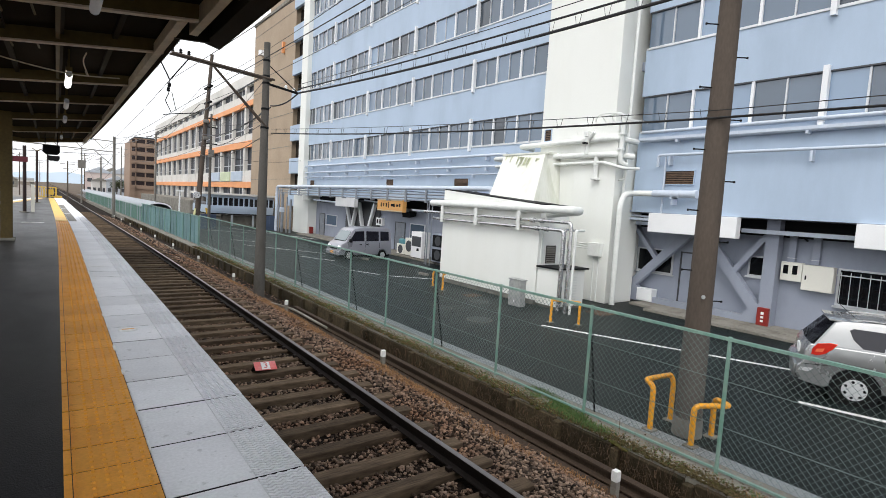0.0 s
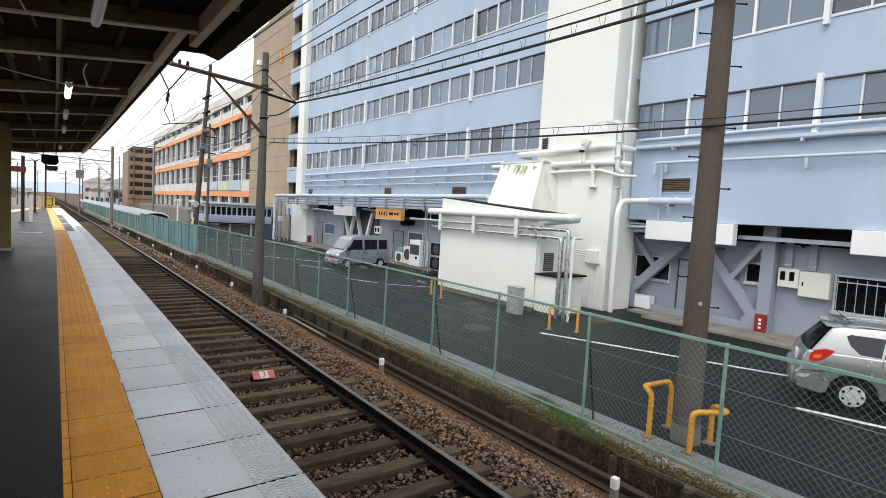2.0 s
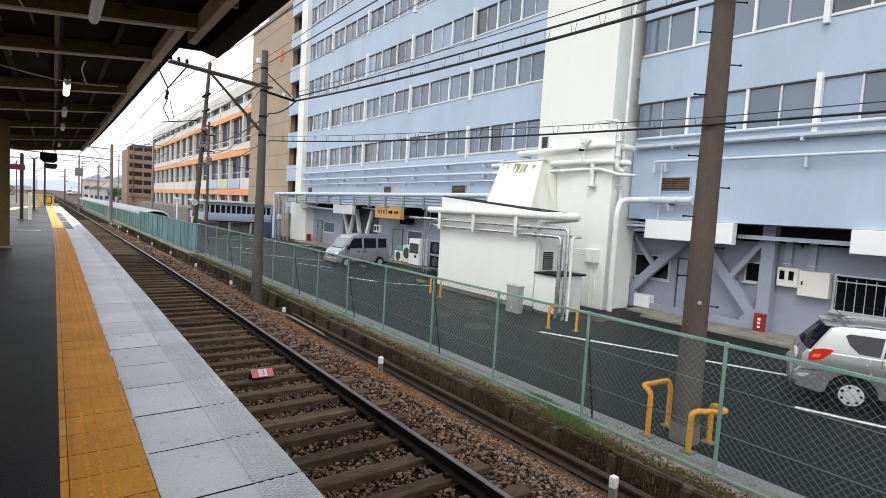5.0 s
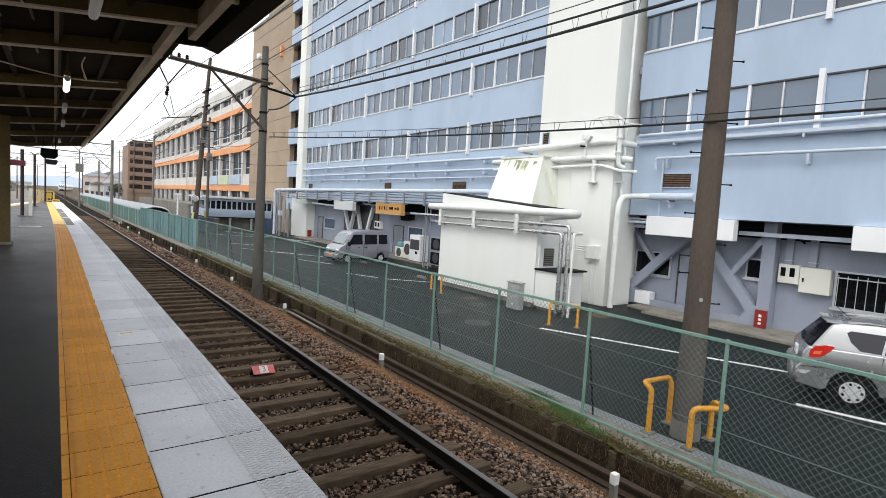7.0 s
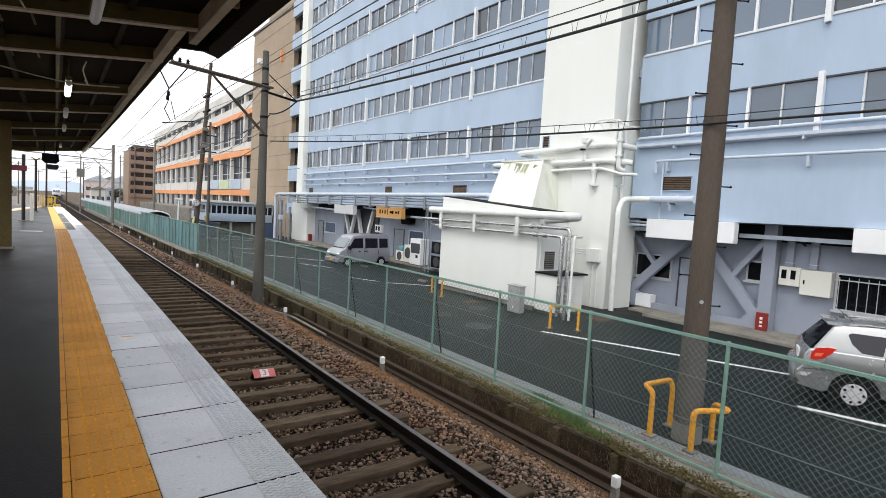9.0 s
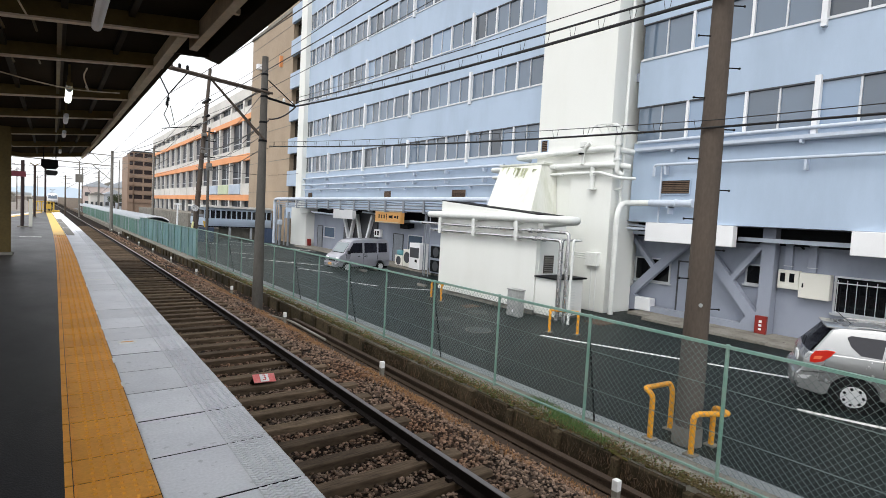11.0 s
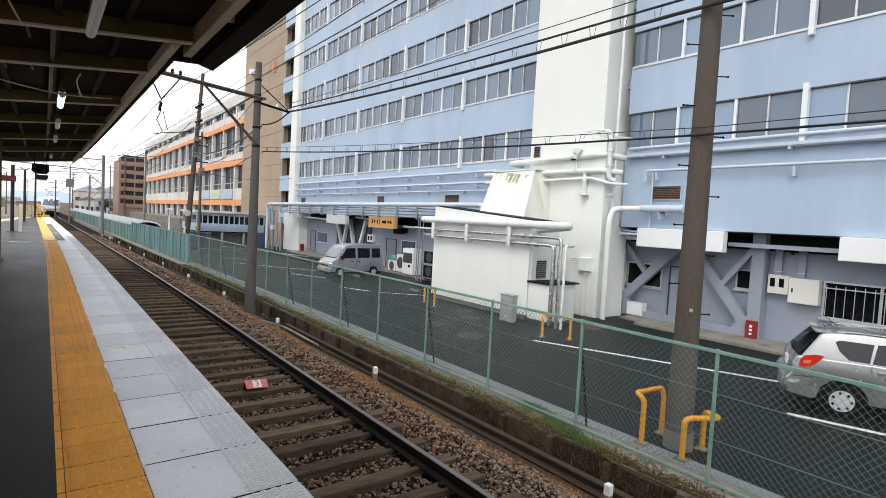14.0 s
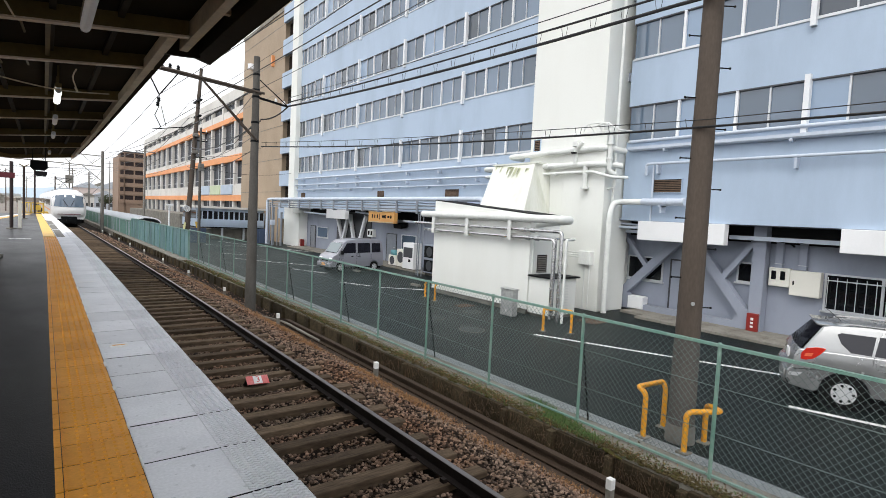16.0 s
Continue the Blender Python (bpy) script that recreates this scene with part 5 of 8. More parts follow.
    for z in (4.6, 4.2, 3.7):
        part("flange", tubes(([(15.35, 11.05, z), (15.35, 11.05, z + 0.05)], 0.13), sides=14), "pipe_white", v)
    pipe_thing("side_pipe", "thin white pipe stub on the tower's side", [([(15.6, 10.95, 3.4), (15.6, 10.95, 2.75), (15.6, 11.4, 2.7)], 0.035)], "pipe_white")
    pipe_thing("side_pipe", "thin white pipe bent on the tower's side", [([(15.35, 11.7, 4.9), (15.35, 11.2, 4.95), (15.5, 10.9, 4.7), (16.2, 10.7, 4.7)], 0.03)], "pipe_white")
    r = thing("pipe_bracket", "curved white service bracket on the tower", "bracket", (15.4, 11.8, 4.8))
    part("ring", tubes((bend_round([(15.45, 12.3, 4.75), (15.2, 12.0, 4.95), (15.2, 11.3, 4.95), (15.5, 10.9, 4.75)], 0.2), 0.02), ([(15.2, 11.9, 4.95), (15.45, 11.8, 4.65)], 0.015), ([(15.2, 11.5, 4.95), (15.45, 11.5, 4.65)], 0.015), sides=6), "pipe_white", r)
    v = thing("tower_vent", "small louvred vent in the tower wall", "vent", (15.5, 14.5, 4.45))
    vent(v, 15.48, 14.36, 14.72, 4.20, 4.68, 6)
    b = thing("junction_box", "white junction box on the tower with conduits", "box", (15.4, 11.35, 0.25))
    part("case", box(bmesh.new(), 15.22, 15.5, 11.5, 12.0, 0.02, 0.5, bevel=0.02), "pipe_white", b)
    for k, z in enumerate((0.42, 0.34, 0.26)):
        part("conduit", tubes(([(15.42, 12.0, z), (15.42, 15.4, z + 0.05)], 0.025), sides=8), "pipe_white", b)
    part("conduit", tubes((bend_round([(15.42, 11.85, 0.05), (15.42, 11.85, -1.6)], 0.1), 0.03), ([(15.42, 11.65, 0.05), (15.42, 11.65, -1.58)], 0.03), sides=8), "pipe_white", b)
    pipe_thing("bent_pipe", "thin white pipe looping down the tower", [([(15.3, 14.8, -0.1), (15.3, 13.3, -0.1), (15.3, 12.9, -0.35), (15.3, 12.9, -1.58)], 0.04), ([(15.25, 14.0, 0.08), (15.25, 12.7, 0.06), (15.25, 12.6, -0.7), (15.25, 12.9, -0.8)], 0.03)], "pipe_white")


def vent(t, x, y0, y1, z0, z1, slats, frame="wall_blue"):
    part("frame", boxes((x - 0.02, x + 0.03, y0, y1, z0, z0 + 0.03), (x - 0.02, x + 0.03, y0, y1, z1 - 0.03, z1), (x - 0.02, x + 0.03, y0, y0 + 0.03, z0 + 0.03, z1 - 0.03), (x - 0.02, x + 0.03, y1 - 0.03, y1, z0 + 0.03, z1 - 0.03)), frame, t)
    part("backing", boxes((x + 0.012, x + 0.018, y0 + 0.03, y1 - 0.03, z0 + 0.03, z1 - 0.03)), "dark", t)
    for k in range(slats):
        z = z0 + 0.05 + (z1 - z0 - 0.08) * k / slats
        bm = prism(bmesh.new(), [(x - 0.015, z), (x - 0.008, z), (x + 0.012, z + 0.04), (x + 0.005, z + 0.04)], "y", y0 + 0.03, y1 - 0.03)
        part("slat", bm, "rust_plate", t)


def wall_vents():
    for y0, y1, z0, z1, x in ((8.97, 10.0, 2.60, 3.09, 16.37), (20.4, 21.6, 2.42, 2.9, 16.37), (27.6, 28.5, 2.42, 2.88, 16.37), (39.7, 40.6, 2.42, 2.85, 16.37)):
        v = thing("louvre_vent", "brown louvred vent in the blue-grey wall", "vent", (x, (y0 + y1) / 2, z0), group="vents in the office wall")
        vent(v, x, y0, y1, z0, z1, 7)


def brace(t, name, p, q, w, material="wall_grey", x=17.22, d=0.2):
    """A flat diagonal member in the wall's plane between (y, z) points."""
    p, q = Vector((0, *p)), Vector((0, *q))
    u = (q - p).normalized()
    n = Vector((0, -u.z, u.y)) * w / 2
    bm = bmesh.new()
    prism(bm, [((p + n).y, (p + n).z), ((q + n).y, (q + n).z), ((q - n).y, (q - n).z), ((p - n).y, (p - n).z)], "x", x - d / 2, x + d / 2)
    return part(name, bm, material, t)


def ground_floor():
    t = thing("steel_brace_frame", "grey-painted K-brace frame against the ground-floor wall", "brace", (17.2, 9, ROAD), group="brace frames")
    brace(t, "diagonal", (9.2, 1.25), (11.45, -1.0), 0.30)
    brace(t, "strut", (11.6, 1.3), (10.55, 0.1), 0.15, d=0.18)
    brace(t, "diagonal", (8.95, 1.2), (7.05, -1.15), 0.30)
    brace(t, "strut", (7.0, 1.15), (7.85, -0.02), 0.16, d=0.18)
    part("base_beam", boxes((17.12, 17.36, 6.7, 11.6, -1.54, -1.32)), "wall_grey", t)
    part("post", boxes((17.1, 17.45, 6.64, 7.0, ROAD, 1.66)), "wall_grey", t)
    part("foot_block", box(bmesh.new(), 17.05, 17.4, 10.5, 11.1, -1.5, -1.05, bevel=0.02), "frame_white", t)
    part("gusset", prism(bmesh.new(), [(11.7, -1.5), (11.0, -1.5), (11.1, -1.05), (11.5, -0.75), (11.7, -0.8)], "x", 17.107, 17.34), "wall_grey", t)
    part("gusset", prism(bmesh.new(), [(7.5, -1.5), (7.4, -1.2), (7.1, -0.9), (7.005, -0.9), (7.005, -1.5)], "x", 17.107, 17.34), "wall_grey", t)
    r = random.Random(6)
    for i in range(3):
        for j in range(26):
            x, y = 15.75 + i * 0.6, 10.9 - j * 0.95
            if x < 15.9 and y > 10.0:
                continue
            a = part("apron_slab", box(bmesh.new(), x, x + 0.585, y - 0.94, y, ROAD, ROAD + 0.085 + r.uniform(-0.006, 0.006), bevel=0.008), "concrete", OFFICE)
    t = thing("steel_brace_frame", "pale steel V-brace frame before a dark sheet painted as a shaded recess", "brace", (17.2, 33, ROAD), group="brace frames")
    for a, b in (((35.7, 1.3), (34.3, -1.4)), ((33.9, 1.3), (34.9, -1.4)), ((33.6, 1.3), (32.6, -1.4)), ((31.3, 1.3), (32.5, -1.4))):
        brace(t, "diagonal", a, b, 0.22, "frame_white")
    # Flat dark sheet painting a recess's shade; the wall isn't cut back.
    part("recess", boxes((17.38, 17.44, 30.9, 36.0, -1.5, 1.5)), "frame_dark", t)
    # windows and doors of the recessed wall
    def small_window(y0, y1, z0, z1, label, bars=0, dark=True):
        w = thing("ground_window", label, "window", (WALL, (y0 + y1) / 2, z0))
        f = 0.05
        fr = part("window_frame", boxes((WALL - 0.05, WALL + 0.02, y0, y1, z0, z0 + f), (WALL - 0.05, WALL + 0.02, y0, y1, z1 - f, z1), (WALL - 0.05, WALL + 0.02, y0, y0 + f, z0 + f, z1 - f), (WALL - 0.05, WALL + 0.02, y1 - f, y1, z0 + f, z1 - f)), "alu", w)
        part("pane", boxes((WALL - 0.02, WALL - 0.01, y0 + f, y1 - f, z0 + f, z1 - f)), "glass_dark" if dark else "glass", w)
        part("window_sill", boxes((WALL - 0.09, WALL, y0 - 0.05, y1 + 0.05, z0 - 0.05, z0 - 0.005)), "alu", w)
        for k in range(bars):
            y = y0 + (y1 - y0) * (k + 0.5) / bars
            part("security_bar", tubes(([(WALL - 0.14, y, z0 - 0.02), (WALL - 0.14, y, z1 - 0.1)], 0.010), sides=6), "alu", w)
        if bars:
            part("bar_rail", boxes((WALL - 0.16, WALL - 0.12, y0, y1, z0 - 0.05, z0 - 0.02), (WALL - 0.16, WALL - 0.12, y0, y1, z1 - 0.2, z1 - 0.17), (WALL - 0.16, WALL - 0.02, y0 + 0.0, y0 + 0.03, z0 - 0.05, z0 - 0.02), (WALL - 0.16, WALL - 0.02, y1 - 0.03, y1, z0 - 0.05, z0 - 0.02)), "alu", w)
            m = (y0 + y1) / 2
            part("mullion", boxes((WALL - 0.045, WALL - 0.004, m - 0.035, m + 0.035, z0 + f, z1 - f)), "alu", w)
    small_window(10.05, 11.45, -0.46, 0.40, "dark window behind the steel brace")
    small_window(7.03, 7.56, -0.12, 0.52, "small dark square window in the grey wall")
    small_window(2.6, 5.2, -0.62, 0.42, "wide dark window behind slim steel security bars", bars=12)
    small_window(37.7, 39.7, -0.62, 0.2, "grey shuttered window in the ground-floor wall", dark=False)
    small_window(25.6, 27.2, -0.7, 0.27, "brown-framed window behind the air conditioners", dark=False)
    for y0, y1, z1, m in ((8.85, 9.78, 0.40, "wall_grey"), (40.0, 41.0, 0.26, "rack_steel"), (27.75, 28.95, 0.27, "rack_steel")):
        d = thing("service_door", "plain grey steel service door", "door", (WALL, y0, ROAD), group="service doors")
        leaf = part("leaf", boxes((WALL - 0.03, WALL - 0.006, y0 + 0.05, y1 - 0.05, ROAD + 0.08, z1 - 0.05)), m, d)
        part("handle", tubes(([(WALL - 0.07, y0 + 0.15, -0.6), (WALL - 0.07, y0 + 0.28, -0.6)], 0.012), sides=6), "alu", leaf)
        part("door_frame", boxes((WALL - 0.05, WALL - 0.003, y0, y0 + 0.05, ROAD + 0.06, z1), (WALL - 0.05, WALL - 0.003, y1 - 0.05, y1, ROAD + 0.06, z1), (WALL - 0.05, WALL - 0.003, y0 + 0.05, y1 - 0.05, z1 - 0.05, z1)), "frame_dark", d)
    # meter boxes and cable ducts
    b = thing("meter_box", "ivory meter box with two small windows", "meter box", (17.35, 6.3, -0.1))
    part("case", box(bmesh.new(), 17.3, 17.5, 6.02, 6.58, -0.10, 0.45, bevel=0.015), "ivory", b)
    for y in (6.14, 6.38):
        part("meter_window", boxes((17.292, 17.302, y, y + 0.13, 0.1, 0.36)), "glass_dark", b)
    b = thing("switch_box", "ivory steel switch box with a dark latch", "switch box", (17.35, 5.65, -0.3))
    part("case", box(bmesh.new(), 17.25, 17.5, 5.24, 6.0, -0.30, 0.42, bevel=0.015), "ivory", b)
    part("latch", boxes((17.243, 17.255, 5.88, 5.92, 0.0, 0.12)), "dark", b)
    for y in (6.36, 5.75):
        d = thing("cable_duct", "grey sheet-metal cable duct above the boxes", "duct", (17.45, y, 0.45))
        part("duct", box(bmesh.new(), 17.36, 17.5, y - 0.1, y + 0.1, 0.44, 1.2, bevel=0.008), "wall_grey", d)
        part("joint", boxes((17.35, 17.505, y - 0.105, y + 0.105, 0.56, 0.575)), "alu", d)
    e = thing("hydrant_box", "small red extinguisher box with white marks", "extinguisher box", (17.2, 7.0, ROAD))
    part("case", box(bmesh.new(), 17.0, 17.24, 6.66, 6.98, -1.52, -0.98, bevel=0.015), "red", e)
    part("stand", boxes((17.0, 17.24, 6.64, 7.0, -1.6, -1.525)), "concrete", e)
    for z0, z1 in ((-1.19, -1.11), (-1.30, -1.23), (-1.41, -1.35)):
        part("white_mark", boxes((16.993, 17.0, 6.78, 6.86, z0, z1)), "white_plastic", e, "white unreadable mark")
    e = thing("hydrant_box", "small red extinguisher box beside the door", "extinguisher box", (17.2, 42, ROAD))
    part("case", box(bmesh.new(), 16.9, 17.2, 41.6, 42.0, -1.5, -0.95, bevel=0.02), "red", e)
    # hanging sign boxes
    for y0, y1, z0, z1, m, lab in ((7.47, 10.37, 1.02, 1.655, "white_plastic", "blank white lightbox sign under the overhang"), (0.6, 4.58, 1.04, 1.655, "white_plastic", "blank white lightbox sign under the overhang"), (32.4, 35.4, 0.97, 1.655, "white_plastic", "blank white lightbox sign under the overhang"), (26.2, 29.2, 0.92, 1.655, "orange_sign", "orange shop sign with dark unreadable writing")):
        s = thing("sign_box", lab, "sign", (16.4, (y0 + y1) / 2, z0), group="signs under the overhang")
        part("case", box(bmesh.new(), 16.22, 16.5, y0, y1, z0, z1, bevel=0.015), m, s)
        if m == "orange_sign":
            for k, (w, h) in enumerate(((0.12, 0.25), (0.10, 0.2), (0.12, 0.22), (0.05, 0.36), (0.3, 0.15), (0.12, 0.2), (0.22, 0.12), (0.14, 0.18))):
                y = 28.75 - k * 0.31
                part("letter_bar", boxes((16.205, 16.218, y - w, y, 1.3 - h / 2, 1.3 + h / 2)), "dark", s)
            part("rim", boxes((16.20, 16.218, y0 + 0.02, y1 - 0.02, z0 + 0.02, z0 + 0.07), (16.20, 16.218, y0 + 0.02, y1 - 0.02, z1 - 0.07, z1 - 0.02)), "canopy_beige", s)
    # cable tray and beams under the soffit, with dark sheets for its shade
    tr = thing("cable_tray", "pale steel cable tray hung under the overhang", "cable tray", (16.95, 6.2, 1.25))
    for a, b in ((4.6, 7.6), (10.35, 11.4), (-6, 0.6)):
        part("tray", boxes((16.85, 17.05, a, b, 1.22, 1.34)), "pipe_blue", tr)
    part("arm", tubes(([(17.0, 6.1, 1.3), (17.4, 6.0, 1.1)], 0.03), sides=6), "dark", tr)
    # Near-black sheets that paint the overhang's deep shade along the wall top.
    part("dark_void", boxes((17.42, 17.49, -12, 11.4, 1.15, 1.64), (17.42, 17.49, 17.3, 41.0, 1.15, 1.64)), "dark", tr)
    pipe_thing("hanging_pipe", "thin pipes hung under the overhang", [([(16.5, 11.3, 1.42), (16.5, 10.5, 1.42)], 0.05), ([(16.6, 11.35, 1.55), (16.6, 10.2, 1.5)], 0.04)], "pipe_blue")
    pipe_thing("hanging_pipe", "thin pipes hung under the overhang", [([(16.7, 40.5, 1.3), (16.7, 36, 1.2)], 0.07), ([(16.8, 26, 1.1), (16.8, 22, 1.05)], 0.07), ([(16.8, 32, 1.5), (16.8, 29.5, 1.4)], 0.06)], "pipe_blue")
    c = thing("cream_pier", "cream rendered pier at the block's end", "pier", (17.2, 43, ROAD))
    part("pier", box(bmesh.new(), 16.75, 17.5, 41.8, 45.2, ROAD, 1.6, bevel=0.02), "wall_white", c)
    m = thing("meter_box", "small white meter box on the wall", "meter box", (17.4, 30.9, -0.1))
    part("case", box(bmesh.new(), 17.3, 17.5, 30.4, 31.2, -0.1, 0.4, bevel=0.01), "white_plastic", m)
    for y in (30.55, 30.9):
        part("meter_window", boxes((17.29, 17.302, y, y + 0.2, 0.02, 0.3)), "dark", m)
    l = thing("wall_light", "dark box-shaped wall floodlight", "light", (17.2, 27, 0.7))
    part("head", prism(bmesh.new(), [(17.0, 0.62), (17.45, 0.72), (17.45, 0.98), (16.95, 0.9)], "y", 26.55, 27.4), "dark", l)


# ---- the long pipe rack in front of the recess ----
def pipe_rack():
    t = thing("pipe_rack", "blue-grey pipe rack carrying one large and several small pipes", "pipe rack", (15.3, 31, ROAD))
    part("main_pipe", tubes((bend_round([(16.3, 17.4, 1.9), (15.3, 17.4, 1.95), (15.3, 17.4, 2.32), (15.3, 44.6, 2.25), (15.3, 45.3, 2.2), (15.3, 45.3, -1.58)], 0.35, 6), 0.12), sides=12), "pipe_blue", t, smooth=True)
    for z, r in ((1.98, 0.045), (1.80, 0.04), (1.66, 0.03)):
        part("small_pipe", tubes(([(15.28, 17.6, z), (15.28, 44.9, z - 0.04)], r), sides=8), "rack_steel", t, smooth=True)
    y = 18.4
    while y < 45:
        part("rack_bracket", boxes((15.14, 15.2, y - 0.07, y + 0.07, 1.55, 2.2), (15.2, 15.42, y - 0.03, y + 0.03, 1.56, 1.61), (15.2, 16.4, y - 0.03, y + 0.03, 2.08, 2.14)), "rack_steel", t)
        y += 1.95
    for k, (x, y, r) in enumerate(((15.3, 44.6, 0.06), (15.5, 44.3, 0.1), (15.2, 43.6, 0.09), (15.5, 43.3, 0.05), (15.6, 42.7, 0.09))):
        part("riser", tubes(([(x, y, ROAD), (x, y, 2.0 - 0.2 * k)], r), sides=10), "rack_steel", t, smooth=True)
    part("valve", box(bmesh.new(), 15.05, 15.35, 43.4, 43.8, 0.1, 0.5, bevel=0.03), "pipe_blue", t)


# ---- the pump house ----
def pump_house():
    s = thing("pump_house", "low white rendered pump house with a sloping roof", "building", (12.6, 14, ROAD))
    bm = bmesh.new()
    prism(bm, [(11.9, -1.43), (17.2, -1.43), (17.2, 2.10), (11.9, 1.683)], "x", 12.6, 14.0)
    part("wall", bm, "wall_white", s)
    bm = bmesh.new()
    prism(bm, [(11.88, 1.682), (17.25, 2.104), (17.25, 2.134), (11.88, 1.712)], "x", 12.62, 13.98)
    part("roof", bm, "dark", s, "thin dark roof edge")
    part("footing", boxes((12.72, 13.9, 12.0, 17.1, ROAD, -1.428)), "concrete", s, "dark recessed footing of concrete blocks")
    r = random.Random(3)
    y = 12.0
    while y < 17.0:
        part("footing_block", box(bmesh.new(), 12.66, 12.74, y, y + 0.36, ROAD, -1.44, bevel=0.01), "concrete", s)
        y += 0.39
    d = part("door", boxes((12.8, 13.75, 11.875, 11.9, -0.5, 0.95)), "wall_white", s, "white steel door with a louvre")
    part("door_trim", boxes((12.74, 12.79, 11.865, 11.9, -0.5, 1.0), (13.75, 13.8, 11.865, 11.9, -0.5, 1.0), (12.79, 13.75, 11.865, 11.9, 0.95, 1.0)), "pipe_white", d)
    part("louvre_backing", boxes((12.95, 13.42, 11.866, 11.874, -0.22, 0.37)), "dark", d)
    for k in range(9):
        z = -0.2 + k * 0.062
        part("louvre_slat", prism(bmesh.new(), [(11.84, z), (11.848, z), (11.868, z + 0.04), (11.86, z + 0.04)], "x", 12.96, 13.41), "pole_grey", d)
    # the hood that leans on the tower
    h = thing("duct_hood", "tall white sheet-metal hood stained green, leaning on the tower", "hood", (14.5, 14.8, 1.6))
    bm = bmesh.new()
    a = [(15.48, 16.4, 3.66), (14.95, 16.4, 3.66), (13.5, 15.55, 1.86), (15.48, 15.55, 1.86)]
    b = [(15.48, 13.85, 3.70), (14.95, 14.1, 3.70), (13.7, 13.38, 1.63), (15.48, 13.7, 1.6)]
    va, vb = [bm.verts.new(p) for p in a], [bm.verts.new(p) for p in b]
    for k in range(4):
        bm.faces.new((va[k], va[(k + 1) % 4], vb[(k + 1) % 4], vb[k]))
    bm.faces.new(va)
    bm.faces.new(vb[::-1])
    bmesh.ops.recalc_face_normals(bm, faces=bm.faces)
    part("hood", bm, "mossy_white", h)
    r2 = random.Random(12)
    bm = bmesh.new()
    for k in range(26):
        y = 14.25 + 2.0 * r2.random()
        drop, w = r2.uniform(0.12, 0.75) * (1.0 if 14.6 < y < 15.9 else 0.5), r2.uniform(0.02, 0.09)
        ax, ux = Vector((14.95, y, 3.655)), Vector((-1.35, -0.28, -1.93)).normalized()
        n = Vector((-0.82, 0.0, 0.57)) * 0.006
        q = [ax + Vector((0, -w, 0)) + n, ax + Vector((0, w, 0)) + n, ax + ux * drop + Vector((0, w * 0.3, 0)) + n, ax + ux * drop + Vector((0, -w * 0.3, 0)) + n]
        bm.faces.new([bm.verts.new(p) for p in q])
    bmesh.ops.solidify(bm, geom=bm.faces[:], thickness=0.002)
    tagged(part("algae_stain", bm, "algae", h, "green algae streaks running down the hood"), kind="stuff")
    part("top_flashing", boxes((14.9, 15.48, 13.95, 16.45, 3.665, 3.73)), "mossy_white", h, "green-stained top flashing")
    # pipes along the front
    p = thing("insulated_pipe", "thick white insulated pipe along the pump house", "pipe", (12.45, 14, 1.5))
    part("pipe", tubes((bend_round([(12.42, 17.75, 1.55), (12.42, 10.55, 1.55), (12.95, 10.55, 1.55), (12.95, 11.9, 1.4)], 0.2, 5), 0.13), sides=14), "pipe_white", p, smooth=True)
    part("end_cap", tubes(([(12.42, 17.85, 1.55), (12.42, 17.75, 1.55)], [0.07, 0.13]), sides=14), "pipe_white", p)
    for k, (z, yb, xb) in enumerate(((1.18, 10.45, 12.42), (0.93, 10.75, 12.44))):
        l = thing("lagged_pipe", "shiny metal-lagged pipe bending down to the ground", "pipe", (xb, 14, z), group="lagged pipes")
        part("pipe", tubes((bend_round([(12.9 if k else 12.42, 18.3, z), (12.42, 17.3, z), (xb, yb, z), (xb, yb, -1.58)], 0.14, 5), 0.055), sides=12), "lagging", l, smooth=True)
        for y in (12.1, 11.7):
            part("flange", tubes(([(12.42, y - k * 0.2, z), (12.42, y - 0.12 - k * 0.2, z)], 0.085), sides=12), "lagging", l)
        for zz in (0.3, -0.6):
            part("collar", tubes(([(xb, yb, zz), (xb, yb, zz + 0.04)], 0.068), sides=12), "lagging", l)
    for x, y, m in ((12.56, 10.55, "lagging"), (12.62, 10.85, "lagging"), (12.5, 10.33, "pipe_white")):
        pipe_thing("riser_pipe", "upright pipe at the pump house corner", [([(x + 0.6, y + 0.2, 0.95), (x, y, 0.95), (x, y, -1.58)], 0.042)], m, group="riser pipes")
    for y in (16.92, 14.84, 12.62):
        b = thing("pipe_hanger", "white steel pipe hanger on the pump house wall", "bracket", (12.5, y, 0.8), group="pipe hangers")
        part("plate", boxes((12.30, 12.345, y - 0.07, y + 0.07, 0.82, 1.45), (12.345, 12.60, y - 0.04, y + 0.04, 0.82, 0.86), (12.345, 12.60, y - 0.04, y + 0.04, 1.04, 1.09), (12.345, 12.60, y - 0.04, y + 0.04, 1.36, 1.41)), "pipe_white", b)
    # low annexe box
    b = thing("plant_box", "low white plant box with a dark lid and louvres", "cabinet", (13, 11.4, ROAD))
    part("case", box(bmesh.new(), 12.62, 13.9, 10.98, 11.87, ROAD + 0.1, -0.32, bevel=0.015), "wall_white", b)
    part("lid", box(bmesh.new(), 12.55, 14.0, 10.9, 11.88, -0.32, -0.27, bevel=0.008), "dark", b)
    part("base", boxes((12.7, 13.8, 11.05, 11.85, ROAD, ROAD + 0.1)), "concrete", b)
    for k in range(9):
        z = -1.3 + k * 0.09
        part("louvre_slat", boxes((13.0, 13.5, 10.955, 10.98, z, z + 0.045)), "pipe_white", b)
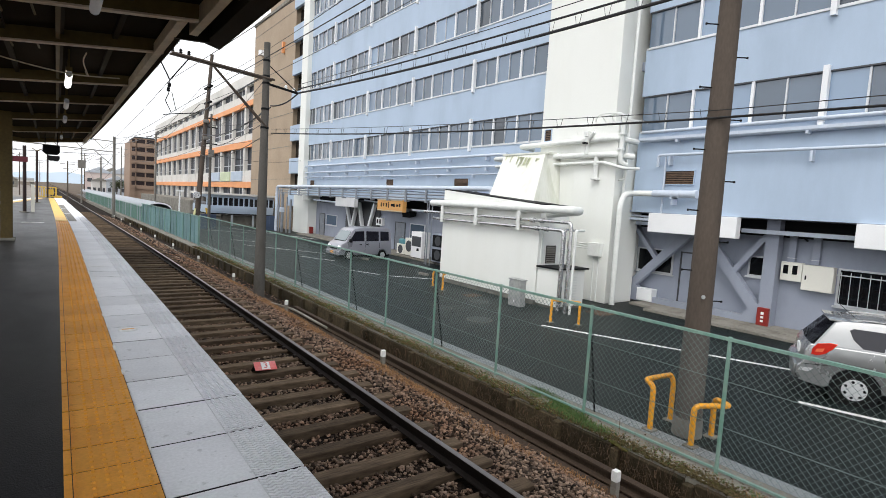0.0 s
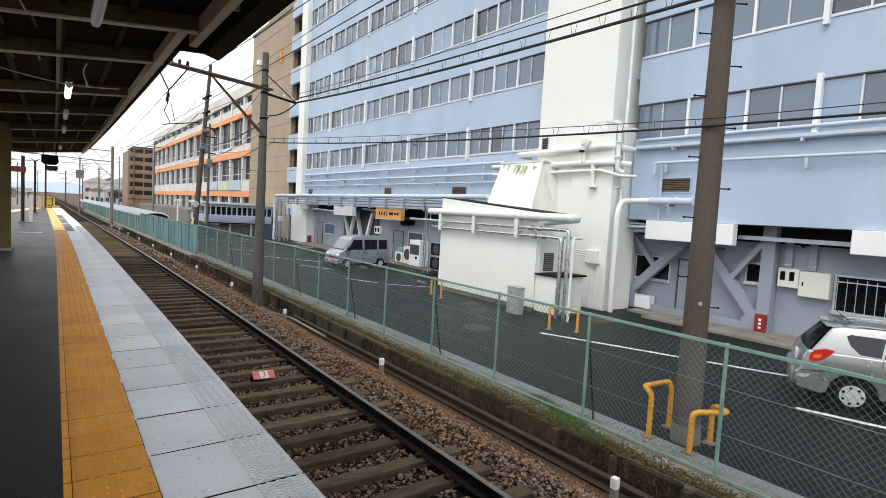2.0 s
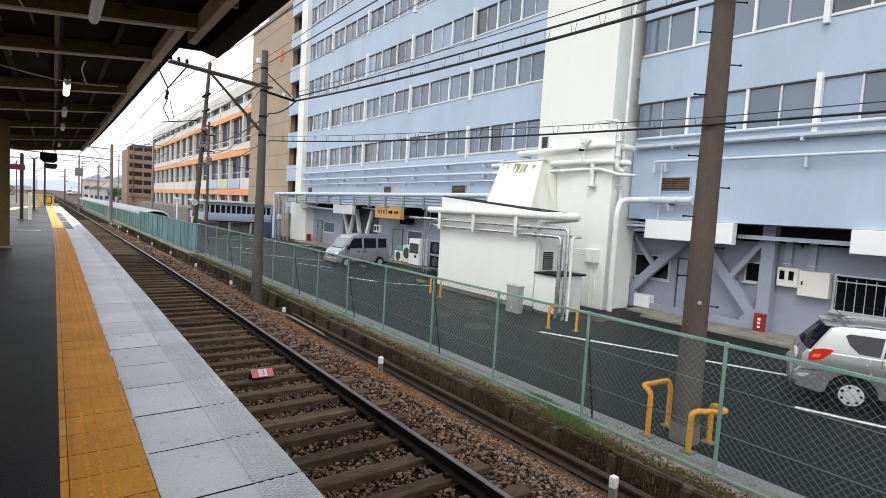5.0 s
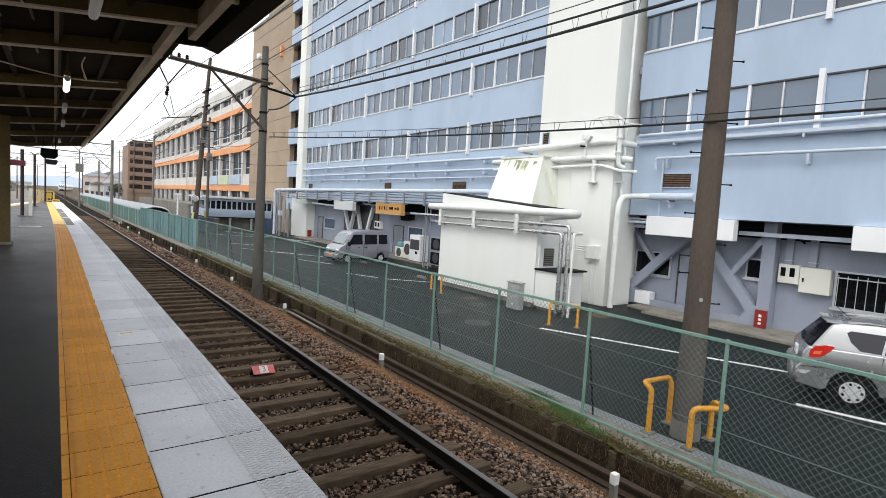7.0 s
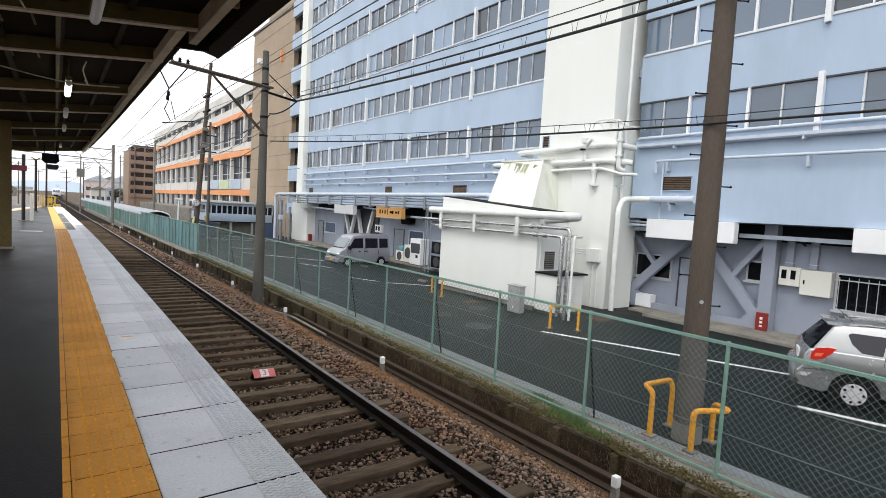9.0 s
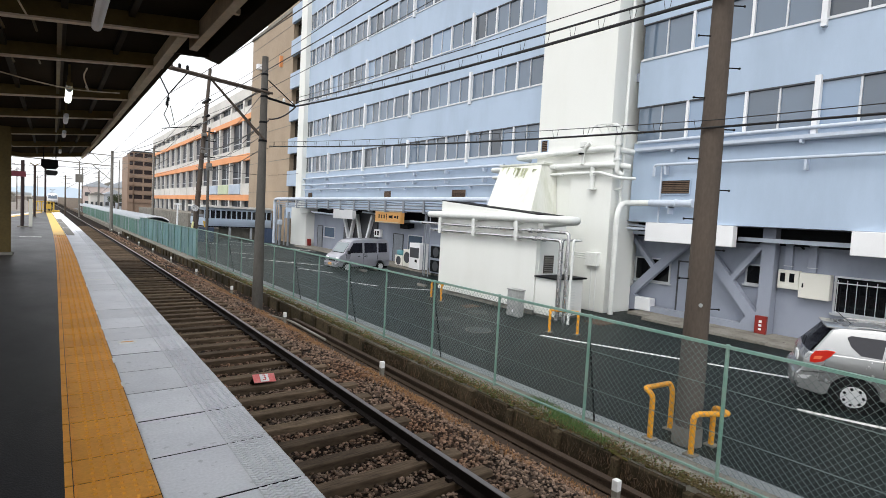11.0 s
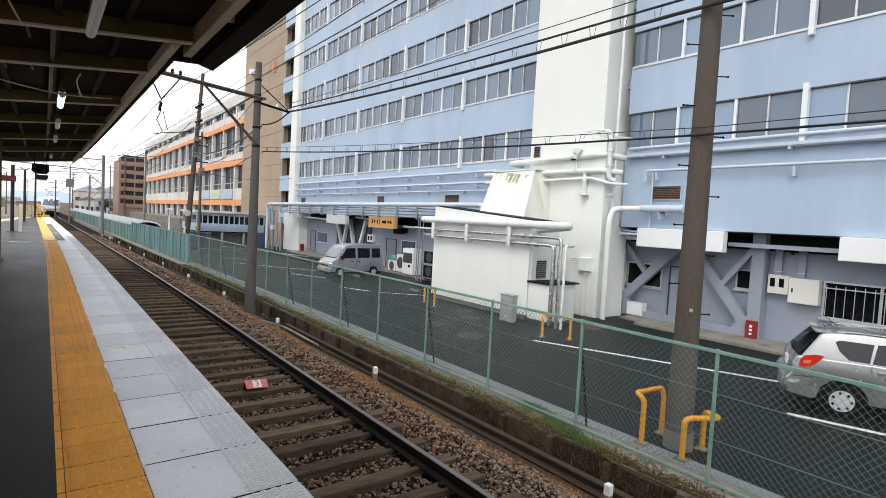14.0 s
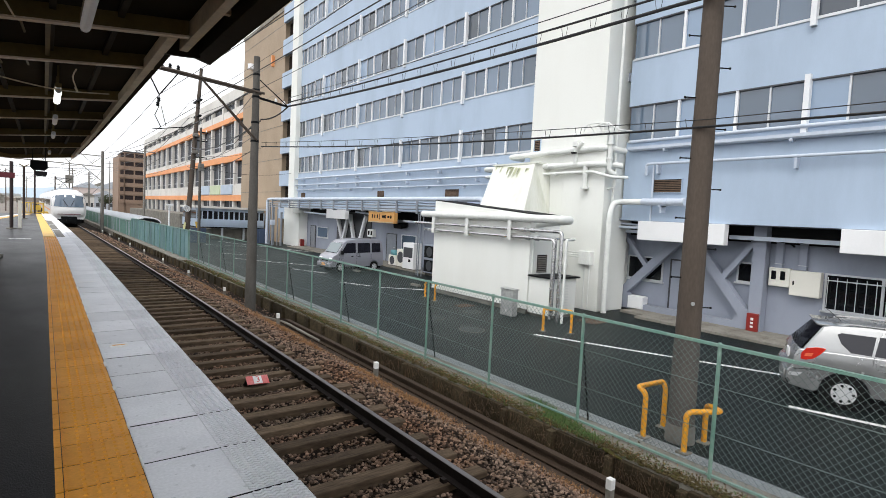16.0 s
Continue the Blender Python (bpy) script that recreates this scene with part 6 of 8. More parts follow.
    # grey street cabinet
    c = thing("street_cabinet", "weathered grey steel cabinet standing on the asphalt", "cabinet", (12.0, 12.05, ROAD))
    part("case", box(bmesh.new(), 11.8, 12.05, 11.75, 12.3, ROAD, -0.76, bevel=0.03), "cabinet_grey", c)
    part("lid", box(bmesh.new(), 11.78, 12.07, 11.73, 12.32, -0.76, -0.72, bevel=0.015), "cabinet_grey", c)
    part("lock", boxes((11.79, 11.80, 12.0, 12.03, -1.45, -1.37)), "white_plastic", c)


def air_conditioners():
    def unit(x, y0, y1, z0, z1, depth, material, grille, label):
        a = thing("air_conditioner", label, "air conditioner", (x, (y0 + y1) / 2, z0), group="outdoor units")
        part("case", box(bmesh.new(), x, x + depth, y0, y1, z0, z1, bevel=0.02), material, a)
        g = grille
        if g:
            part("grille", boxes((x - 0.008, x + 0.002, y0 + g[0], y1 - g[0], z0 + g[1], z1 - g[2])), "frame_dark", a)
        part("foot", boxes((x + 0.05, x + depth - 0.05, y0 + 0.05, y0 + 0.15, z0 - 0.12, z0), (x + 0.05, x + depth - 0.05, y1 - 0.15, y1 - 0.05, z0 - 0.12, z0)), "concrete", a)
        return a
    a = unit(15.95, 23.6, 24.65, -1.48, -0.06, 0.6, "white_plastic", (0.08, 0.62, 0.25), "tall white outdoor air-conditioning unit")
    part("panel", boxes((15.94, 15.952, 23.85, 24.05, -1.1, -0.95)), "dark", a)
    b = unit(16.2, 24.72, 25.66, -1.48, -0.5, 0.5, "ivory", None, "ivory outdoor air-conditioning unit with a round fan")
    part("fan_grille", tubes(([(16.185, 25.25, -0.95), (16.2, 25.25, -0.95)], 0.32), sides=20), "frame_dark", b)
    b = unit(16.2, 25.74, 26.56, -1.48, -0.9, 0.4, "ivory", None, "small ivory outdoor air-conditioning unit")
    part("fan_grille", tubes(([(16.185, 26.15, -1.2), (16.2, 26.15, -1.2)], 0.25), sides=20), "frame_dark", b)
    c = unit(15.7, 21.2, 22.3, -1.45, 0.0, 0.5, "wall_grey", None, "double-stacked dark outdoor condenser")
    for z in (-0.36, -1.08):
        part("fan_grille", boxes((15.685, 15.70, 21.3, 22.2, z - 0.3, z + 0.3)), "dark", c)
        part("fan_ring", tubes(([(15.675, 21.75, z), (15.685, 21.75, z)], 0.25), sides=18), "frame_dark", c)
    pipe_thing("riser_pipe", "pale pipes rising beside the outdoor units", [([(15.2, 22.0, ROAD), (15.2, 22.0, 1.7)], 0.032), ([(15.3, 22.3, ROAD), (15.3, 22.3, 1.7)], 0.026), ([(15.2, 21.7, ROAD), (15.2, 21.7, 1.7)], 0.026)], "rack_steel", group="riser pipes")
    u = thing("tarp_bundle", "small folded teal tarpaulin on a unit", "tarpaulin", (16.2, 26.15, -0.9))
    part("bundle", box(bmesh.new(), 16.2, 16.5, 25.85, 26.4, -0.9, -0.6, bevel=0.08), "teal", u)


# ---- marks on the asphalt ----
STALLS = [((10.19, 26.11), (11.11, 24.05)), ((10.29, 20.83), (10.99, 19.28)), ((11.11, 18.92), (12.64, 17.60)), ((10.02, 30.49), (12.05, 27.36)), ((9.01, 32.17), (10.48, 29.53)), ((9.19, 35.65), (10.86, 33.77)), ((9.57, 44.31), (13.20, 41.12)), ((12.43, 26.21), (13.08, 26.73)), ((11.88, 47.64), (15.59, 36.85))]
WHEELSTOPS = [(12.95, 24.33), (13.88, 24.75), (12.86, 18.72)]
VAN = (14.55, 25.15, ROAD, 0, 0, 184)

def road_marks():
    for a, b in [((10.60, 9.66), (12.83, 4.31)), ((10.56, 3.51), (11.3, 1.0))] + STALLS:
        a, b = Vector((*a, 0)), Vector((*b, 0))
        n = Vector((-(b - a).y, (b - a).x, 0)).normalized() * 0.06
        bm = bmesh.new()
        q = [bm.verts.new((*(p + s * n).xy, ROAD + 0.005)) for p, s in ((a, 1), (b, 1), (b, -1), (a, -1))]
        top = bm.faces.new(q)
        ex = bmesh.ops.extrude_face_region(bm, geom=[top])
        bmesh.ops.translate(bm, vec=(0, 0, 0.004), verts=[v for v in ex["geom"] if isinstance(v, bmesh.types.BMVert)])
        bmesh.ops.recalc_face_normals(bm, faces=bm.faces)
        solo("bay_line", bm, "white_line", "white painted parking bay line on asphalt", "road marking", group="bay lines")
    for x, y, r in ((9.4, 10.85, 0.36), (9.42, 12.56, 0.27), (11.2, 13.0, 0.3)):
        c = thing("manhole_cover", "round iron manhole cover set in the asphalt", "manhole cover", (x, y, ROAD))
        part("cover", cylinder(bmesh.new(), (x, y, ROAD + 0.001), r * 0.9, 0.010, 28), "cover", c)
        part("ring", cylinder(bmesh.new(), (x, y, ROAD + 0.001), r, 0.006, 28), "pole_grey", c)
    for x, y, w, l in ((11.7, 14.0, 0.7, 0.5), (13.9, 10.2, 1.0, 0.8)):
        bm = prism(bmesh.new(), [(x - w / 2, y - l / 2), (x + w / 2, y - l * 0.4), (x + w * 0.45, y + l / 2), (x - w * 0.4, y + l * 0.45)], "z", ROAD + 0.001, ROAD + 0.014)
        solo("steel_plate", bm, "rust_plate", "rusty brown steel plate lying on the asphalt", "steel plate", group="steel plates")
    for x, y in WHEELSTOPS:
        w = solo("wheel_stop", box(bmesh.new(), x - 0.08, x + 0.08, y - 0.3, y + 0.3, ROAD, ROAD + 0.11, bevel=0.02), "concrete", "pale concrete wheel stop in a parking bay", "wheel stop", group="wheel stops")


# ---- vehicles ----
def shell(outline, half, base, top, taper, bevel=0.03):
    """A body pushed out of its side outline, narrowing towards the roof."""
    bm = bmesh.new()
    rows = []
    for s in (-1, 1):
        row = []
        for u, z in outline:
            k = max(0.0, (z - base) / (top - base))
            row.append(bm.verts.new((u, s * half * (1 - taper * k), z)))
        rows.append(row)
    n = len(outline)
    for k in range(n):
        bm.faces.new((rows[0][k], rows[0][(k + 1) % n], rows[1][(k + 1) % n], rows[1][k]))
    bm.faces.new(rows[0][::-1])
    bm.faces.new(rows[1])
    bmesh.ops.recalc_face_normals(bm, faces=bm.faces)
    if bevel:
        bmesh.ops.bevel(bm, geom=bm.edges[:], offset=bevel, segments=3, affect="EDGES", profile=0.6, clamp_overlap=True)
    return bm


def side_panel(outline, half, base, top, taper, sides=(-1, 1), proud=0.006, thick=0.012):
    """Thin panels that follow the body's tapering flank."""
    bm = bmesh.new()
    for s in sides:
        inner, outer = [], []
        for u, z in outline:
            k = max(0.0, (z - base) / (top - base))
            y = half * (1 - taper * k)
            inner.append(bm.verts.new((u, s * (y - thick), z)))
            outer.append(bm.verts.new((u, s * (y + proud), z)))
        n = len(outline)
        bm.faces.new(outer)
        bm.faces.new(inner[::-1])
        for k in range(n):
            bm.faces.new((outer[k], inner[k], inner[(k + 1) % n], outer[(k + 1) % n]))
    bmesh.ops.recalc_face_normals(bm, faces=bm.faces)
    return bm


def wheel(t, u, v, r, width, spokes):
    w = part("wheel", tubes(([(u, v - width / 2, r), (u, v - width / 2 + 0.03, r), (u, v + width / 2 - 0.03, r), (u, v + width / 2, r)], [r - 0.035, r, r, r - 0.035]), sides=28), "tyre", t, world=False, smooth=False)
    s = 1 if v > 0 else -1
    face = v + s * (width / 2 + 0.003)
    part("rim", tubes(([(u, face - s * 0.02, r), (u, face, r), (u, face + s * 0.012, r)], [r * 0.64, r * 0.62, r * 0.2]), sides=24), "rim", w, world=False)
    for k in range(spokes):
        a = k * math.tau / spokes
        c = Vector((u + math.cos(a) * r * 0.47, face + s * 0.006, r + math.sin(a) * r * 0.47))
        bm = tube(bmesh.new(), [c - Vector((0, s * 0.01, 0)), c + Vector((0, s * 0.004, 0))], r * 0.085, 8)
        part("rim_hole", bm, "dark", w, world=False)


def silver_wagon():
    """Local frame: the car drives towards +u, its rear bumper at u = 0."""
    t = thing("station_wagon", "silver compact station wagon parked on the asphalt", "car", (0, 0, 0))
    H = 0.85
    rear, front = 0.92, 3.50
    def arch(c, r, n=11):
        return [(c - r * math.cos(math.pi * k / (n - 1)), 0.29 + r * math.sin(math.pi * k / (n - 1))) for k in range(n)]
    out = [(0.22, 0.30), (0.46, 0.25), *arch(rear, 0.37), *arch(front, 0.37), (4.30, 0.24), (4.42, 0.45), (4.38, 0.68), (4.15, 0.80), (3.25, 0.965), (1.6, 1.0), (0.22, 1.0), (0.15, 0.86), (0.13, 0.66), (0.05, 0.58), (0.04, 0.42), (0.10, 0.32)]
    part("body", shell(out, H, 0.55, 2.3, 0.20, 0.035), "silver_car", t, world=False, smooth=True)
    roof = [(0.26, 0.97), (3.15, 0.96), (2.40, 1.40), (2.05, 1.465), (1.2, 1.49), (0.70, 1.46), (0.56, 1.42)]
    part("cabin", shell(roof, H - 0.045, 0.95, 1.45, 0.21, 0.045), "silver_car", t, world=False, smooth=True)
    def glass(name, o):
        for s in (-1, 1):
            part(name, side_panel(o, H - 0.045, 0.95, 1.45, 0.21, (s,)), "car_glass", t, world=False)
    glass("quarter_window", [(0.98, 1.03), (1.27, 1.02), (1.33, 1.34), (0.84, 1.345), (0.78, 1.31), (0.84, 1.16)])
    glass("door_window", [(1.31, 1.02), (2.06, 1.0), (2.04, 1.37), (1.38, 1.345)])
    glass("door_window", [(2.10, 1.0), (2.95, 0.99), (2.42, 1.31), (2.08, 1.37)])
    bm = bmesh.new()
    low = [bm.verts.new(p) for p in ((0.235, -0.745, 0.995), (0.20, 0.0, 0.99), (0.235, 0.745, 0.995))]
    high = [bm.verts.new(p) for p in ((0.55, -0.61, 1.405), (0.525, 0.0, 1.43), (0.55, 0.61, 1.405))]
    for k in range(2):
        bm.faces.new((low[k + 1], low[k], high[k], high[k + 1]))
    bmesh.ops.solidify(bm, geom=bm.faces[:], thickness=0.03)
    bmesh.ops.recalc_face_normals(bm, faces=bm.faces)
    part("rear_window", bm, "car_glass", t, "dark wrap-round tailgate glass", world=False)
    part("wiper", tubes(([(0.19, 0.0, 1.02), (0.27, 0.45, 1.09)], 0.010), sides=5), "dark", t, world=False)
    part("windscreen", prism(bmesh.new(), [(3.14, 0.98), (2.46, 1.385), (2.48, 1.40), (3.17, 0.99)], "y", -0.62, 0.62), "car_glass", t, world=False)
    part("spoiler", box(bmesh.new(), 0.48, 0.86, -0.60, 0.60, 1.425, 1.462, bevel=0.015), "silver_car", t, world=False, smooth=True)
    for s in (-1, 1):
        part("roof_rail", tubes((bend_round([(0.85, s * 0.60, 1.44), (0.95, s * 0.60, 1.495), (2.1, s * 0.60, 1.49), (2.2, s * 0.60, 1.43)], 0.06, 3), 0.014), sides=6), "silver_car", t, world=False, smooth=True)
    part("antenna", tubes(([(0.92, 0.0, 1.47), (0.66, 0.0, 1.70)], 0.006), sides=5), "dark", t, world=False)
    for s in (-1, 1):
        o = [(0.25, 0.82), (0.26, 0.93), (0.33, 1.02), (0.50, 1.06), (0.62, 1.05), (0.55, 0.95), (0.44, 0.85), (0.33, 0.81)]
        lamp = part("tail_lamp", side_panel(o, H + 0.006, 0.55, 2.3, 0.20, (s,), 0.012, 0.16), "tail_red", t, "red tail lamp", world=False)
        part("indicator", side_panel([(0.30, 0.875), (0.32, 0.93), (0.44, 0.95), (0.41, 0.885)], H + 0.006, 0.55, 2.3, 0.20, (s,), 0.016, 0.05), "tail_orange", lamp, "paler lens in the tail lamp", world=False)
        part("rear_reflector", side_panel([(0.08, 0.50), (0.10, 0.56), (0.30, 0.57), (0.24, 0.50)], H, 0.55, 2.3, 0.20, (s,), 0.006, 0.06), "rim", t, "clear bumper reflector", world=False)
        part("bumper_seam", side_panel([(0.13, 0.625), (0.13, 0.632), (0.56, 0.662), (0.56, 0.655)], H, 0.55, 2.3, 0.20, (s,), 0.003, 0.02), "dark", t, world=False)
    part("rear_bumper", box(bmesh.new(), 0.0, 0.2, -0.70, 0.70, 0.30, 0.60, bevel=0.08), "silver_car", t, world=False, smooth=True)
    part("underbody", boxes((0.3, 4.3, -0.70, 0.70, 0.17, 0.32)), "dark", t, world=False)
    part("number_plate", boxes((0.115, 0.145, -0.17, 0.17, 0.70, 0.86)), "white_plastic", t, "blank pale number plate", world=False)
    for s in (-1, 1):
        for u in (rear, front):
            wheel(t, u, s * 0.745, 0.30, 0.19, 7)
            bm = tubes(([(u, s * 0.60, 0.29), (u, s * 0.80, 0.29)], 0.365), sides=24)
            part("wheel_well", bm, "dark", t, world=False)
        for u in (1.38, 2.28):
            part("door_handle", box(bmesh.new(), u, u + 0.19, s * (H - 0.03) - 0.02, s * (H - 0.03) + 0.02, 0.865, 0.90, bevel=0.008), "silver_car", t, world=False)
        for u0, u1 in ((1.26, 1.30), (2.08, 2.08), (3.0, 2.98)):
            part("door_seam", side_panel([(u0 - 0.004, 0.42), (u0 + 0.004, 0.42), (u1 + 0.004, 1.0), (u1 - 0.004, 1.0)], H, 0.55, 2.3, 0.20, (s,), 0.003, 0.02), "dark", t, world=False)
    t.matrix_world = pose(11.608, 4.088, ROAD, 0, 0, -66.0)
    return t


def grey_van():
    t = thing("microvan", "grey one-box microvan parked beside the office", "van", (0, 0, 0))
    k = 0.97
    H, top = 0.74 * k, 1.84 * k
    L = [(0.0, 0.30), (0.28, 0.26), *[(0.62 + 0.29 * math.cos(a), 0.27 + 0.29 * math.sin(a)) for a in [math.pi * (1 - j / 6) for j in range(7)]], *[(2.80 + 0.29 * math.cos(a), 0.27 + 0.29 * math.sin(a)) for a in [math.pi * (1 - j / 6) for j in range(7)]], (3.28, 0.28), (3.36, 0.42), (3.35, 0.66), (3.27, 0.82), (3.02, 0.94), (2.62, 1.50), (2.42, 1.62), (1.9, 1.69), (1.2, 1.71), (0.25, 1.69), (0.10, 1.60), (0.0, 0.95)]
    L = [(a * k, b * k * 1.07) for a, b in L]
    part("body", shell(L, H, 0.9, top, 0.15, 0.045), "grey_car", t, world=False, smooth=True)
    def glass(o):
        for s in (-1, 1):
            part("side_window", side_panel([(a * k, b * k * 1.07) for a, b in o], H, 0.9, top, 0.15, (s,)), "car_glass", t, world=False)
    glass([(0.20, 1.02), (0.78, 1.0), (0.78, 1.50), (0.22, 1.50)])
    glass([(0.90, 1.0), (1.72, 0.98), (1.72, 1.50), (0.90, 1.50)])
    glass([(1.86, 0.98), (2.78, 0.97), (2.42, 1.48), (1.86, 1.50)])
    part("windscreen", prism(bmesh.new(), [(2.96 * k, 1.06 * k), (2.635 * k, 1.55 * k), (2.66 * k, 1.575 * k), (3.0 * k, 1.065 * k)], "y", -0.58, 0.58), "glass_pale", t, world=False)
    part("windscreen_seal", prism(bmesh.new(), [(2.99 * k, 1.02 * k), (2.60 * k, 1.595 * k), (2.615 * k, 1.61 * k), (3.02 * k, 1.03 * k)], "y", -0.615, 0.615), "dark", t, world=False)
    part("front_bumper", box(bmesh.new(), 3.22, 3.36, -0.70, 0.70, 0.26, 0.50, bevel=0.05), "grey_car", t, world=False)
    part("grille", boxes((3.235, 3.262, -0.35, 0.35, 0.56, 0.66)), "dark", t, world=False)
    part("number_plate", boxes((3.358, 3.37, -0.17, 0.17, 0.34, 0.48)), "orange_sign", t, "blank yellow number plate", world=False)
    for s in (-1, 1):
        part("headlamp", box(bmesh.new(), 3.05, 3.25, s * 0.53 - 0.15, s * 0.53 + 0.15, 0.60, 0.76, bevel=0.03), "white_plastic", t, "clear headlamp", world=False)
        part("mirror", box(bmesh.new(), 2.62, 2.75, s * 0.80 - 0.09, s * 0.80 + 0.09, 0.95, 1.15, bevel=0.03), "dark", t, world=False)
        for u in (0.62 * k, 2.80 * k):
            wheel(t, u, s * 0.655, 0.26, 0.16, 5)
        for u in (0.84, 1.79, 2.88):
            part("door_seam", boxes((u * k - 0.006, u * k + 0.006, s * (H - 0.004) - 0.01, s * (H - 0.004) + 0.01, 0.42, 0.95)), "dark", t, world=False)
        for u in (1.55, 1.95):
            part("door_handle", boxes((u, u + 0.14, s * H - 0.012, s * H + 0.012, 0.82, 0.86)), "dark", t, world=False)
        part("rub_strip", boxes((0.1, 3.2, s * H - 0.008, s * H + 0.008, 0.60, 0.64)), "grey_car", t, world=False)
    part("underbody", boxes((0.1, 3.2, -0.62, 0.62, 0.16, 0.3)), "dark", t, world=False)
    t.matrix_world = pose(*VAN) @ Matrix.Scale(0.955, 4)
    return t


office_pipes()
wall_vents()
ground_floor()
pipe_rack()
pump_house()
air_conditioners()
road_marks()
silver_wagon()
grey_van()
guard_rail((11.17, 9.87, ROAD), (11.68, 9.30, ROAD), 0.62, (0.05, 0.05, 0.0))
guard_rail((11.3, 15.2, ROAD), (11.5, 16.1, ROAD), 0.62, (0.05, -0.05, 0.0))


# ---- the far side of the yard ----
def teal_fence():
    f = thing("panel_fence", "weathered blue-green sheet panel fence along the track", "fence", (6.3, 40, STRIP))
    y = 31.0
    r = random.Random(2)
    while y < 52:
        x = FENCE + drift(y)
        part("panel", boxes((x - 0.02, x + 0.015, y + 0.02, y + 0.98, STRIP + 0.05, 0.02 + r.uniform(-0.02, 0.02))), "fence_pale", f)
        if int(y) % 2:
            part("post", boxes((x - 0.06, x - 0.02, y - 0.03, y + 0.03, STRIP - 0.05, 0.08)), "fence_green", f)
        y += 1.0
    part("top_rail", sweep(bmesh.new(), [(FENCE - 0.07, 0.03), (FENCE - 0.02, 0.03), (FENCE - 0.02, 0.08), (FENCE - 0.07, 0.08)], run(31, 52, 2)), "fence_green", f)
    g = thing("panel_fence", "blue-green bar fence in front of a covered shelter", "fence", (6.0, 80, STRIP))
    y = 52.0
    while y < 128:
        x = FENCE + drift(y)
        part("panel", boxes((x - 0.015, x + 0.015, y + 0.02, y + 1.96, STRIP + 0.05, -0.40)), "fence_pale", g)
        part("post", boxes((x - 0.05, x + 0.02, y - 0.05, y + 0.05, STRIP, -0.18)), "fence_green", g)
        for k in range(1, 5):
            part("bar", boxes((x - 0.045, x - 0.016, y + k * 0.4 - 0.022, y + k * 0.4 + r.uniform(-0.01, 0.02), STRIP + 0.06, -0.2 - r.uniform(0, 0.12))), "silver" if r.random() < 0.35 else "fence_green", g)
        y += 2.0
    part("top_rail", sweep(bmesh.new(), [(FENCE - 0.05, -0.22), (FENCE, -0.22), (FENCE, -0.17), (FENCE - 0.05, -0.17)], run(52, 128, 2)), "fence_green", g)


def shelter():
    s = thing("bicycle_shelter", "long covered shelter with a rounded silver roof", "shelter", (8.0, 90, ROAD))
    arc = [(7.0 + 1.05 * (1 - math.cos(a)), -0.32 + 0.52 * math.sin(a)) for a in [math.pi * k / 12 for k in range(13)]]
    prof = arc + [(x, z - 0.04) for x, z in arc[::-1]]
    part("roof", sweep(bmesh.new(), prof, run(52, 150, 4), shift=lambda y: drift(y) - 0.35), "rack_steel", s, smooth=True)
    part("end_arch", prism(bmesh.new(), [(x + drift(52) - 0.35, z + 0.0) for x, z in arc] + [(x + drift(52) - 0.35, z - 0.12) for x, z in arc[::-1]], "y", 51.9, 52.0), "frame_white", s)
    part("back_wall", sweep(bmesh.new(), [(8.8, ROAD), (8.85, ROAD), (8.85, -0.35), (8.8, -0.35)], run(52, 150, 5), shift=lambda y: drift(y) - 0.2), "navy", s)
    y = 52.2
    while y < 150:
        d = drift(y) - 0.35
        part("post", boxes((7.05 + d, 7.12 + d, y - 0.04, y + 0.04, ROAD, -0.3)), "alu", s)
        part("post", boxes((9.0 + d, 9.07 + d, y - 0.04, y + 0.04, ROAD, -0.3)), "alu", s)
        y += 4.0


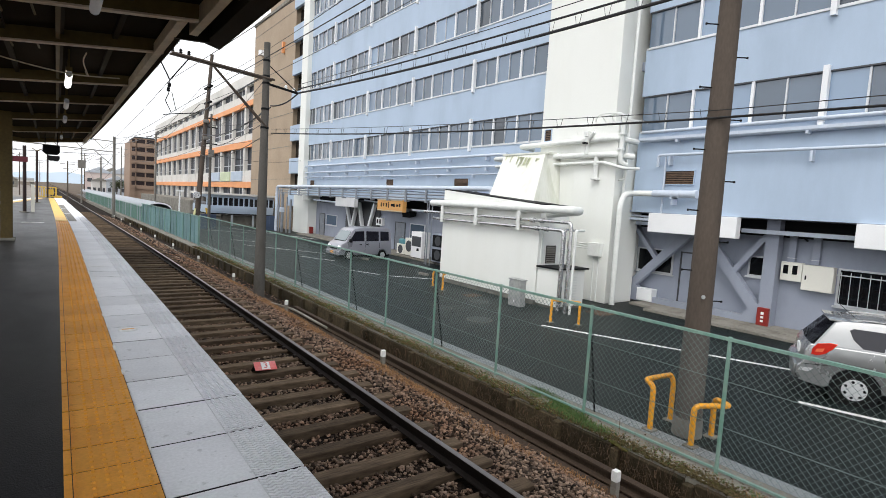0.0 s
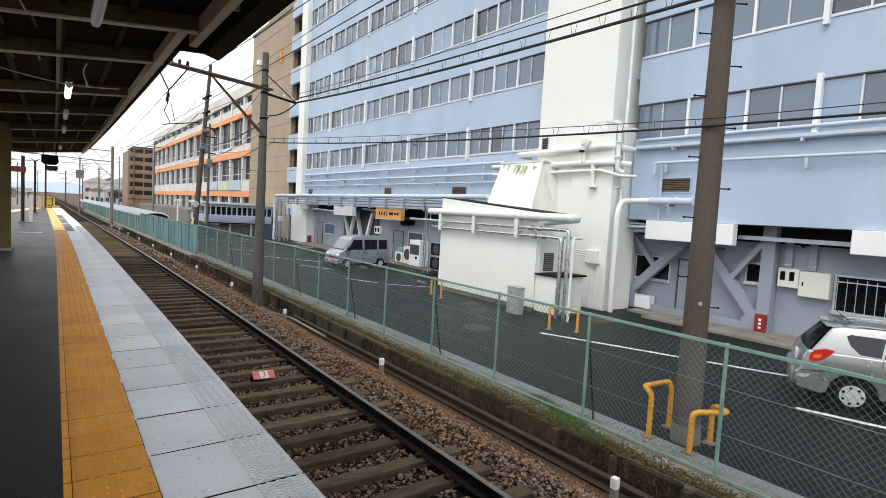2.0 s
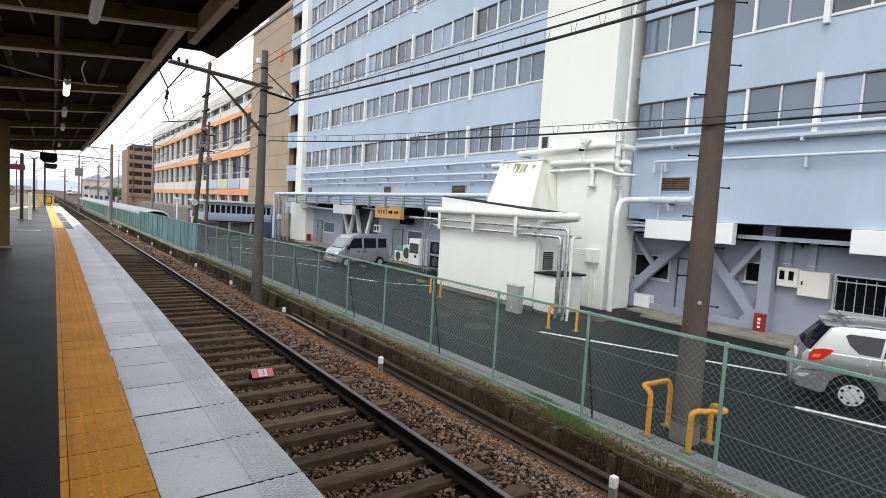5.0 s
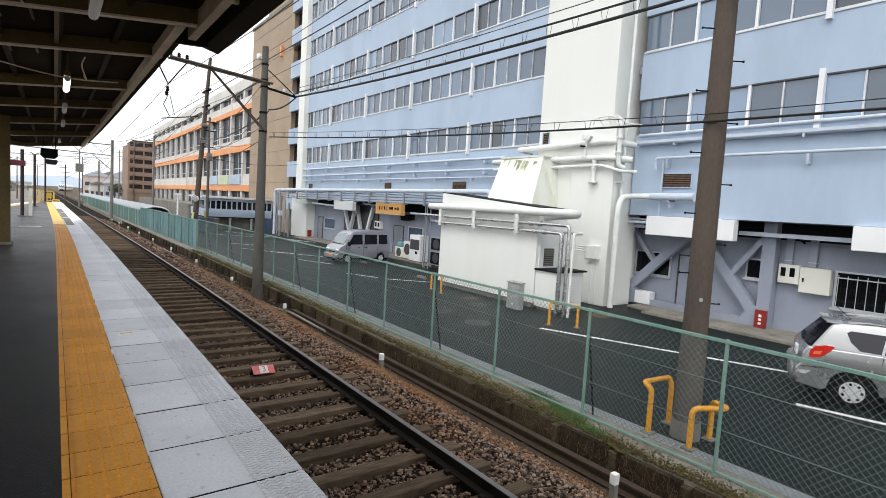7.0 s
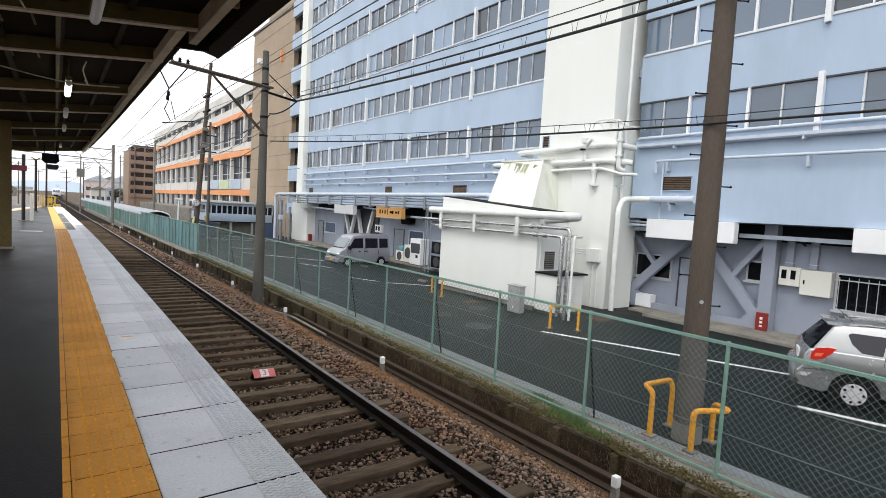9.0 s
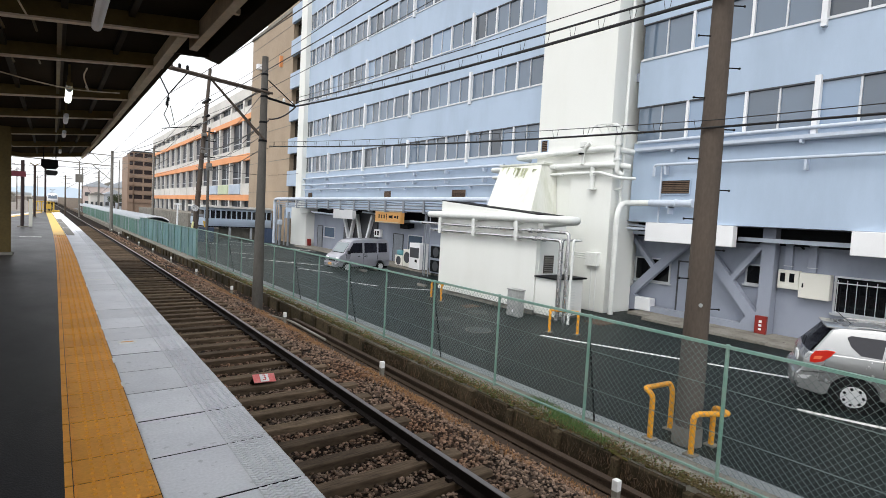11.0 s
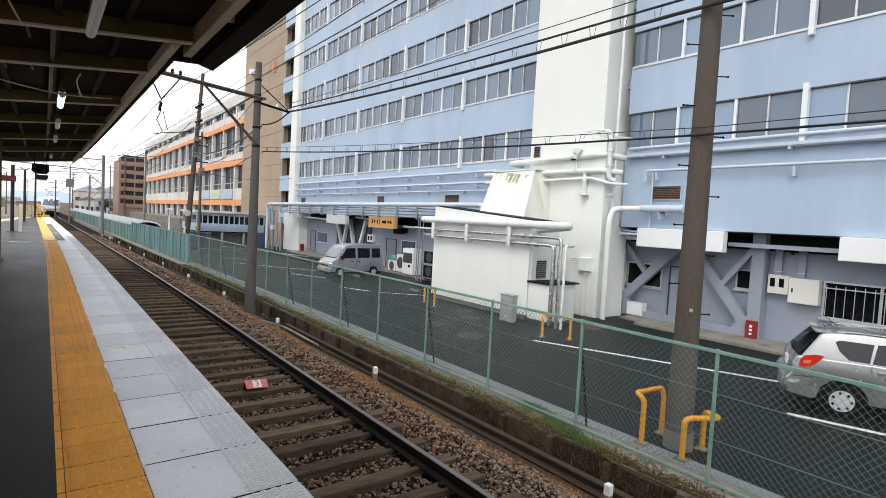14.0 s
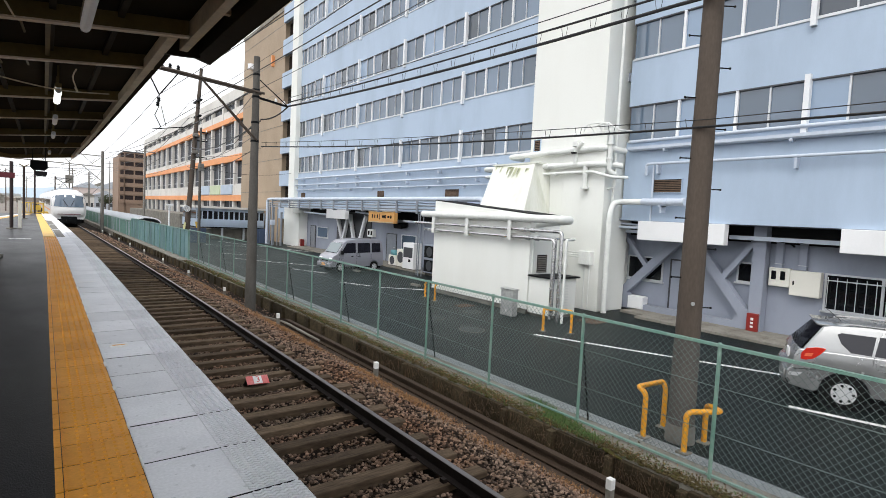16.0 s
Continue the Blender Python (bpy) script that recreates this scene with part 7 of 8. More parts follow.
def prefab():
    p = thing("prefab_office", "pale blue raised prefab office with a ribbon of windows", "building", (13.5, 51, ROAD))
    x0, x1, y0, y1 = 10.7, 16.6, 50.0, 56.0
    part("wall", boxes((x0, x1, y0, y1, -0.45, 0.25), (x0, x1, y0 + 0.02, y1, 0.95, 1.2)), "train_blue", p)
    part("glazing", boxes((x0 + 0.05, x1 - 0.05, y0 + 0.06, y1 - 0.05, 0.25, 0.95)), "glass_dark", p)
    part("roof", boxes((x0 - 0.2, x1 + 0.2, y0 - 0.25, y1 + 0.2, 1.2, 1.38)), "white_far", p)
    for k in range(14):
        x = x0 + (x1 - x0) * k / 13
        part("mullion", boxes((x - 0.05, x + 0.05, y0 - 0.01, y0 + 0.07, 0.25, 0.95)), "train_blue", p)
    part("rail", boxes((x0, x1, y0 - 0.12, y0 - 0.08, 0.0, 0.05), (x0, x1, y0 - 0.12, y0 - 0.08, -0.25, -0.2)), "train_blue", p)
    part("underside", boxes((x0, x1, y0 + 0.1, y1, -0.55, -0.45)), "dark", p)
    for x in (x0 + 0.2, x0 + 2.2, x1 - 1.8, x1 - 0.2):
        part("stilt", boxes((x - 0.08, x + 0.08, y0 + 0.1, y0 + 0.26, ROAD, -0.5)), "silver", p)
    part("base_wall", boxes((x0 + 1.5, x1, y0 + 1.0, y0 + 1.2, ROAD, -0.6)), "concrete", p)
    for a, b, z in ((8.2, 10.6, -0.42), (14.3, 15.6, -0.35)):
        w = thing("navy_hoarding", "dark navy hoarding panels in the yard", "hoarding", (a, 46, ROAD), group="hoardings")
        n = int((b - a) / 0.6)
        for k in range(n):
            part("panel", boxes((a + k * (b - a) / n + 0.01, a + (k + 1) * (b - a) / n - 0.01, 46.0, 46.06, ROAD, z)), "navy", w)
    q = thing("striped_barrier", "yellow and dark leaning barrier poles", "barrier", (11, 47.5, ROAD))
    part("pole", tubes(([(10.4, 47.5, ROAD), (10.1, 47.5, 0.05)], 0.06), sides=8), "yellow_gate", q)
    part("pole", tubes(([(10.9, 47.5, ROAD), (10.2, 47.5, 0.0)], 0.06), sides=8), "yellow_gate", q)
    l = thing("lamp_post", "slim white lamp post in the yard", "lamp post", (7.15, 42.0, ROAD))
    part("shaft", cylinder(bmesh.new(), (7.15, 42.0, ROAD), 0.07, 2.9, 10, 0.05), "white_plastic", l)
    part("head", boxes((6.95, 7.4, 41.9, 42.1, 1.3, 1.42)), "white_plastic", l)


def beige_building():
    b = thing("beige_building", "tall beige building with blue-grey balconies beside it", "building", (17.2, 53, ROAD))
    part("wall", boxes((17.2, 30, 47.4, 59.6, ROAD, 19.2)), "beige_wall", b)
    part("upper_wall", boxes((17.9, 30, 46.8, 57.0, 19.2, 26)), "beige_wall", b)
    part("parapet", boxes((17.1, 30.1, 47.3, 59.7, 19.2, 19.5)), "concrete", b)
    for k in range(8):
        z = 0.6 + k * 2.9
        s = part("balcony", boxes((17.0, 17.25, 42.6, 47.37, z, z + 1.35)), "wall_blue", b, "blue-grey balcony front")
        part("opening", boxes((17.6, 17.69, 42.6, 47.37, z + 1.36, z + 2.89)), "glass_dark", b)
    part("side_wall", boxes((17.7, 18.2, 42.6, 47.4, ROAD, 24)), "frame_dark", b)
    v = part("wall_vent", cylinder(bmesh.new(), (17.05, 56.6, 15.7), 0.35, 0.5, 12), "frame_white", b)
    part("orange_lamp", boxes((16.95, 17.2, 50.1, 50.35, 14.75, 15.75)), "orange", b, "small orange wall lamp")
    for z in (3.0, 6.0, 9.0, 12.0, 15.0, 18.0):
        part("string_course", boxes((17.185, 17.2, 47.4, 59.6, z, z + 0.05)), "concrete", b)


def orange_building():
    b = thing("school_building", "white long building with orange bands and tall dark windows", "building", (17.8, 97, ROAD))
    X0, y0, y1 = 17.8, 59.0, 134.6
    part("wall", boxes((X0 + 0.36, X0 + 14, y0, y1, ROAD, 14.8)), "frame_dark", b, "dark recessed wall")
    for lo, hi, m, proud in ((ROAD, -0.2, "white_far", 0.0), (2.1, 2.8, "orange", 0.16), (2.8, 4.1, "white_far", 0.05), (6.75, 7.5, "orange", 0.16), (7.5, 8.25, "white_far", 0.05), (11.4, 12.0, "orange", 0.16), (12.0, 12.9, "white_far", 0.05), (13.75, 15.1, "white_far", 0.1)):
        part("band", boxes((X0 - proud, X0 + 0.36, y0, y1, lo, hi)), m, b)
    n = 14
    c = (y1 - y0) / n
    for k in range(n + 1):
        y = y0 + c * k
        part("fin", box(bmesh.new(), X0 - 0.12, X0 + 0.35, y - 0.28, y + 0.28, ROAD, 13.75, bevel=0.02), "white_far", b)
        if k < n:
            for z0, z1 in ((-0.2, 2.1), (4.1, 6.75), (8.25, 11.4), (12.9, 13.75)):
                lo, hi = y + 0.26, y + c - 0.26
                w = part("window", boxes((X0 + 0.28, X0 + 0.33, lo, hi, z0, z1)), "glass_deep", b)
                m = (lo + hi) / 2
                part("window_bar", boxes((X0 + 0.23, X0 + 0.28, m - 0.05, m + 0.05, z0, z1)), "alu", w)
                if z1 - z0 > 2.4:
                    part("transom", boxes((X0 + 0.24, X0 + 0.28, lo, hi, z0 + 0.7, z0 + 0.78)), "alu", w)
    for k, m in ((1, "train_blue"), (2, "banner_green"), (3, "train_blue")):
        part("wall_banner", box(bmesh.new(), X0 - 0.24, X0 - 0.06, y0 + c * k + 0.35, y0 + c * (k + 1) - 0.35, 2.85, 4.05, bevel=0.05), m, b, "pale printed banner on the wall")
    part("end_wall", boxes((X0, X0 + 14, y0 - 0.4, y0, ROAD, 15.1)), "white_far", b)
    part("low_block", boxes((13.5, 17.4, 72, 120, ROAD, 0.2)), "concrete", b)


def apartment():
    b = thing("apartment_block", "brown tiled apartment block with rows of balconies", "building", (16, 150, ROAD))
    part("wall", boxes((14.35, 15.6, 150, 163, ROAD, 12.5), (15.45, 19.95, 150.4, 163, ROAD, 13.4)), "brick_brown", b)
    part("roof", boxes((15.3, 20.1, 150.2, 163, 13.4, 13.65)), "frame_dark", b)
    for k in range(6):
        z = 0.9 + 2.05 * k
        o = part("balcony", boxes((15.75, 19.85, 150.2, 150.45, z, z + 0.95)), "brick_brown", b)
        # Flat dark sheets paint the shade inside the balcony recesses.
        part("opening", boxes((15.8, 19.6, 150.36, 150.395, z + 0.97, z + 1.95)), "post_dark", b)
        part("window", boxes((14.75, 15.45, 149.94, 149.998, z + 0.95, z + 1.9)), "post_dark", b)
        part("balcony", boxes((14.65, 15.55, 149.75, 149.995, z + 0.1, z + 0.93)), "brick_brown", b)
        part("pier", boxes((17.6, 17.9, 150.18, 150.44, z + 0.95, z + 2.04)), "brick_brown", b)
    # low houses and masses round about
    r = random.Random(14)
    for k, (x, y, w, d, h, m) in enumerate(((11.9, 172, 3.2, 7, 4.0, "white_far"), (13.6, 198, 7.0, 9, 6.6, "pink_render"), (17.5, 190, 5, 8, 4.5, "silver"), (-13, 265, 9, 12, 3.0, "concrete"), (-25, 300, 12, 12, 4.2, "silver"), (-38, 290, 12, 12, 3.6, "concrete"), (-55, 310, 12, 12, 5.5, "white_far"), (-17.0, 120, 6, 30, 2.6, "white_far"), (-72, 300, 16, 12, 6, "silver"), (26, 300, 12, 12, 8, "beige_wall"), (22, 215, 9, 12, 7, "white_far"), (34, 230, 10, 12, 11, "concrete"))):
        g = drift(y)
        h_ = thing("house", "pale low house far down the line", "house", (x + g, y, ROAD), group="houses down the line")
        part("wall", boxes((x + g - w / 2, x + g + w / 2, y, y + d, -1.6, h - 1.6)), m, h_)
        bm = prism(bmesh.new(), [(x + g - w / 2 - 0.3, h - 1.6), (x + g + w / 2 + 0.3, h - 1.6), (x + g + 0.3, h - 1.6 + w * 0.28)], "y", y - 0.3, y + d + 0.3)
        part("roof", bm, "silver" if k % 3 else "concrete", h_)
        for i in range(3):
            for j in range(max(1, int(h // 3))):
                xx = x + g - w / 2 + w * (i + 0.5) / 3
                part("window", boxes((xx - w * 0.09, xx + w * 0.09, y - 0.04, y, -1.6 + 1.0 + j * 2.7, -1.6 + 2.1 + j * 2.7)), "frame_dark", h_)
    # low road bridge far across the line
    v = thing("road_bridge", "long pale concrete road bridge far down the line", "bridge", (-40, 330, -2))
    part("deck", boxes((-95, -9, 330, 338, 0.5, 1.8)), "white_far", v)
    part("parapet", boxes((-95, -9, 329.7, 330, 1.4, 2.5)), "grating", v)
    for k in range(8):
        x = -94 + k * 12.0
        part("pier", boxes((x - 0.8, x + 0.8, 331, 337, -2.3, 0.5)), "concrete", v)
    # far hills
    bm = bmesh.new()
    xs = np.linspace(-1600, 1500, 60)
    low = [bm.verts.new((x, 2300, -20)) for x in xs]
    hi = [bm.verts.new((x, 2320, 27 + 15 * math.sin(x * 0.004) + 9 * math.sin(x * 0.011 + 2) + 6 * noise.noise(Vector((x * 0.02, 0, 0))))) for x in xs]
    for k in range(len(xs) - 1):
        bm.faces.new((low[k], low[k + 1], hi[k + 1], hi[k]))
    solo("backdrop", bm, "haze", "hazy blue hills on the horizon", "hills", "structure")


def far_line():
    """Masts, gantry and platform-end things."""
    g = thing("line_gantry", "steel lattice gantry across the tracks", "gantry", (4.9, 65.5, -1.9))
    part("mast", cylinder(bmesh.new(), (4.85, 65.5, -2.0), 0.17, 8.5, 10, 0.13), "pole_grey", g)
    part("mast", cylinder(bmesh.new(), (-9.5, 65.5, -2.0), 0.17, 8.5, 10, 0.13), "pole_grey", g)
    specs = [([(-9.5, 65.5, 6.1), (4.85, 65.5, 6.0)], 0.05), ([(-9.5, 65.5, 5.2), (4.85, 65.5, 4.9)], 0.05), ([(4.8, 65.5, 3.4), (3.0, 65.5, 5.0)], 0.04)]
    k = 0
    x = -9.0
    while x < 4.2:
        specs.append(([(x, 65.5, 5.2 if k % 2 else 6.1), (x + 1.0, 65.5, 6.1 if k % 2 else 5.1)], 0.03))
        x += 1.0
        k += 1
    part("lattice", tubes(*specs, sides=5), "pole_grey", g)
    for x, y, h, nm in ((2.75, 88, 7.4, 1), (1.3, 96, 5.6, 2), (-5.2, 92, 7.0, 1), (-8.0, 105, 8, 2), (6.6, 118, 7.5, 1), (8.1, 61, 8.0, 1), (4.9, 140, 9, 2), (-6.2, 140, 8, 2), (8.6, 150, 9, 1), (-12, 160, 8, 1), (9.4, 112, 9.5, 1), (-16, 130, 8, 2), (-3.9, 190, 8, 1)):
        xx = x
        m = thing("line_mast", "grey steel mast beside the railway", "mast", (xx, y, -1.7), group="masts down the line")
        part("shaft", cylinder(bmesh.new(), (xx, y, -2.0), 0.11, h + 1.0, 8, 0.075), "pole_grey" if nm == 1 else "pole", m)
        part("crossarm", boxes((xx - 0.9, xx + 0.9, y - 0.04, y + 0.04, h - 1.5, h - 1.43), (xx - 0.6, xx + 0.6, y - 0.04, y + 0.04, h - 2.2, h - 2.13)), "pole_grey", m)
        part("strut", tubes(([(xx, y, h - 3), (xx + 1.4, y, h - 2.0)], 0.03), sides=5), "pole_grey", m)
    s = thing("signal_box_unit", "grey equipment box on a mast", "equipment box", (2.75, 88, 3.4))
    part("case", boxes((2.3, 3.2, 87.7, 88.3, 3.5, 4.6)), "pole_grey", s)
    for k, (a, b, drop) in enumerate((((-8, 65, 5.0), (-20, 160, 6), 1.5), ((-4, 65, 5.1), (-12, 160, 6), 1.5), ((0, 65, 5.0), (-4, 160, 6), 1.0), ((4.8, 65.5, 4.6), (6.0, 150, 7), 2.0), ((4.8, 65.5, 3.2), (6.0, 150, 5), 2.0), ((-30, 70, 4), (4.8, 66, 4.6), 0.2), ((-30, 90, 4.2), (1.3, 96, 5.0), 0.3), ((-40, 110, 6), (9.4, 112, 7), 0.5), ((-30, 82, 4.2), (2.75, 88, 4.2), 0.3), ((4.85, 65.5, 6.3), (7.75, 39, 6.8), 0.4), ((4.85, 65.5, 5.8), (5.0, 16.1, 5.0), 0.6))):
        solo("overhead_wire", tubes((sag(a, b, drop, 10), 0.022), sides=4), "black_cable", "thin dark overhead wire down the line", "cable")
    # platform end
    e = thing("platform_gate", "yellow railing gate closing the platform's end", "gate", (-0.6, 57, 0.0))
    part("frame", boxes((-1.75, 0.02, 56.95, 57.0, 0.88, 0.96), (-1.75, 0.02, 56.95, 57.0, 0.08, 0.16), (-1.75, -1.67, 56.95, 57.0, 0, 0.96), (-0.92, -0.84, 56.95, 57.0, 0, 0.96), (-0.06, 0.02, 56.95, 57.0, 0, 0.96)), "yellow_gate", e)
    for k in range(9):
        x = -1.6 + k * 0.19
        part("bar", boxes((x - 0.02, x + 0.02, 56.955, 56.995, 0.16, 0.88)), "yellow_gate", e)
    part("plate", boxes((-0.75, -0.2, 56.92, 56.95, 0.3, 0.75)), "yellow_gate", e)
    for x, y, h, lab in ((-1.14, 30, 2.95, "brown platform post with a maroon sign"), (-1.03, 43.5, 3.35, "brown platform lamp post"), (-0.62, 56.4, 3.7, "brown platform signal post")):
        p = thing("platform_post", lab, "post", (x, y, 0), group="platform posts")
        part("shaft", cylinder(bmesh.new(), (x, y, 0), 0.07, h, 12), "post_dark", p)
        part("foot", cylinder(bmesh.new(), (x, y, 0), 0.2, 0.04, 12), "concrete", p)
        if y == 30:
            part("sign", boxes((-1.62, -1.02, 29.9, 29.95, 2.22, 2.46)), "maroon", p, "maroon station sign, edge on")
            part("notice", boxes((-0.93, -0.80, 30.4, 30.6, 0.0, 1.25)), "ivory", p, "pale standing notice")
        if y == 43.5:
            part("bracket", tubes(([(x, y, h), (x - 0.25, y, h + 0.15)], 0.03), ([(x, y, h), (x + 0.25, y, h + 0.15)], 0.03), sides=6), "canopy_brown", p)
        if y > 50:
            part("signal_head", prism(bmesh.new(), [(-0.62, 3.62), (0.2, 3.62), (0.22, 3.38), (0.1, 3.2), (-0.5, 3.2), (-0.62, 3.36)], "y", 56.2, 56.5), "dark", p)
    l = thing("cable_stack", "rusty yellow equipment stack beside the track", "equipment", (1.2, 72, -1.6))
    part("stack", box(bmesh.new(), -0.2, 0.5, 72, 73, -2.0, -0.1, bevel=0.05), "yellow_gate", l)
    part("stack_side", box(bmesh.new(), 0.55, 0.9, 72, 72.6, -2.0, -0.5, bevel=0.03), "silver", l)
    # neighbouring track and wall on the far left
    w = thing("left_building", "pale station building beyond the other track", "building", (-12, 60, -2))
    part("wall", boxes((-14, -7.5, 62, 90, -2.3, 2.2)), "white_far", w)
    for k in range(6):
        part("window", boxes((-7.52, -7.47, 63 + k * 4.5, 65 + k * 4.5, 0.2, 1.6)), "frame_dark", w)
    part("poster", boxes((-7.47, -7.44, 65.5, 66.8, 0.3, 1.5)), "train_blue", w)


def far_trees():
    r = random.Random(31)
    for x, y, h in ((12.6, 162, 2.6), (14.6, 176, 3.4)):
        t = thing("tree", "small bare-twigged dull green tree", "tree", (x, y, -1.7), group="trees down the line")
        part("trunk", tubes(([(x, y, -2.0), (x + 0.1, y, h * 0.3), (x, y, h * 0.6)], [0.16, 0.1, 0.05]), ([(x, y, h * 0.2), (x + 0.8, y, h * 0.6)], [0.06, 0.02]), ([(x, y, h * 0.25), (x - 0.8, y, h * 0.55)], [0.06, 0.02]), sides=6), "pole", t)
        verts, faces = [], []
        for k in range(700):
            a, b, rad = r.uniform(0, math.tau), r.uniform(-1, 1), r.random() ** 0.5
            c = Vector((x + math.cos(a) * rad * 1.5, y + math.sin(a) * rad * 1.5, h * 0.55 + b * h * 0.4 * (1 - rad * 0.4)))
            u, v = Vector((r.gauss(0, 1), r.gauss(0, 1), r.gauss(0, 1))).normalized() * 0.14, Vector((r.gauss(0, 1), r.gauss(0, 1), r.gauss(0, 1))).normalized() * 0.12
            n = len(verts)
            verts += [c - u, c + v, c + u, c - v]
            faces.append((n, n + 1, n + 2, n + 3))
        me = bpy.data.meshes.new("crown")
        me.from_pydata([tuple(v - BASE[t.name]) for v in verts], [], faces)
        me.materials.append(M["leaf"])
        o = new("crown", me)
        o.parent = t


# ---- the express train ----
TRAIN = None


def express_train():
    """Local frame: the train runs towards -y, its nose at y = 0, rail level at z = 0."""
    t = thing("express_train", "white streamlined express train running along the track", "train", (0, 0, 0))
    half = [(0.0, 0.55), (1.25, 0.55), (1.38, 0.9), (1.40, 2.0), (1.33, 2.65), (1.12, 3.10), (0.7, 3.36), (0.0, 3.43)]
    ring = half + [(-x, z) for x, z in half[-2:0:-1]]
    for car in range(4):
        y0, y1 = car * 20.7, car * 20.7 + 20.2
        st = [(0.16, 0.90, 0.78), (0.35, 0.95, 0.88), (0.75, 0.98, 0.95), (1.3, 1.0, 0.985), (2.4, 1.0, 1.0), (20.2, 1.0, 1.0)] if car == 0 else [(y0, 1, 1), (y1, 1, 1)]
        bm = bmesh.new()
        rows = []
        for y, sx, sz in st:
            rows.append([bm.verts.new((x * sx, y, 0.55 + (z - 0.55) * sz)) for x, z in ring])
        for a, b in zip(rows, rows[1:]):
            for k in range(len(ring)):
                bm.faces.new((a[k], a[(k + 1) % len(ring)], b[(k + 1) % len(ring)], b[k]))
        bm.faces.new(rows[0][::-1])
        bm.faces.new(rows[-1])
        bmesh.ops.recalc_face_normals(bm, faces=bm.faces)
        body = part("car_body", bm, "train_white", t, world=False, smooth=False)
        s0 = y0 + (2.6 if car == 0 else 0.8)
        for s in (-1, 1):
            part("window_band", boxes((s * 1.40 - 0.012, s * 1.40 + 0.012, s0, y1 - 0.8, 1.75, 2.35)), "glass_dark", body, world=False)
            part("stripe", boxes((s * 1.395 - 0.012, s * 1.395 + 0.012, s0, y1, 1.25, 1.37)), "orange", body, world=False)
        part("underframe", boxes((-1.2, 1.2, y0 + 0.6, y1, 0.2, 0.56)), "dark", body, world=False)
        for u0, u1, w, z in ((6, 10, 0.6, 3.60), (13, 16, 0.5, 3.57)):
            part("roof_unit", boxes((-w, w, y0 + u0, y0 + u1, 3.36, z)), "silver", body, world=False)
        for y in (3.0, 16.5):
            bm = bmesh.new()
            for yy in (y0 + y - 1.0, y0 + y + 1.0):
                for s in (-1, 1):
                    tube(bm, [(s * 0.66, yy, 0.43), (s * 0.79, yy, 0.43)], 0.43, 14)
            part("bogie", bm, "dark", body, world=False)
    # nose: wrap-round windscreen, skirt, lamps
    bm = bmesh.new()
    glass_ring = [(-1.37, 0.50, 1.74), (-1.12, 0.00, 1.72), (-0.45, -0.14, 1.70), (0.45, -0.14, 1.70), (1.12, 0.00, 1.72), (1.37, 0.50, 1.74)]
    glass_top = [(-1.29, 0.62, 2.58), (-1.00, 0.16, 2.76), (-0.42, 0.02, 2.84), (0.42, 0.02, 2.84), (1.00, 0.16, 2.76), (1.29, 0.62, 2.58)]
    lo, hi = [bm.verts.new(p) for p in glass_ring], [bm.verts.new(p) for p in glass_top]
    lo2, hi2 = [bm.verts.new((p[0], p[1] + 0.25, p[2])) for p in glass_ring], [bm.verts.new((p[0], p[1] + 0.3, p[2])) for p in glass_top]
    for k in range(5):
        bm.faces.new((lo[k], lo[k + 1], hi[k + 1], hi[k]))
        bm.faces.new((hi[k], hi[k + 1], hi2[k + 1], hi2[k]))
        bm.faces.new((lo2[k], lo2[k + 1], lo[k + 1], lo[k]))
    bmesh.ops.recalc_face_normals(bm, faces=bm.faces)
    part("windscreen", bm, "glass", t, "wrap-round windscreen", world=False)
    bm = bmesh.new()
    rows = []
    for z, dy, w in ((0.80, -0.02, 1.12), (1.05, -0.16, 1.19), (1.45, -0.18, 1.21), (1.71, -0.10, 1.20)):
        rows.append([bm.verts.new((x * w, y + dy, z)) for x, y in ((-1.14, 0.55), (-0.95, 0.16), (-0.4, 0.0), (0.4, 0.0), (0.95, 0.16), (1.14, 0.55))])
    for a, b in zip(rows, rows[1:]):
        for k in range(5):
            bm.faces.new((a[k], a[k + 1], b[k + 1], b[k]))
    bmesh.ops.recalc_face_normals(bm, faces=bm.faces)
    part("nose", bm, "train_white", t, world=False, smooth=True)
    part("red_line", boxes((-0.9, 0.9, -0.17, 0.1, 0.98, 1.04)), "maroon", t, world=False)
    part("skirt", prism(bmesh.new(), [(-1.1, 0.7), (-0.5, 0.0), (0.5, 0.0), (1.1, 0.7), (1.1, 1.5), (-1.1, 1.5)], "z", 0.15, 0.82), "dark", t, world=False)
    part("coupler", boxes((-0.2, 0.2, -0.35, 0.2, 0.35, 0.6)), "dark", t, world=False)
    part("wiper", tubes(([(0.1, -0.17, 1.74), (0.4, -0.05, 2.4)], 0.025), ([(-0.1, -0.17, 1.74), (-0.5, -0.05, 2.4)], 0.025), sides=5), "dark", t, world=False)
    for s in (-1, 1):
        part("headlamp", tubes(([(s * 0.34, -0.03, 2.72), (s * 0.34, 0.30, 2.74)], 0.09), sides=12), "headlamp", t, "lit headlamp", world=False)
    part("pantograph", tubes(([(-0.6, 12, 3.4), (0, 11, 4.2), (-0.7, 11, 4.7)], 0.03), ([(0.6, 12, 3.4), (0, 11, 4.2), (0.7, 11, 4.7)], 0.03), ([(-0.8, 11, 4.7), (0.8, 11, 4.7)], 0.03), sides=5), "dark", t, world=False)
    return t


teal_fence()
shelter()
prefab()
beige_building()
orange_building()
apartment()
far_line()
far_trees()
TRAIN = express_train()


# ---- the many small pieces ----
build_sleepers()
scatter_stones()
grow()
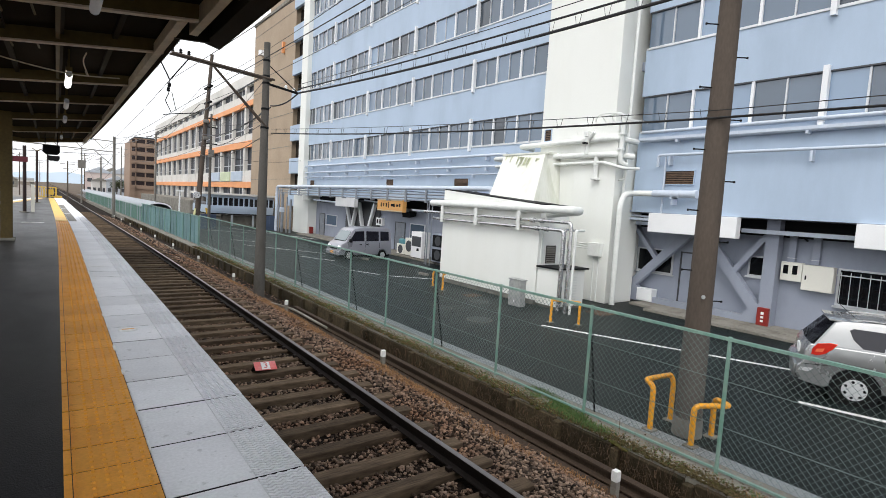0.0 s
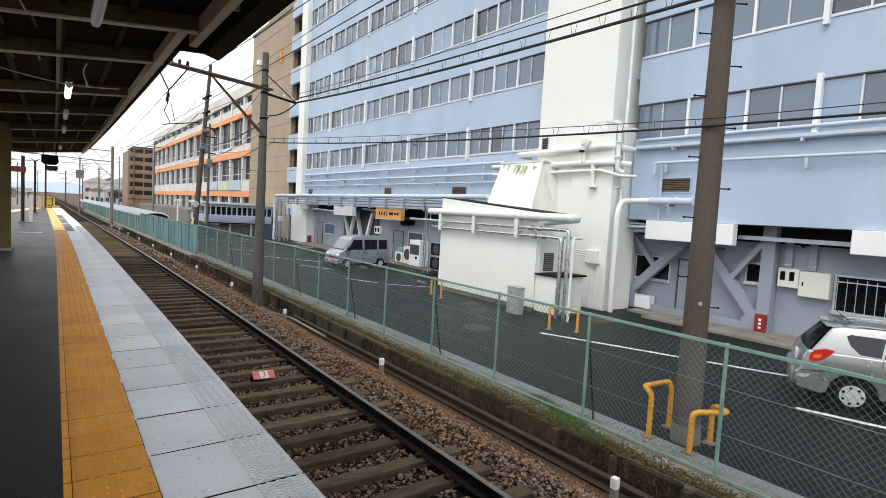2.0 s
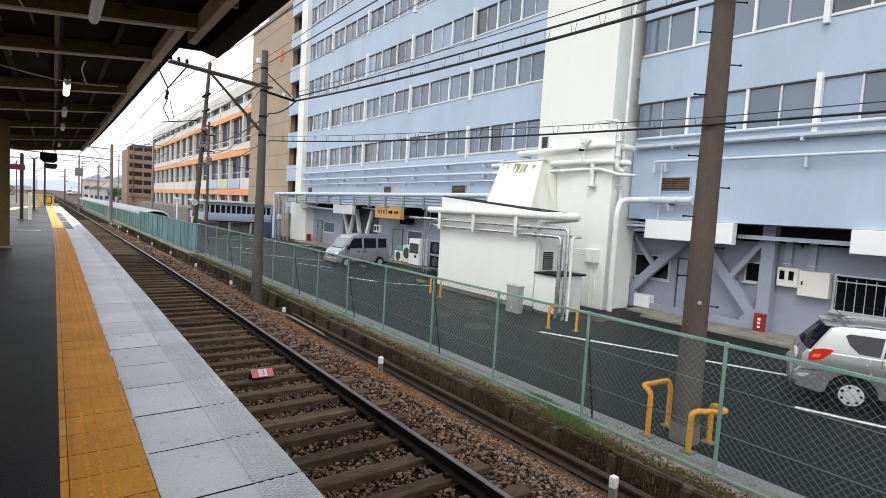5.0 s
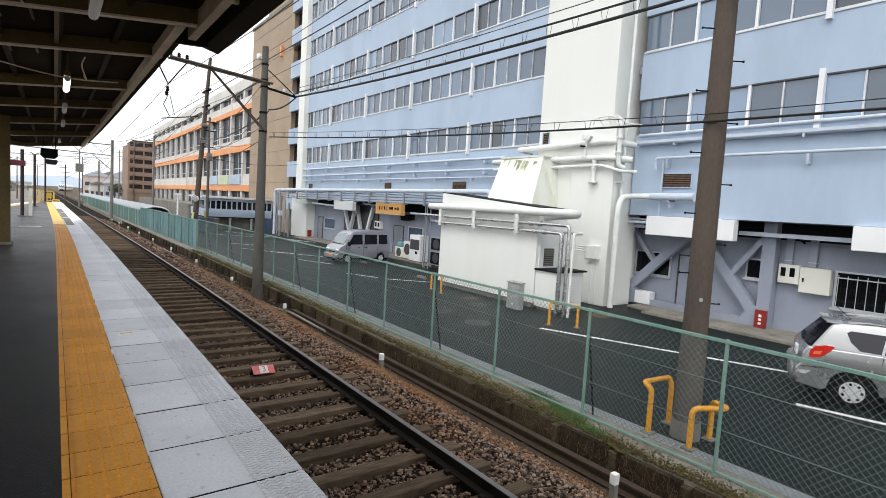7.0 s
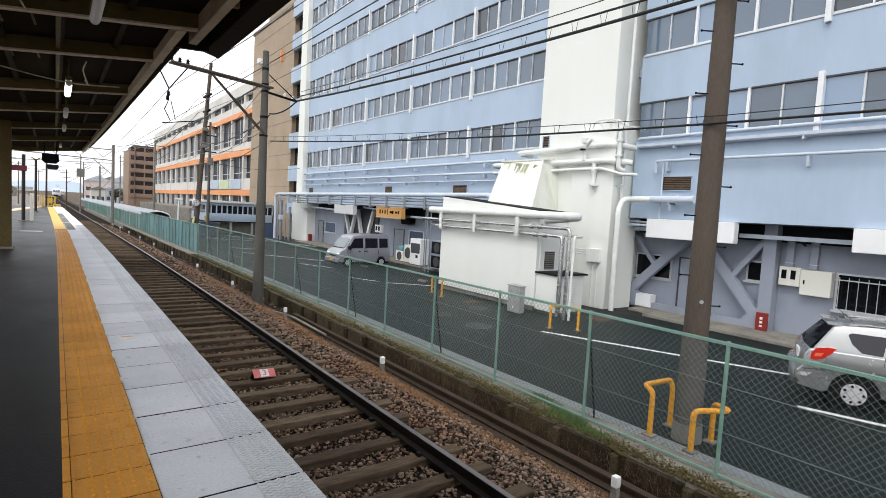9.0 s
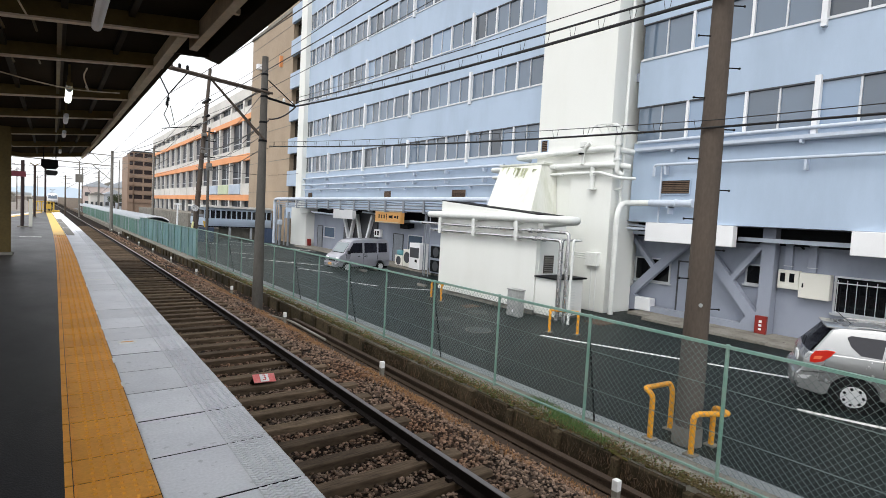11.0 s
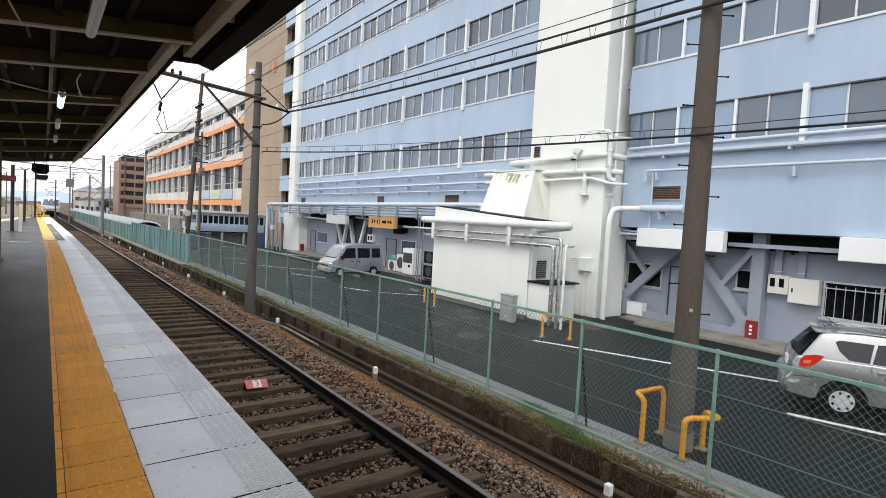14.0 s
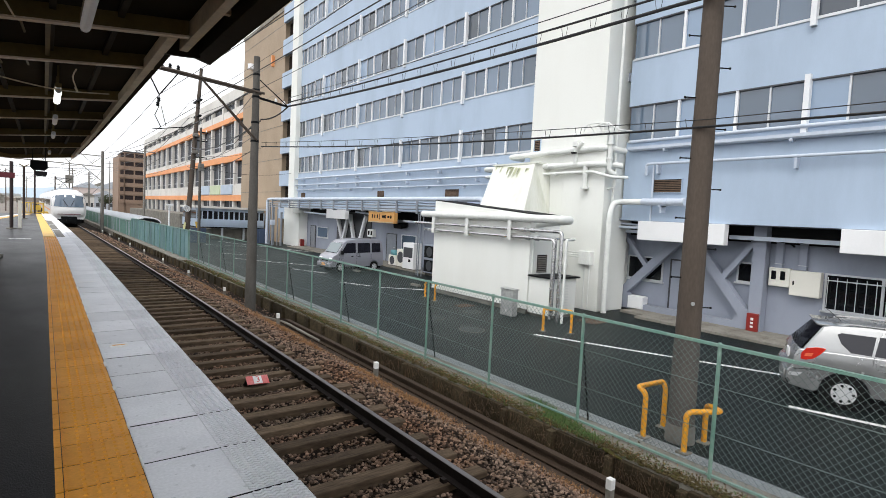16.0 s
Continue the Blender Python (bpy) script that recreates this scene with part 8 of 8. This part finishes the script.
pave_platform()


def motions():
    """The express comes round the far bend and down the line at an even speed."""
    rows = []
    for k in range(33):
        t = k * 0.5
        y = 61.5 + 28.3 * (16.0 - t)
        bend = max(0.0, y - 185)
        x = TRACK + 0.03 + drift(y) + 0.00030 * bend ** 2
        rows.append((t, pose(x, y, RAIL, 0, 0, math.degrees(math.atan(0.017 - 0.0006 * bend)))))
    walk(TRAIN, rows)


motions()
